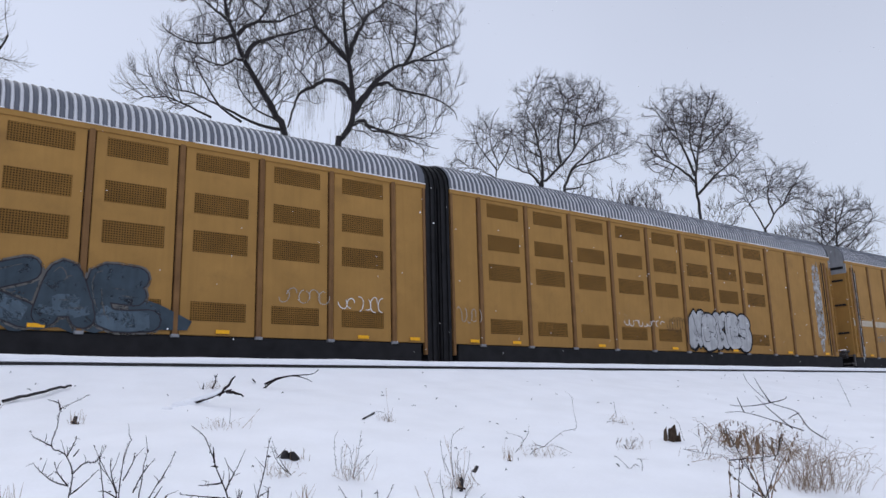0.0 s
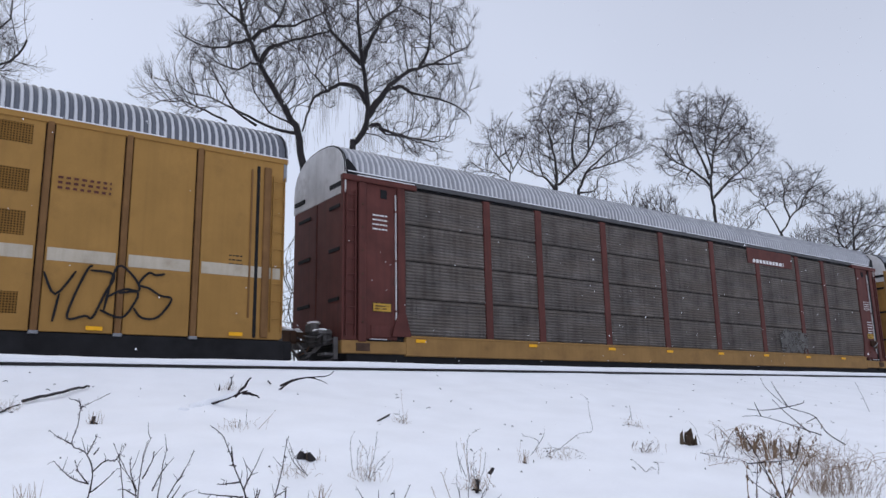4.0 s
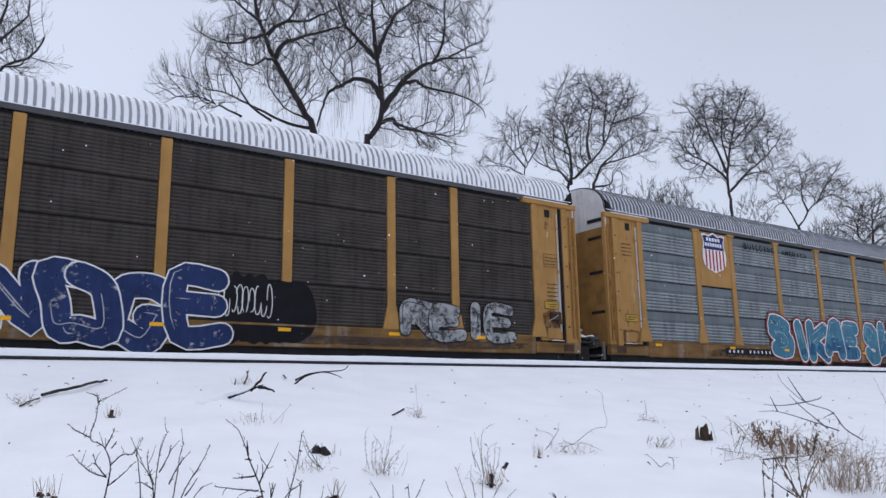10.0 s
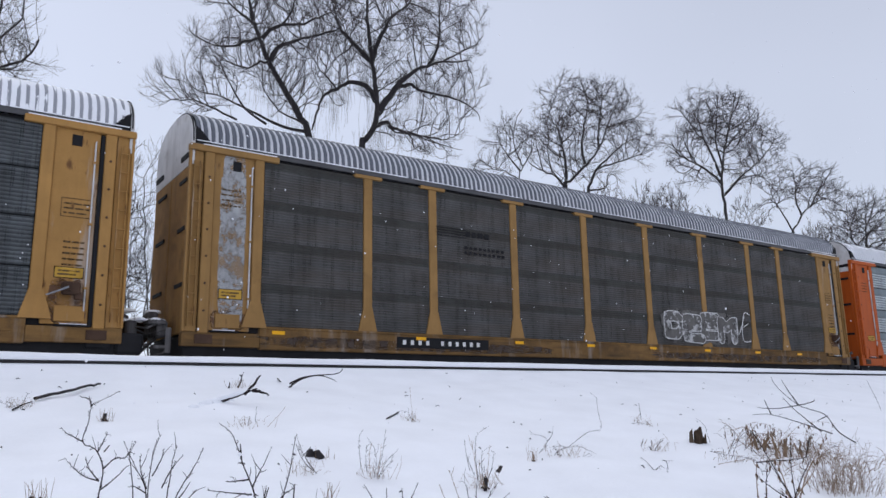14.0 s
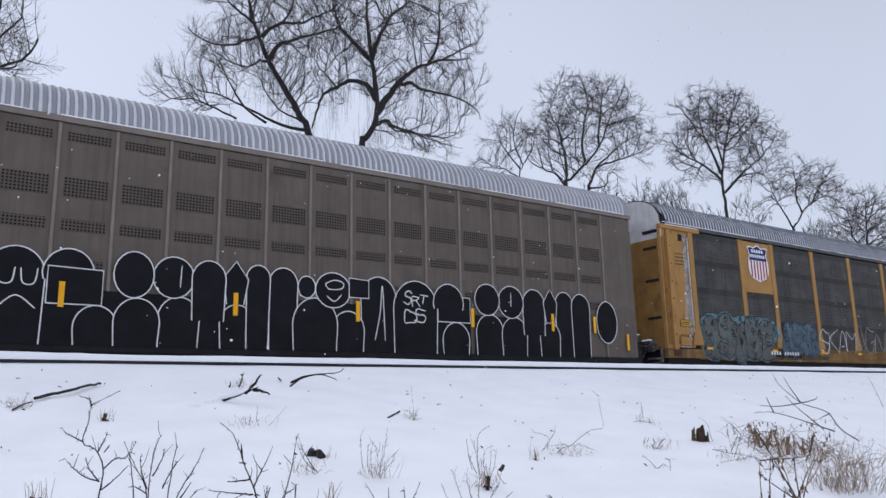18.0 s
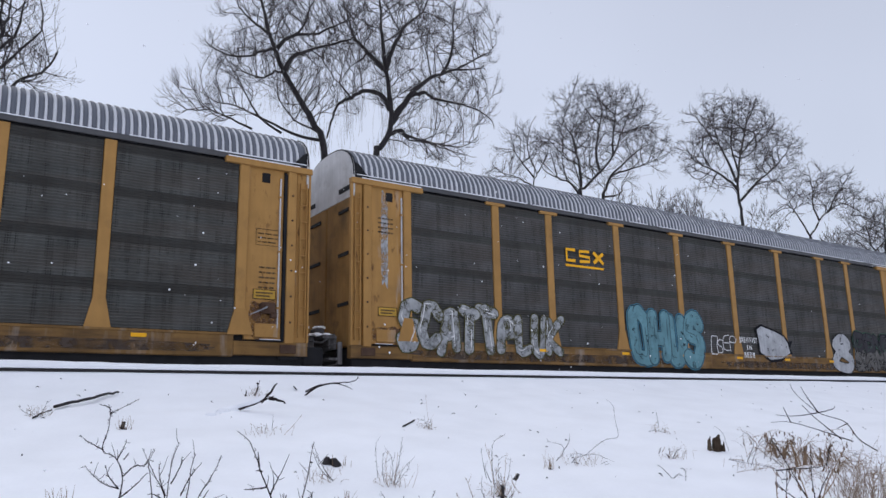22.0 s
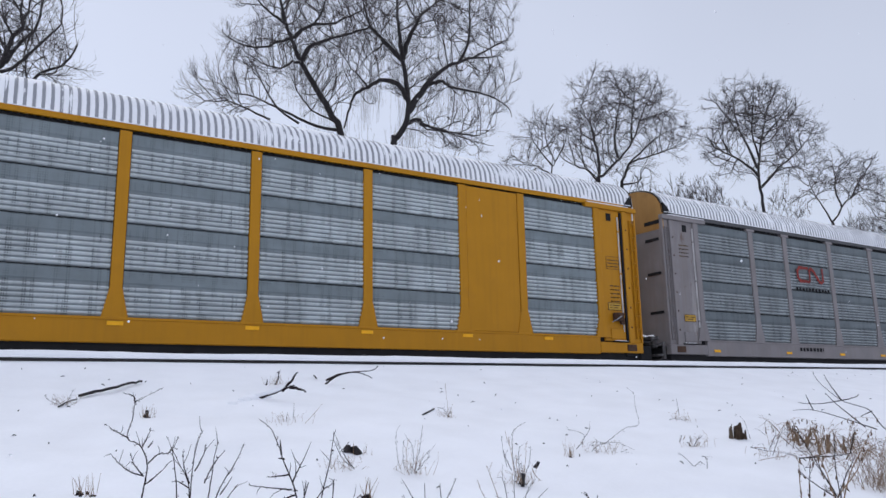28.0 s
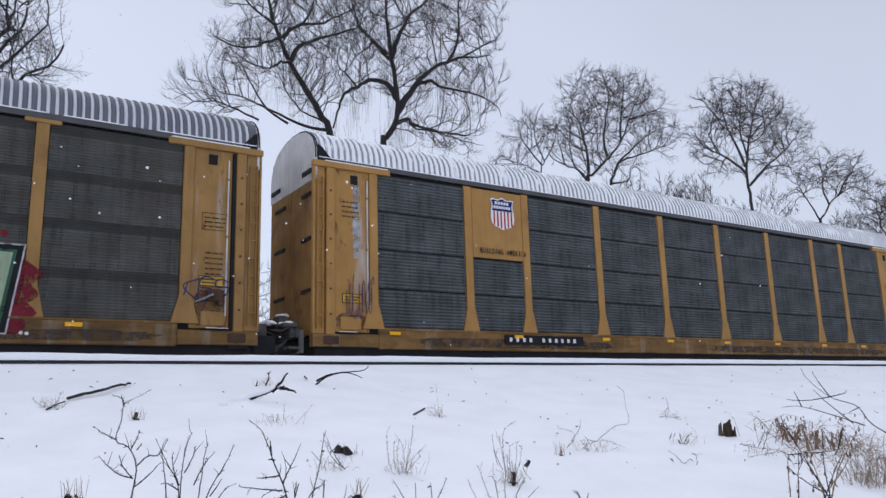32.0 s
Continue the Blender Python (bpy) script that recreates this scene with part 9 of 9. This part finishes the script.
scrawl(0, 18.91, 20.29, 1.65, 2.06, WHITEP, 6, 4)
scrawl(1, 7.26, 9.34, 1.70, 1.97, WHITEP, 9, 7)
scrawl(1, 9.51, 10.52, 1.52, 2.19, BLACK, 7, 8)
scrawl(1, 0.10, 1.02, 1.47, 2.02, G_PALE, 5, 9)
bars(2, 3.86, 4.87, 3.90, 4.15, MAROON, 3, 0.6)
plate(2, 5.41, 7.09, 2.42, 2.70, BLACK, WHITEP)
bars(2, 7.57, 8.79, 2.46, 2.69, WHITEP, 2, 0.7)
scrawl(2, 2.28, 3.27, 1.57, 1.95, G_TEAL, 5, 12)
bars(3, 16.56, 17.60, 3.84, 4.17, MAROON, 3, 0.6)
panelsheet(4, 17.94, 21.09, 4.62, 5.24, MAROON, "name_panel", 0.0)
bars(4, 18.30, 20.46, 4.63, 4.86, WHITEP, 1, 0.75)
panelsheet(6, 9.92, 12.63, 3.46, 4.20, G_MAROON, "name_panel", -0.004)
plate(6, 5.56, 8.94, 0.58, 0.79, BLACK, WHITEP)
plate(6, 19.34, 20.97, 0.59, 0.88, BLACK, WHITEP)
scrawl(7, 16.96, 18.23, 1.25, 2.09, WHITEP, 9, 36)
shield(7, 5.34, 6.63, 3.58, 5.06, 7)
shield(8, 5.17, 6.55, 3.71, 5.22, 8)
shield(13, 5.26, 6.59, 3.64, 5.11, 13)
shield(14, 5.35, 6.69, 3.57, 5.09, 14)
shield(18, 5.09, 6.52, 3.83, 5.35, 18)
shield(21, 5.63, 6.49, 4.07, 5.03, 21)
slogan(8, 7.64, 9.65, 4.75, 5.05, "BUILDING", BLACK)
slogan(8, 10.11, 11.95, 4.76, 5.00, "AMERICA", BLACK)
plate(8, 6.04, 9.10, 0.78, 1.02, BLACK, WHITEP)
panelsheet(9, 7.15, 9.78, 3.26, 4.24, G_FADED, "name_panel", -0.004)
bars(9, 7.38, 9.56, 3.83, 4.10, WHITEP, 1, 0.8)
bars(9, 7.38, 9.02, 3.47, 3.79, WHITEP, 1, 0.8)
plate(10, 5.71, 8.72, 0.77, 1.05, BLACK, WHITEP)
bars(10, 6.99, 8.01, 3.88, 4.18, BLACK, -4, 0.6)
bars(10, 8.01, 8.91, 3.92, 4.15, BLACK, 1, 0.8)
bars(10, 7.95, 9.44, 3.42, 3.71, BLACK, 2, 0.7)
flat("band_mark", [([[(19.0 + 0.58 * i, 3.90), (19.42 + 0.58 * i, 3.90), (19.56 + 0.58 * i, 4.14), (19.14 + 0.58 * i, 4.14)] for i in range(4)], -0.0268, ORANGE), ([[(18.85, 3.80), (21.35, 3.80), (21.3, 3.87), (19.0, 3.89)]], -0.0268, BLACK), ([[(19.2, 3.74), (21.3, 3.76), (21.34, 3.79), (19.0, 3.79)]], -0.0268, WHITEP)], 11)
bars(11, 14.40, 15.26, 0.90, 1.17, WHITEP, 2, 0.6)
bars(12, 5.00, 7.16, 1.78, 2.02, WHITEP, 1, 0.7)
plate(13, 6.03, 8.25, 0.78, 1.08, BLACK, WHITEP)
plate(14, 6.07, 8.76, 0.74, 1.05, BLACK, WHITEP)
flat("band_mark", [(stroke([(x + 0.42, 4.16), (x + 0.06, 4.16), (x + 0.06, 3.82), (x + 0.42, 3.82)], 0.10, 1.0) if x < 8 else stroke([(x, 3.82), (x + 0.42, 4.16)], 0.11, 1.0) + stroke([(x, 4.16), (x + 0.42, 3.82)], 0.11, 1.0) if x > 8.3 else stroke([(x + 0.42, 4.16), (x, 4.14), (x, 4.0), (x + 0.42, 3.98), (x + 0.42, 3.84), (x, 3.82)], 0.09, 1.0), -0.0268 - 0.0004 * x, REFLECT) for x in (7.50, 8.10, 8.70)] + [(stroke([(7.5, 3.66), (9.12, 3.66)], 0.07, 1.0), -0.0268, REFLECT)], 15)
panelsheet(16, 7.07, 9.63, 3.48, 4.11, G_SILVER, "name_panel", -0.004)
bars(16, 7.91, 8.92, 3.77, 4.09, BLACK, 1, 0.9)
brackets(16, 7.60, 9.19, 3.55, 4.13, BLACK)
plate(16, 7.12, 8.82, 0.86, 1.10, BLACK, WHITEP)
plate(16, 9.42, 9.85, 0.85, 1.12, BLACK, WHITEP)
words(17, 18.75, 25.09, 1.21, 2.04, "BEAST", G_SILVER, BLACK, 73)
plate(17, 7.03, 9.41, 0.82, 1.06, BLACK, WHITEP)
bars(17, 7.20, 9.59, 3.51, 3.84, BLACK, 1, 0.5)
slogan(18, 4.85, 6.71, 3.33, 3.63, "BUILDING", BLACK)
slogan(18, 4.87, 6.73, 2.96, 3.22, "AMERICA", BLACK)
plate(18, 8.00, 10.61, 0.76, 0.96, BLACK, WHITEP)
noodle(19, 7.44, 9.13, 3.47, 4.12, G_RED)
bars(19, 7.31, 9.48, 3.14, 3.32, BLACK, 1, 0.75)
bars(19, 7.14, 8.63, 0.84, 1.04, BLACK, 1, 0.8)
words(20, 2.20, 8.83, 3.40, 5.24, "DOOS", G_PINKPALE, BLACK, 74, square=1)
words(20, 10.21, 10.98, 3.90, 4.87, "A", BLACK, BLACK, 75)
words(20, 10.21, 11.09, 2.85, 3.80, "T", BLACK, BLACK, 76)
words(20, 14.95, 23.2, 0.81, 2.53, "CRASH", G_MINT, G_GREEN, 79, cloud=G_CRIMSON)
plate(20, 7.15, 9.81, 0.76, 0.99, BLACK, WHITEP)
scrawl(21, 1.09, 1.88, 1.33, 2.51, G_PLUM, 9, 81)
slogan(21, 5.20, 6.86, 3.32, 3.51, "BUILDING AMERICA", BLACK)
plate(21, 5.94, 8.91, 0.80, 1.07, BLACK, WHITEP)
G_GRIME = spray("road_grime", (0.075, 0.055, 0.045), worn=1.4)
G_RUSTWASH = spray("rust_wash", (0.14, 0.075, 0.045), worn=1.4)
# salt streaks down the end panels, grime and rust round their feet
for k, x0, x1, z0, z1 in ((7, 1.28, 1.58, 3.3, 5.0), (9, 0.92, 1.62, 1.3, 5.05), (10, 0.98, 1.58, 1.3, 5.05), (13, 1.45, 1.66, 1.5, 5.0), (14, 1.18, 1.42, 1.6, 4.95), (15, 1.1, 1.3, 2.6, 4.9), (17, 0.95, 1.2, 2.0, 4.6), (20, 1.0, 1.3, 2.6, 4.2), (21, 1.3, 1.5, 3.0, 4.9), (6, 1.1, 1.4, 2.4, 5.0)):
    haze(k, x0, x1, z0, z1, G_WASHWHITE, 200 + k, 0.0270)
haze(2, 0.62, 0.95, 0.95, 4.9, G_WASHWHITE, 222, 0.0165)
haze(1, 20.0, 20.6, 1.6, 4.9, G_WASHWHITE, 223, 0.0165)
for k in (5, 6, 7, 8, 9, 10, 13, 14, 15, 16, 17, 20, 21):
    haze(k, LONG - 1.64, LONG - 0.95, 1.05, 1.9, G_RUSTWASH, 240 + k, 0.0275)
    haze(k, 0.86, 1.64, 1.04, 1.5, G_RUSTWASH, 270 + k, 0.0275)
    haze(k, 2.3 + k % 5, 9.0 + k % 4, 0.66, 0.98, G_GRIME, 300 + k, -0.0112)
    haze(k, 15.0 + k % 3, 25.8, 0.66, 0.96, G_GRIME, 330 + k, -0.0112)
globe(5, 1.21, 4.57)
globe(20, 1.49, 4.60)


# a swoosh mark and two bars on the name panel
bars(6, 10.02, 11.30, 3.84, 4.02, WHITEP, 1, 0.8)
flat("band_mark", [(stroke([(9.95, 3.70), (11.7, 3.70), (11.85, 3.78)], 0.07, 1.0) + stroke([(9.95, 3.56), (12.05, 3.56)], 0.07, 1.0) + stroke([(11.95 + 0.26 * math.cos(q / 12 * 4.2 - 0.2), 3.92 + 0.24 * math.sin(q / 12 * 4.2 - 0.2)) for q in range(13)], 0.075, 1.0) + stroke([(11.95 + 0.12 * math.cos(q / 10 * 4.2 - 0.2), 3.92 + 0.11 * math.sin(q / 10 * 4.2 - 0.2)) for q in range(11)], 0.06, 1.0), -0.0275, WHITEP)], 6)


# ---------------------------------------------------------------- motion of the train


def run_length(t):
    """How far the train has gone at t seconds."""
    return 18.2748 * t - 0.019154 * t * t + 0.000176 * t ** 3


def motions():
    for root, x in CARS:
        walk(root, [(t, pose(x - run_length(t), SIDE_Y, TRACK_Z)) for t in (0, 4, 8, 12, 16, 20, 24, 28, 32)])
    for ob, vx, vz in FLAKES:
        walk(ob, [(t, pose(vx * t, 0, vz * t)) for t in (0, 8, 16, 24, 32)])


motions()
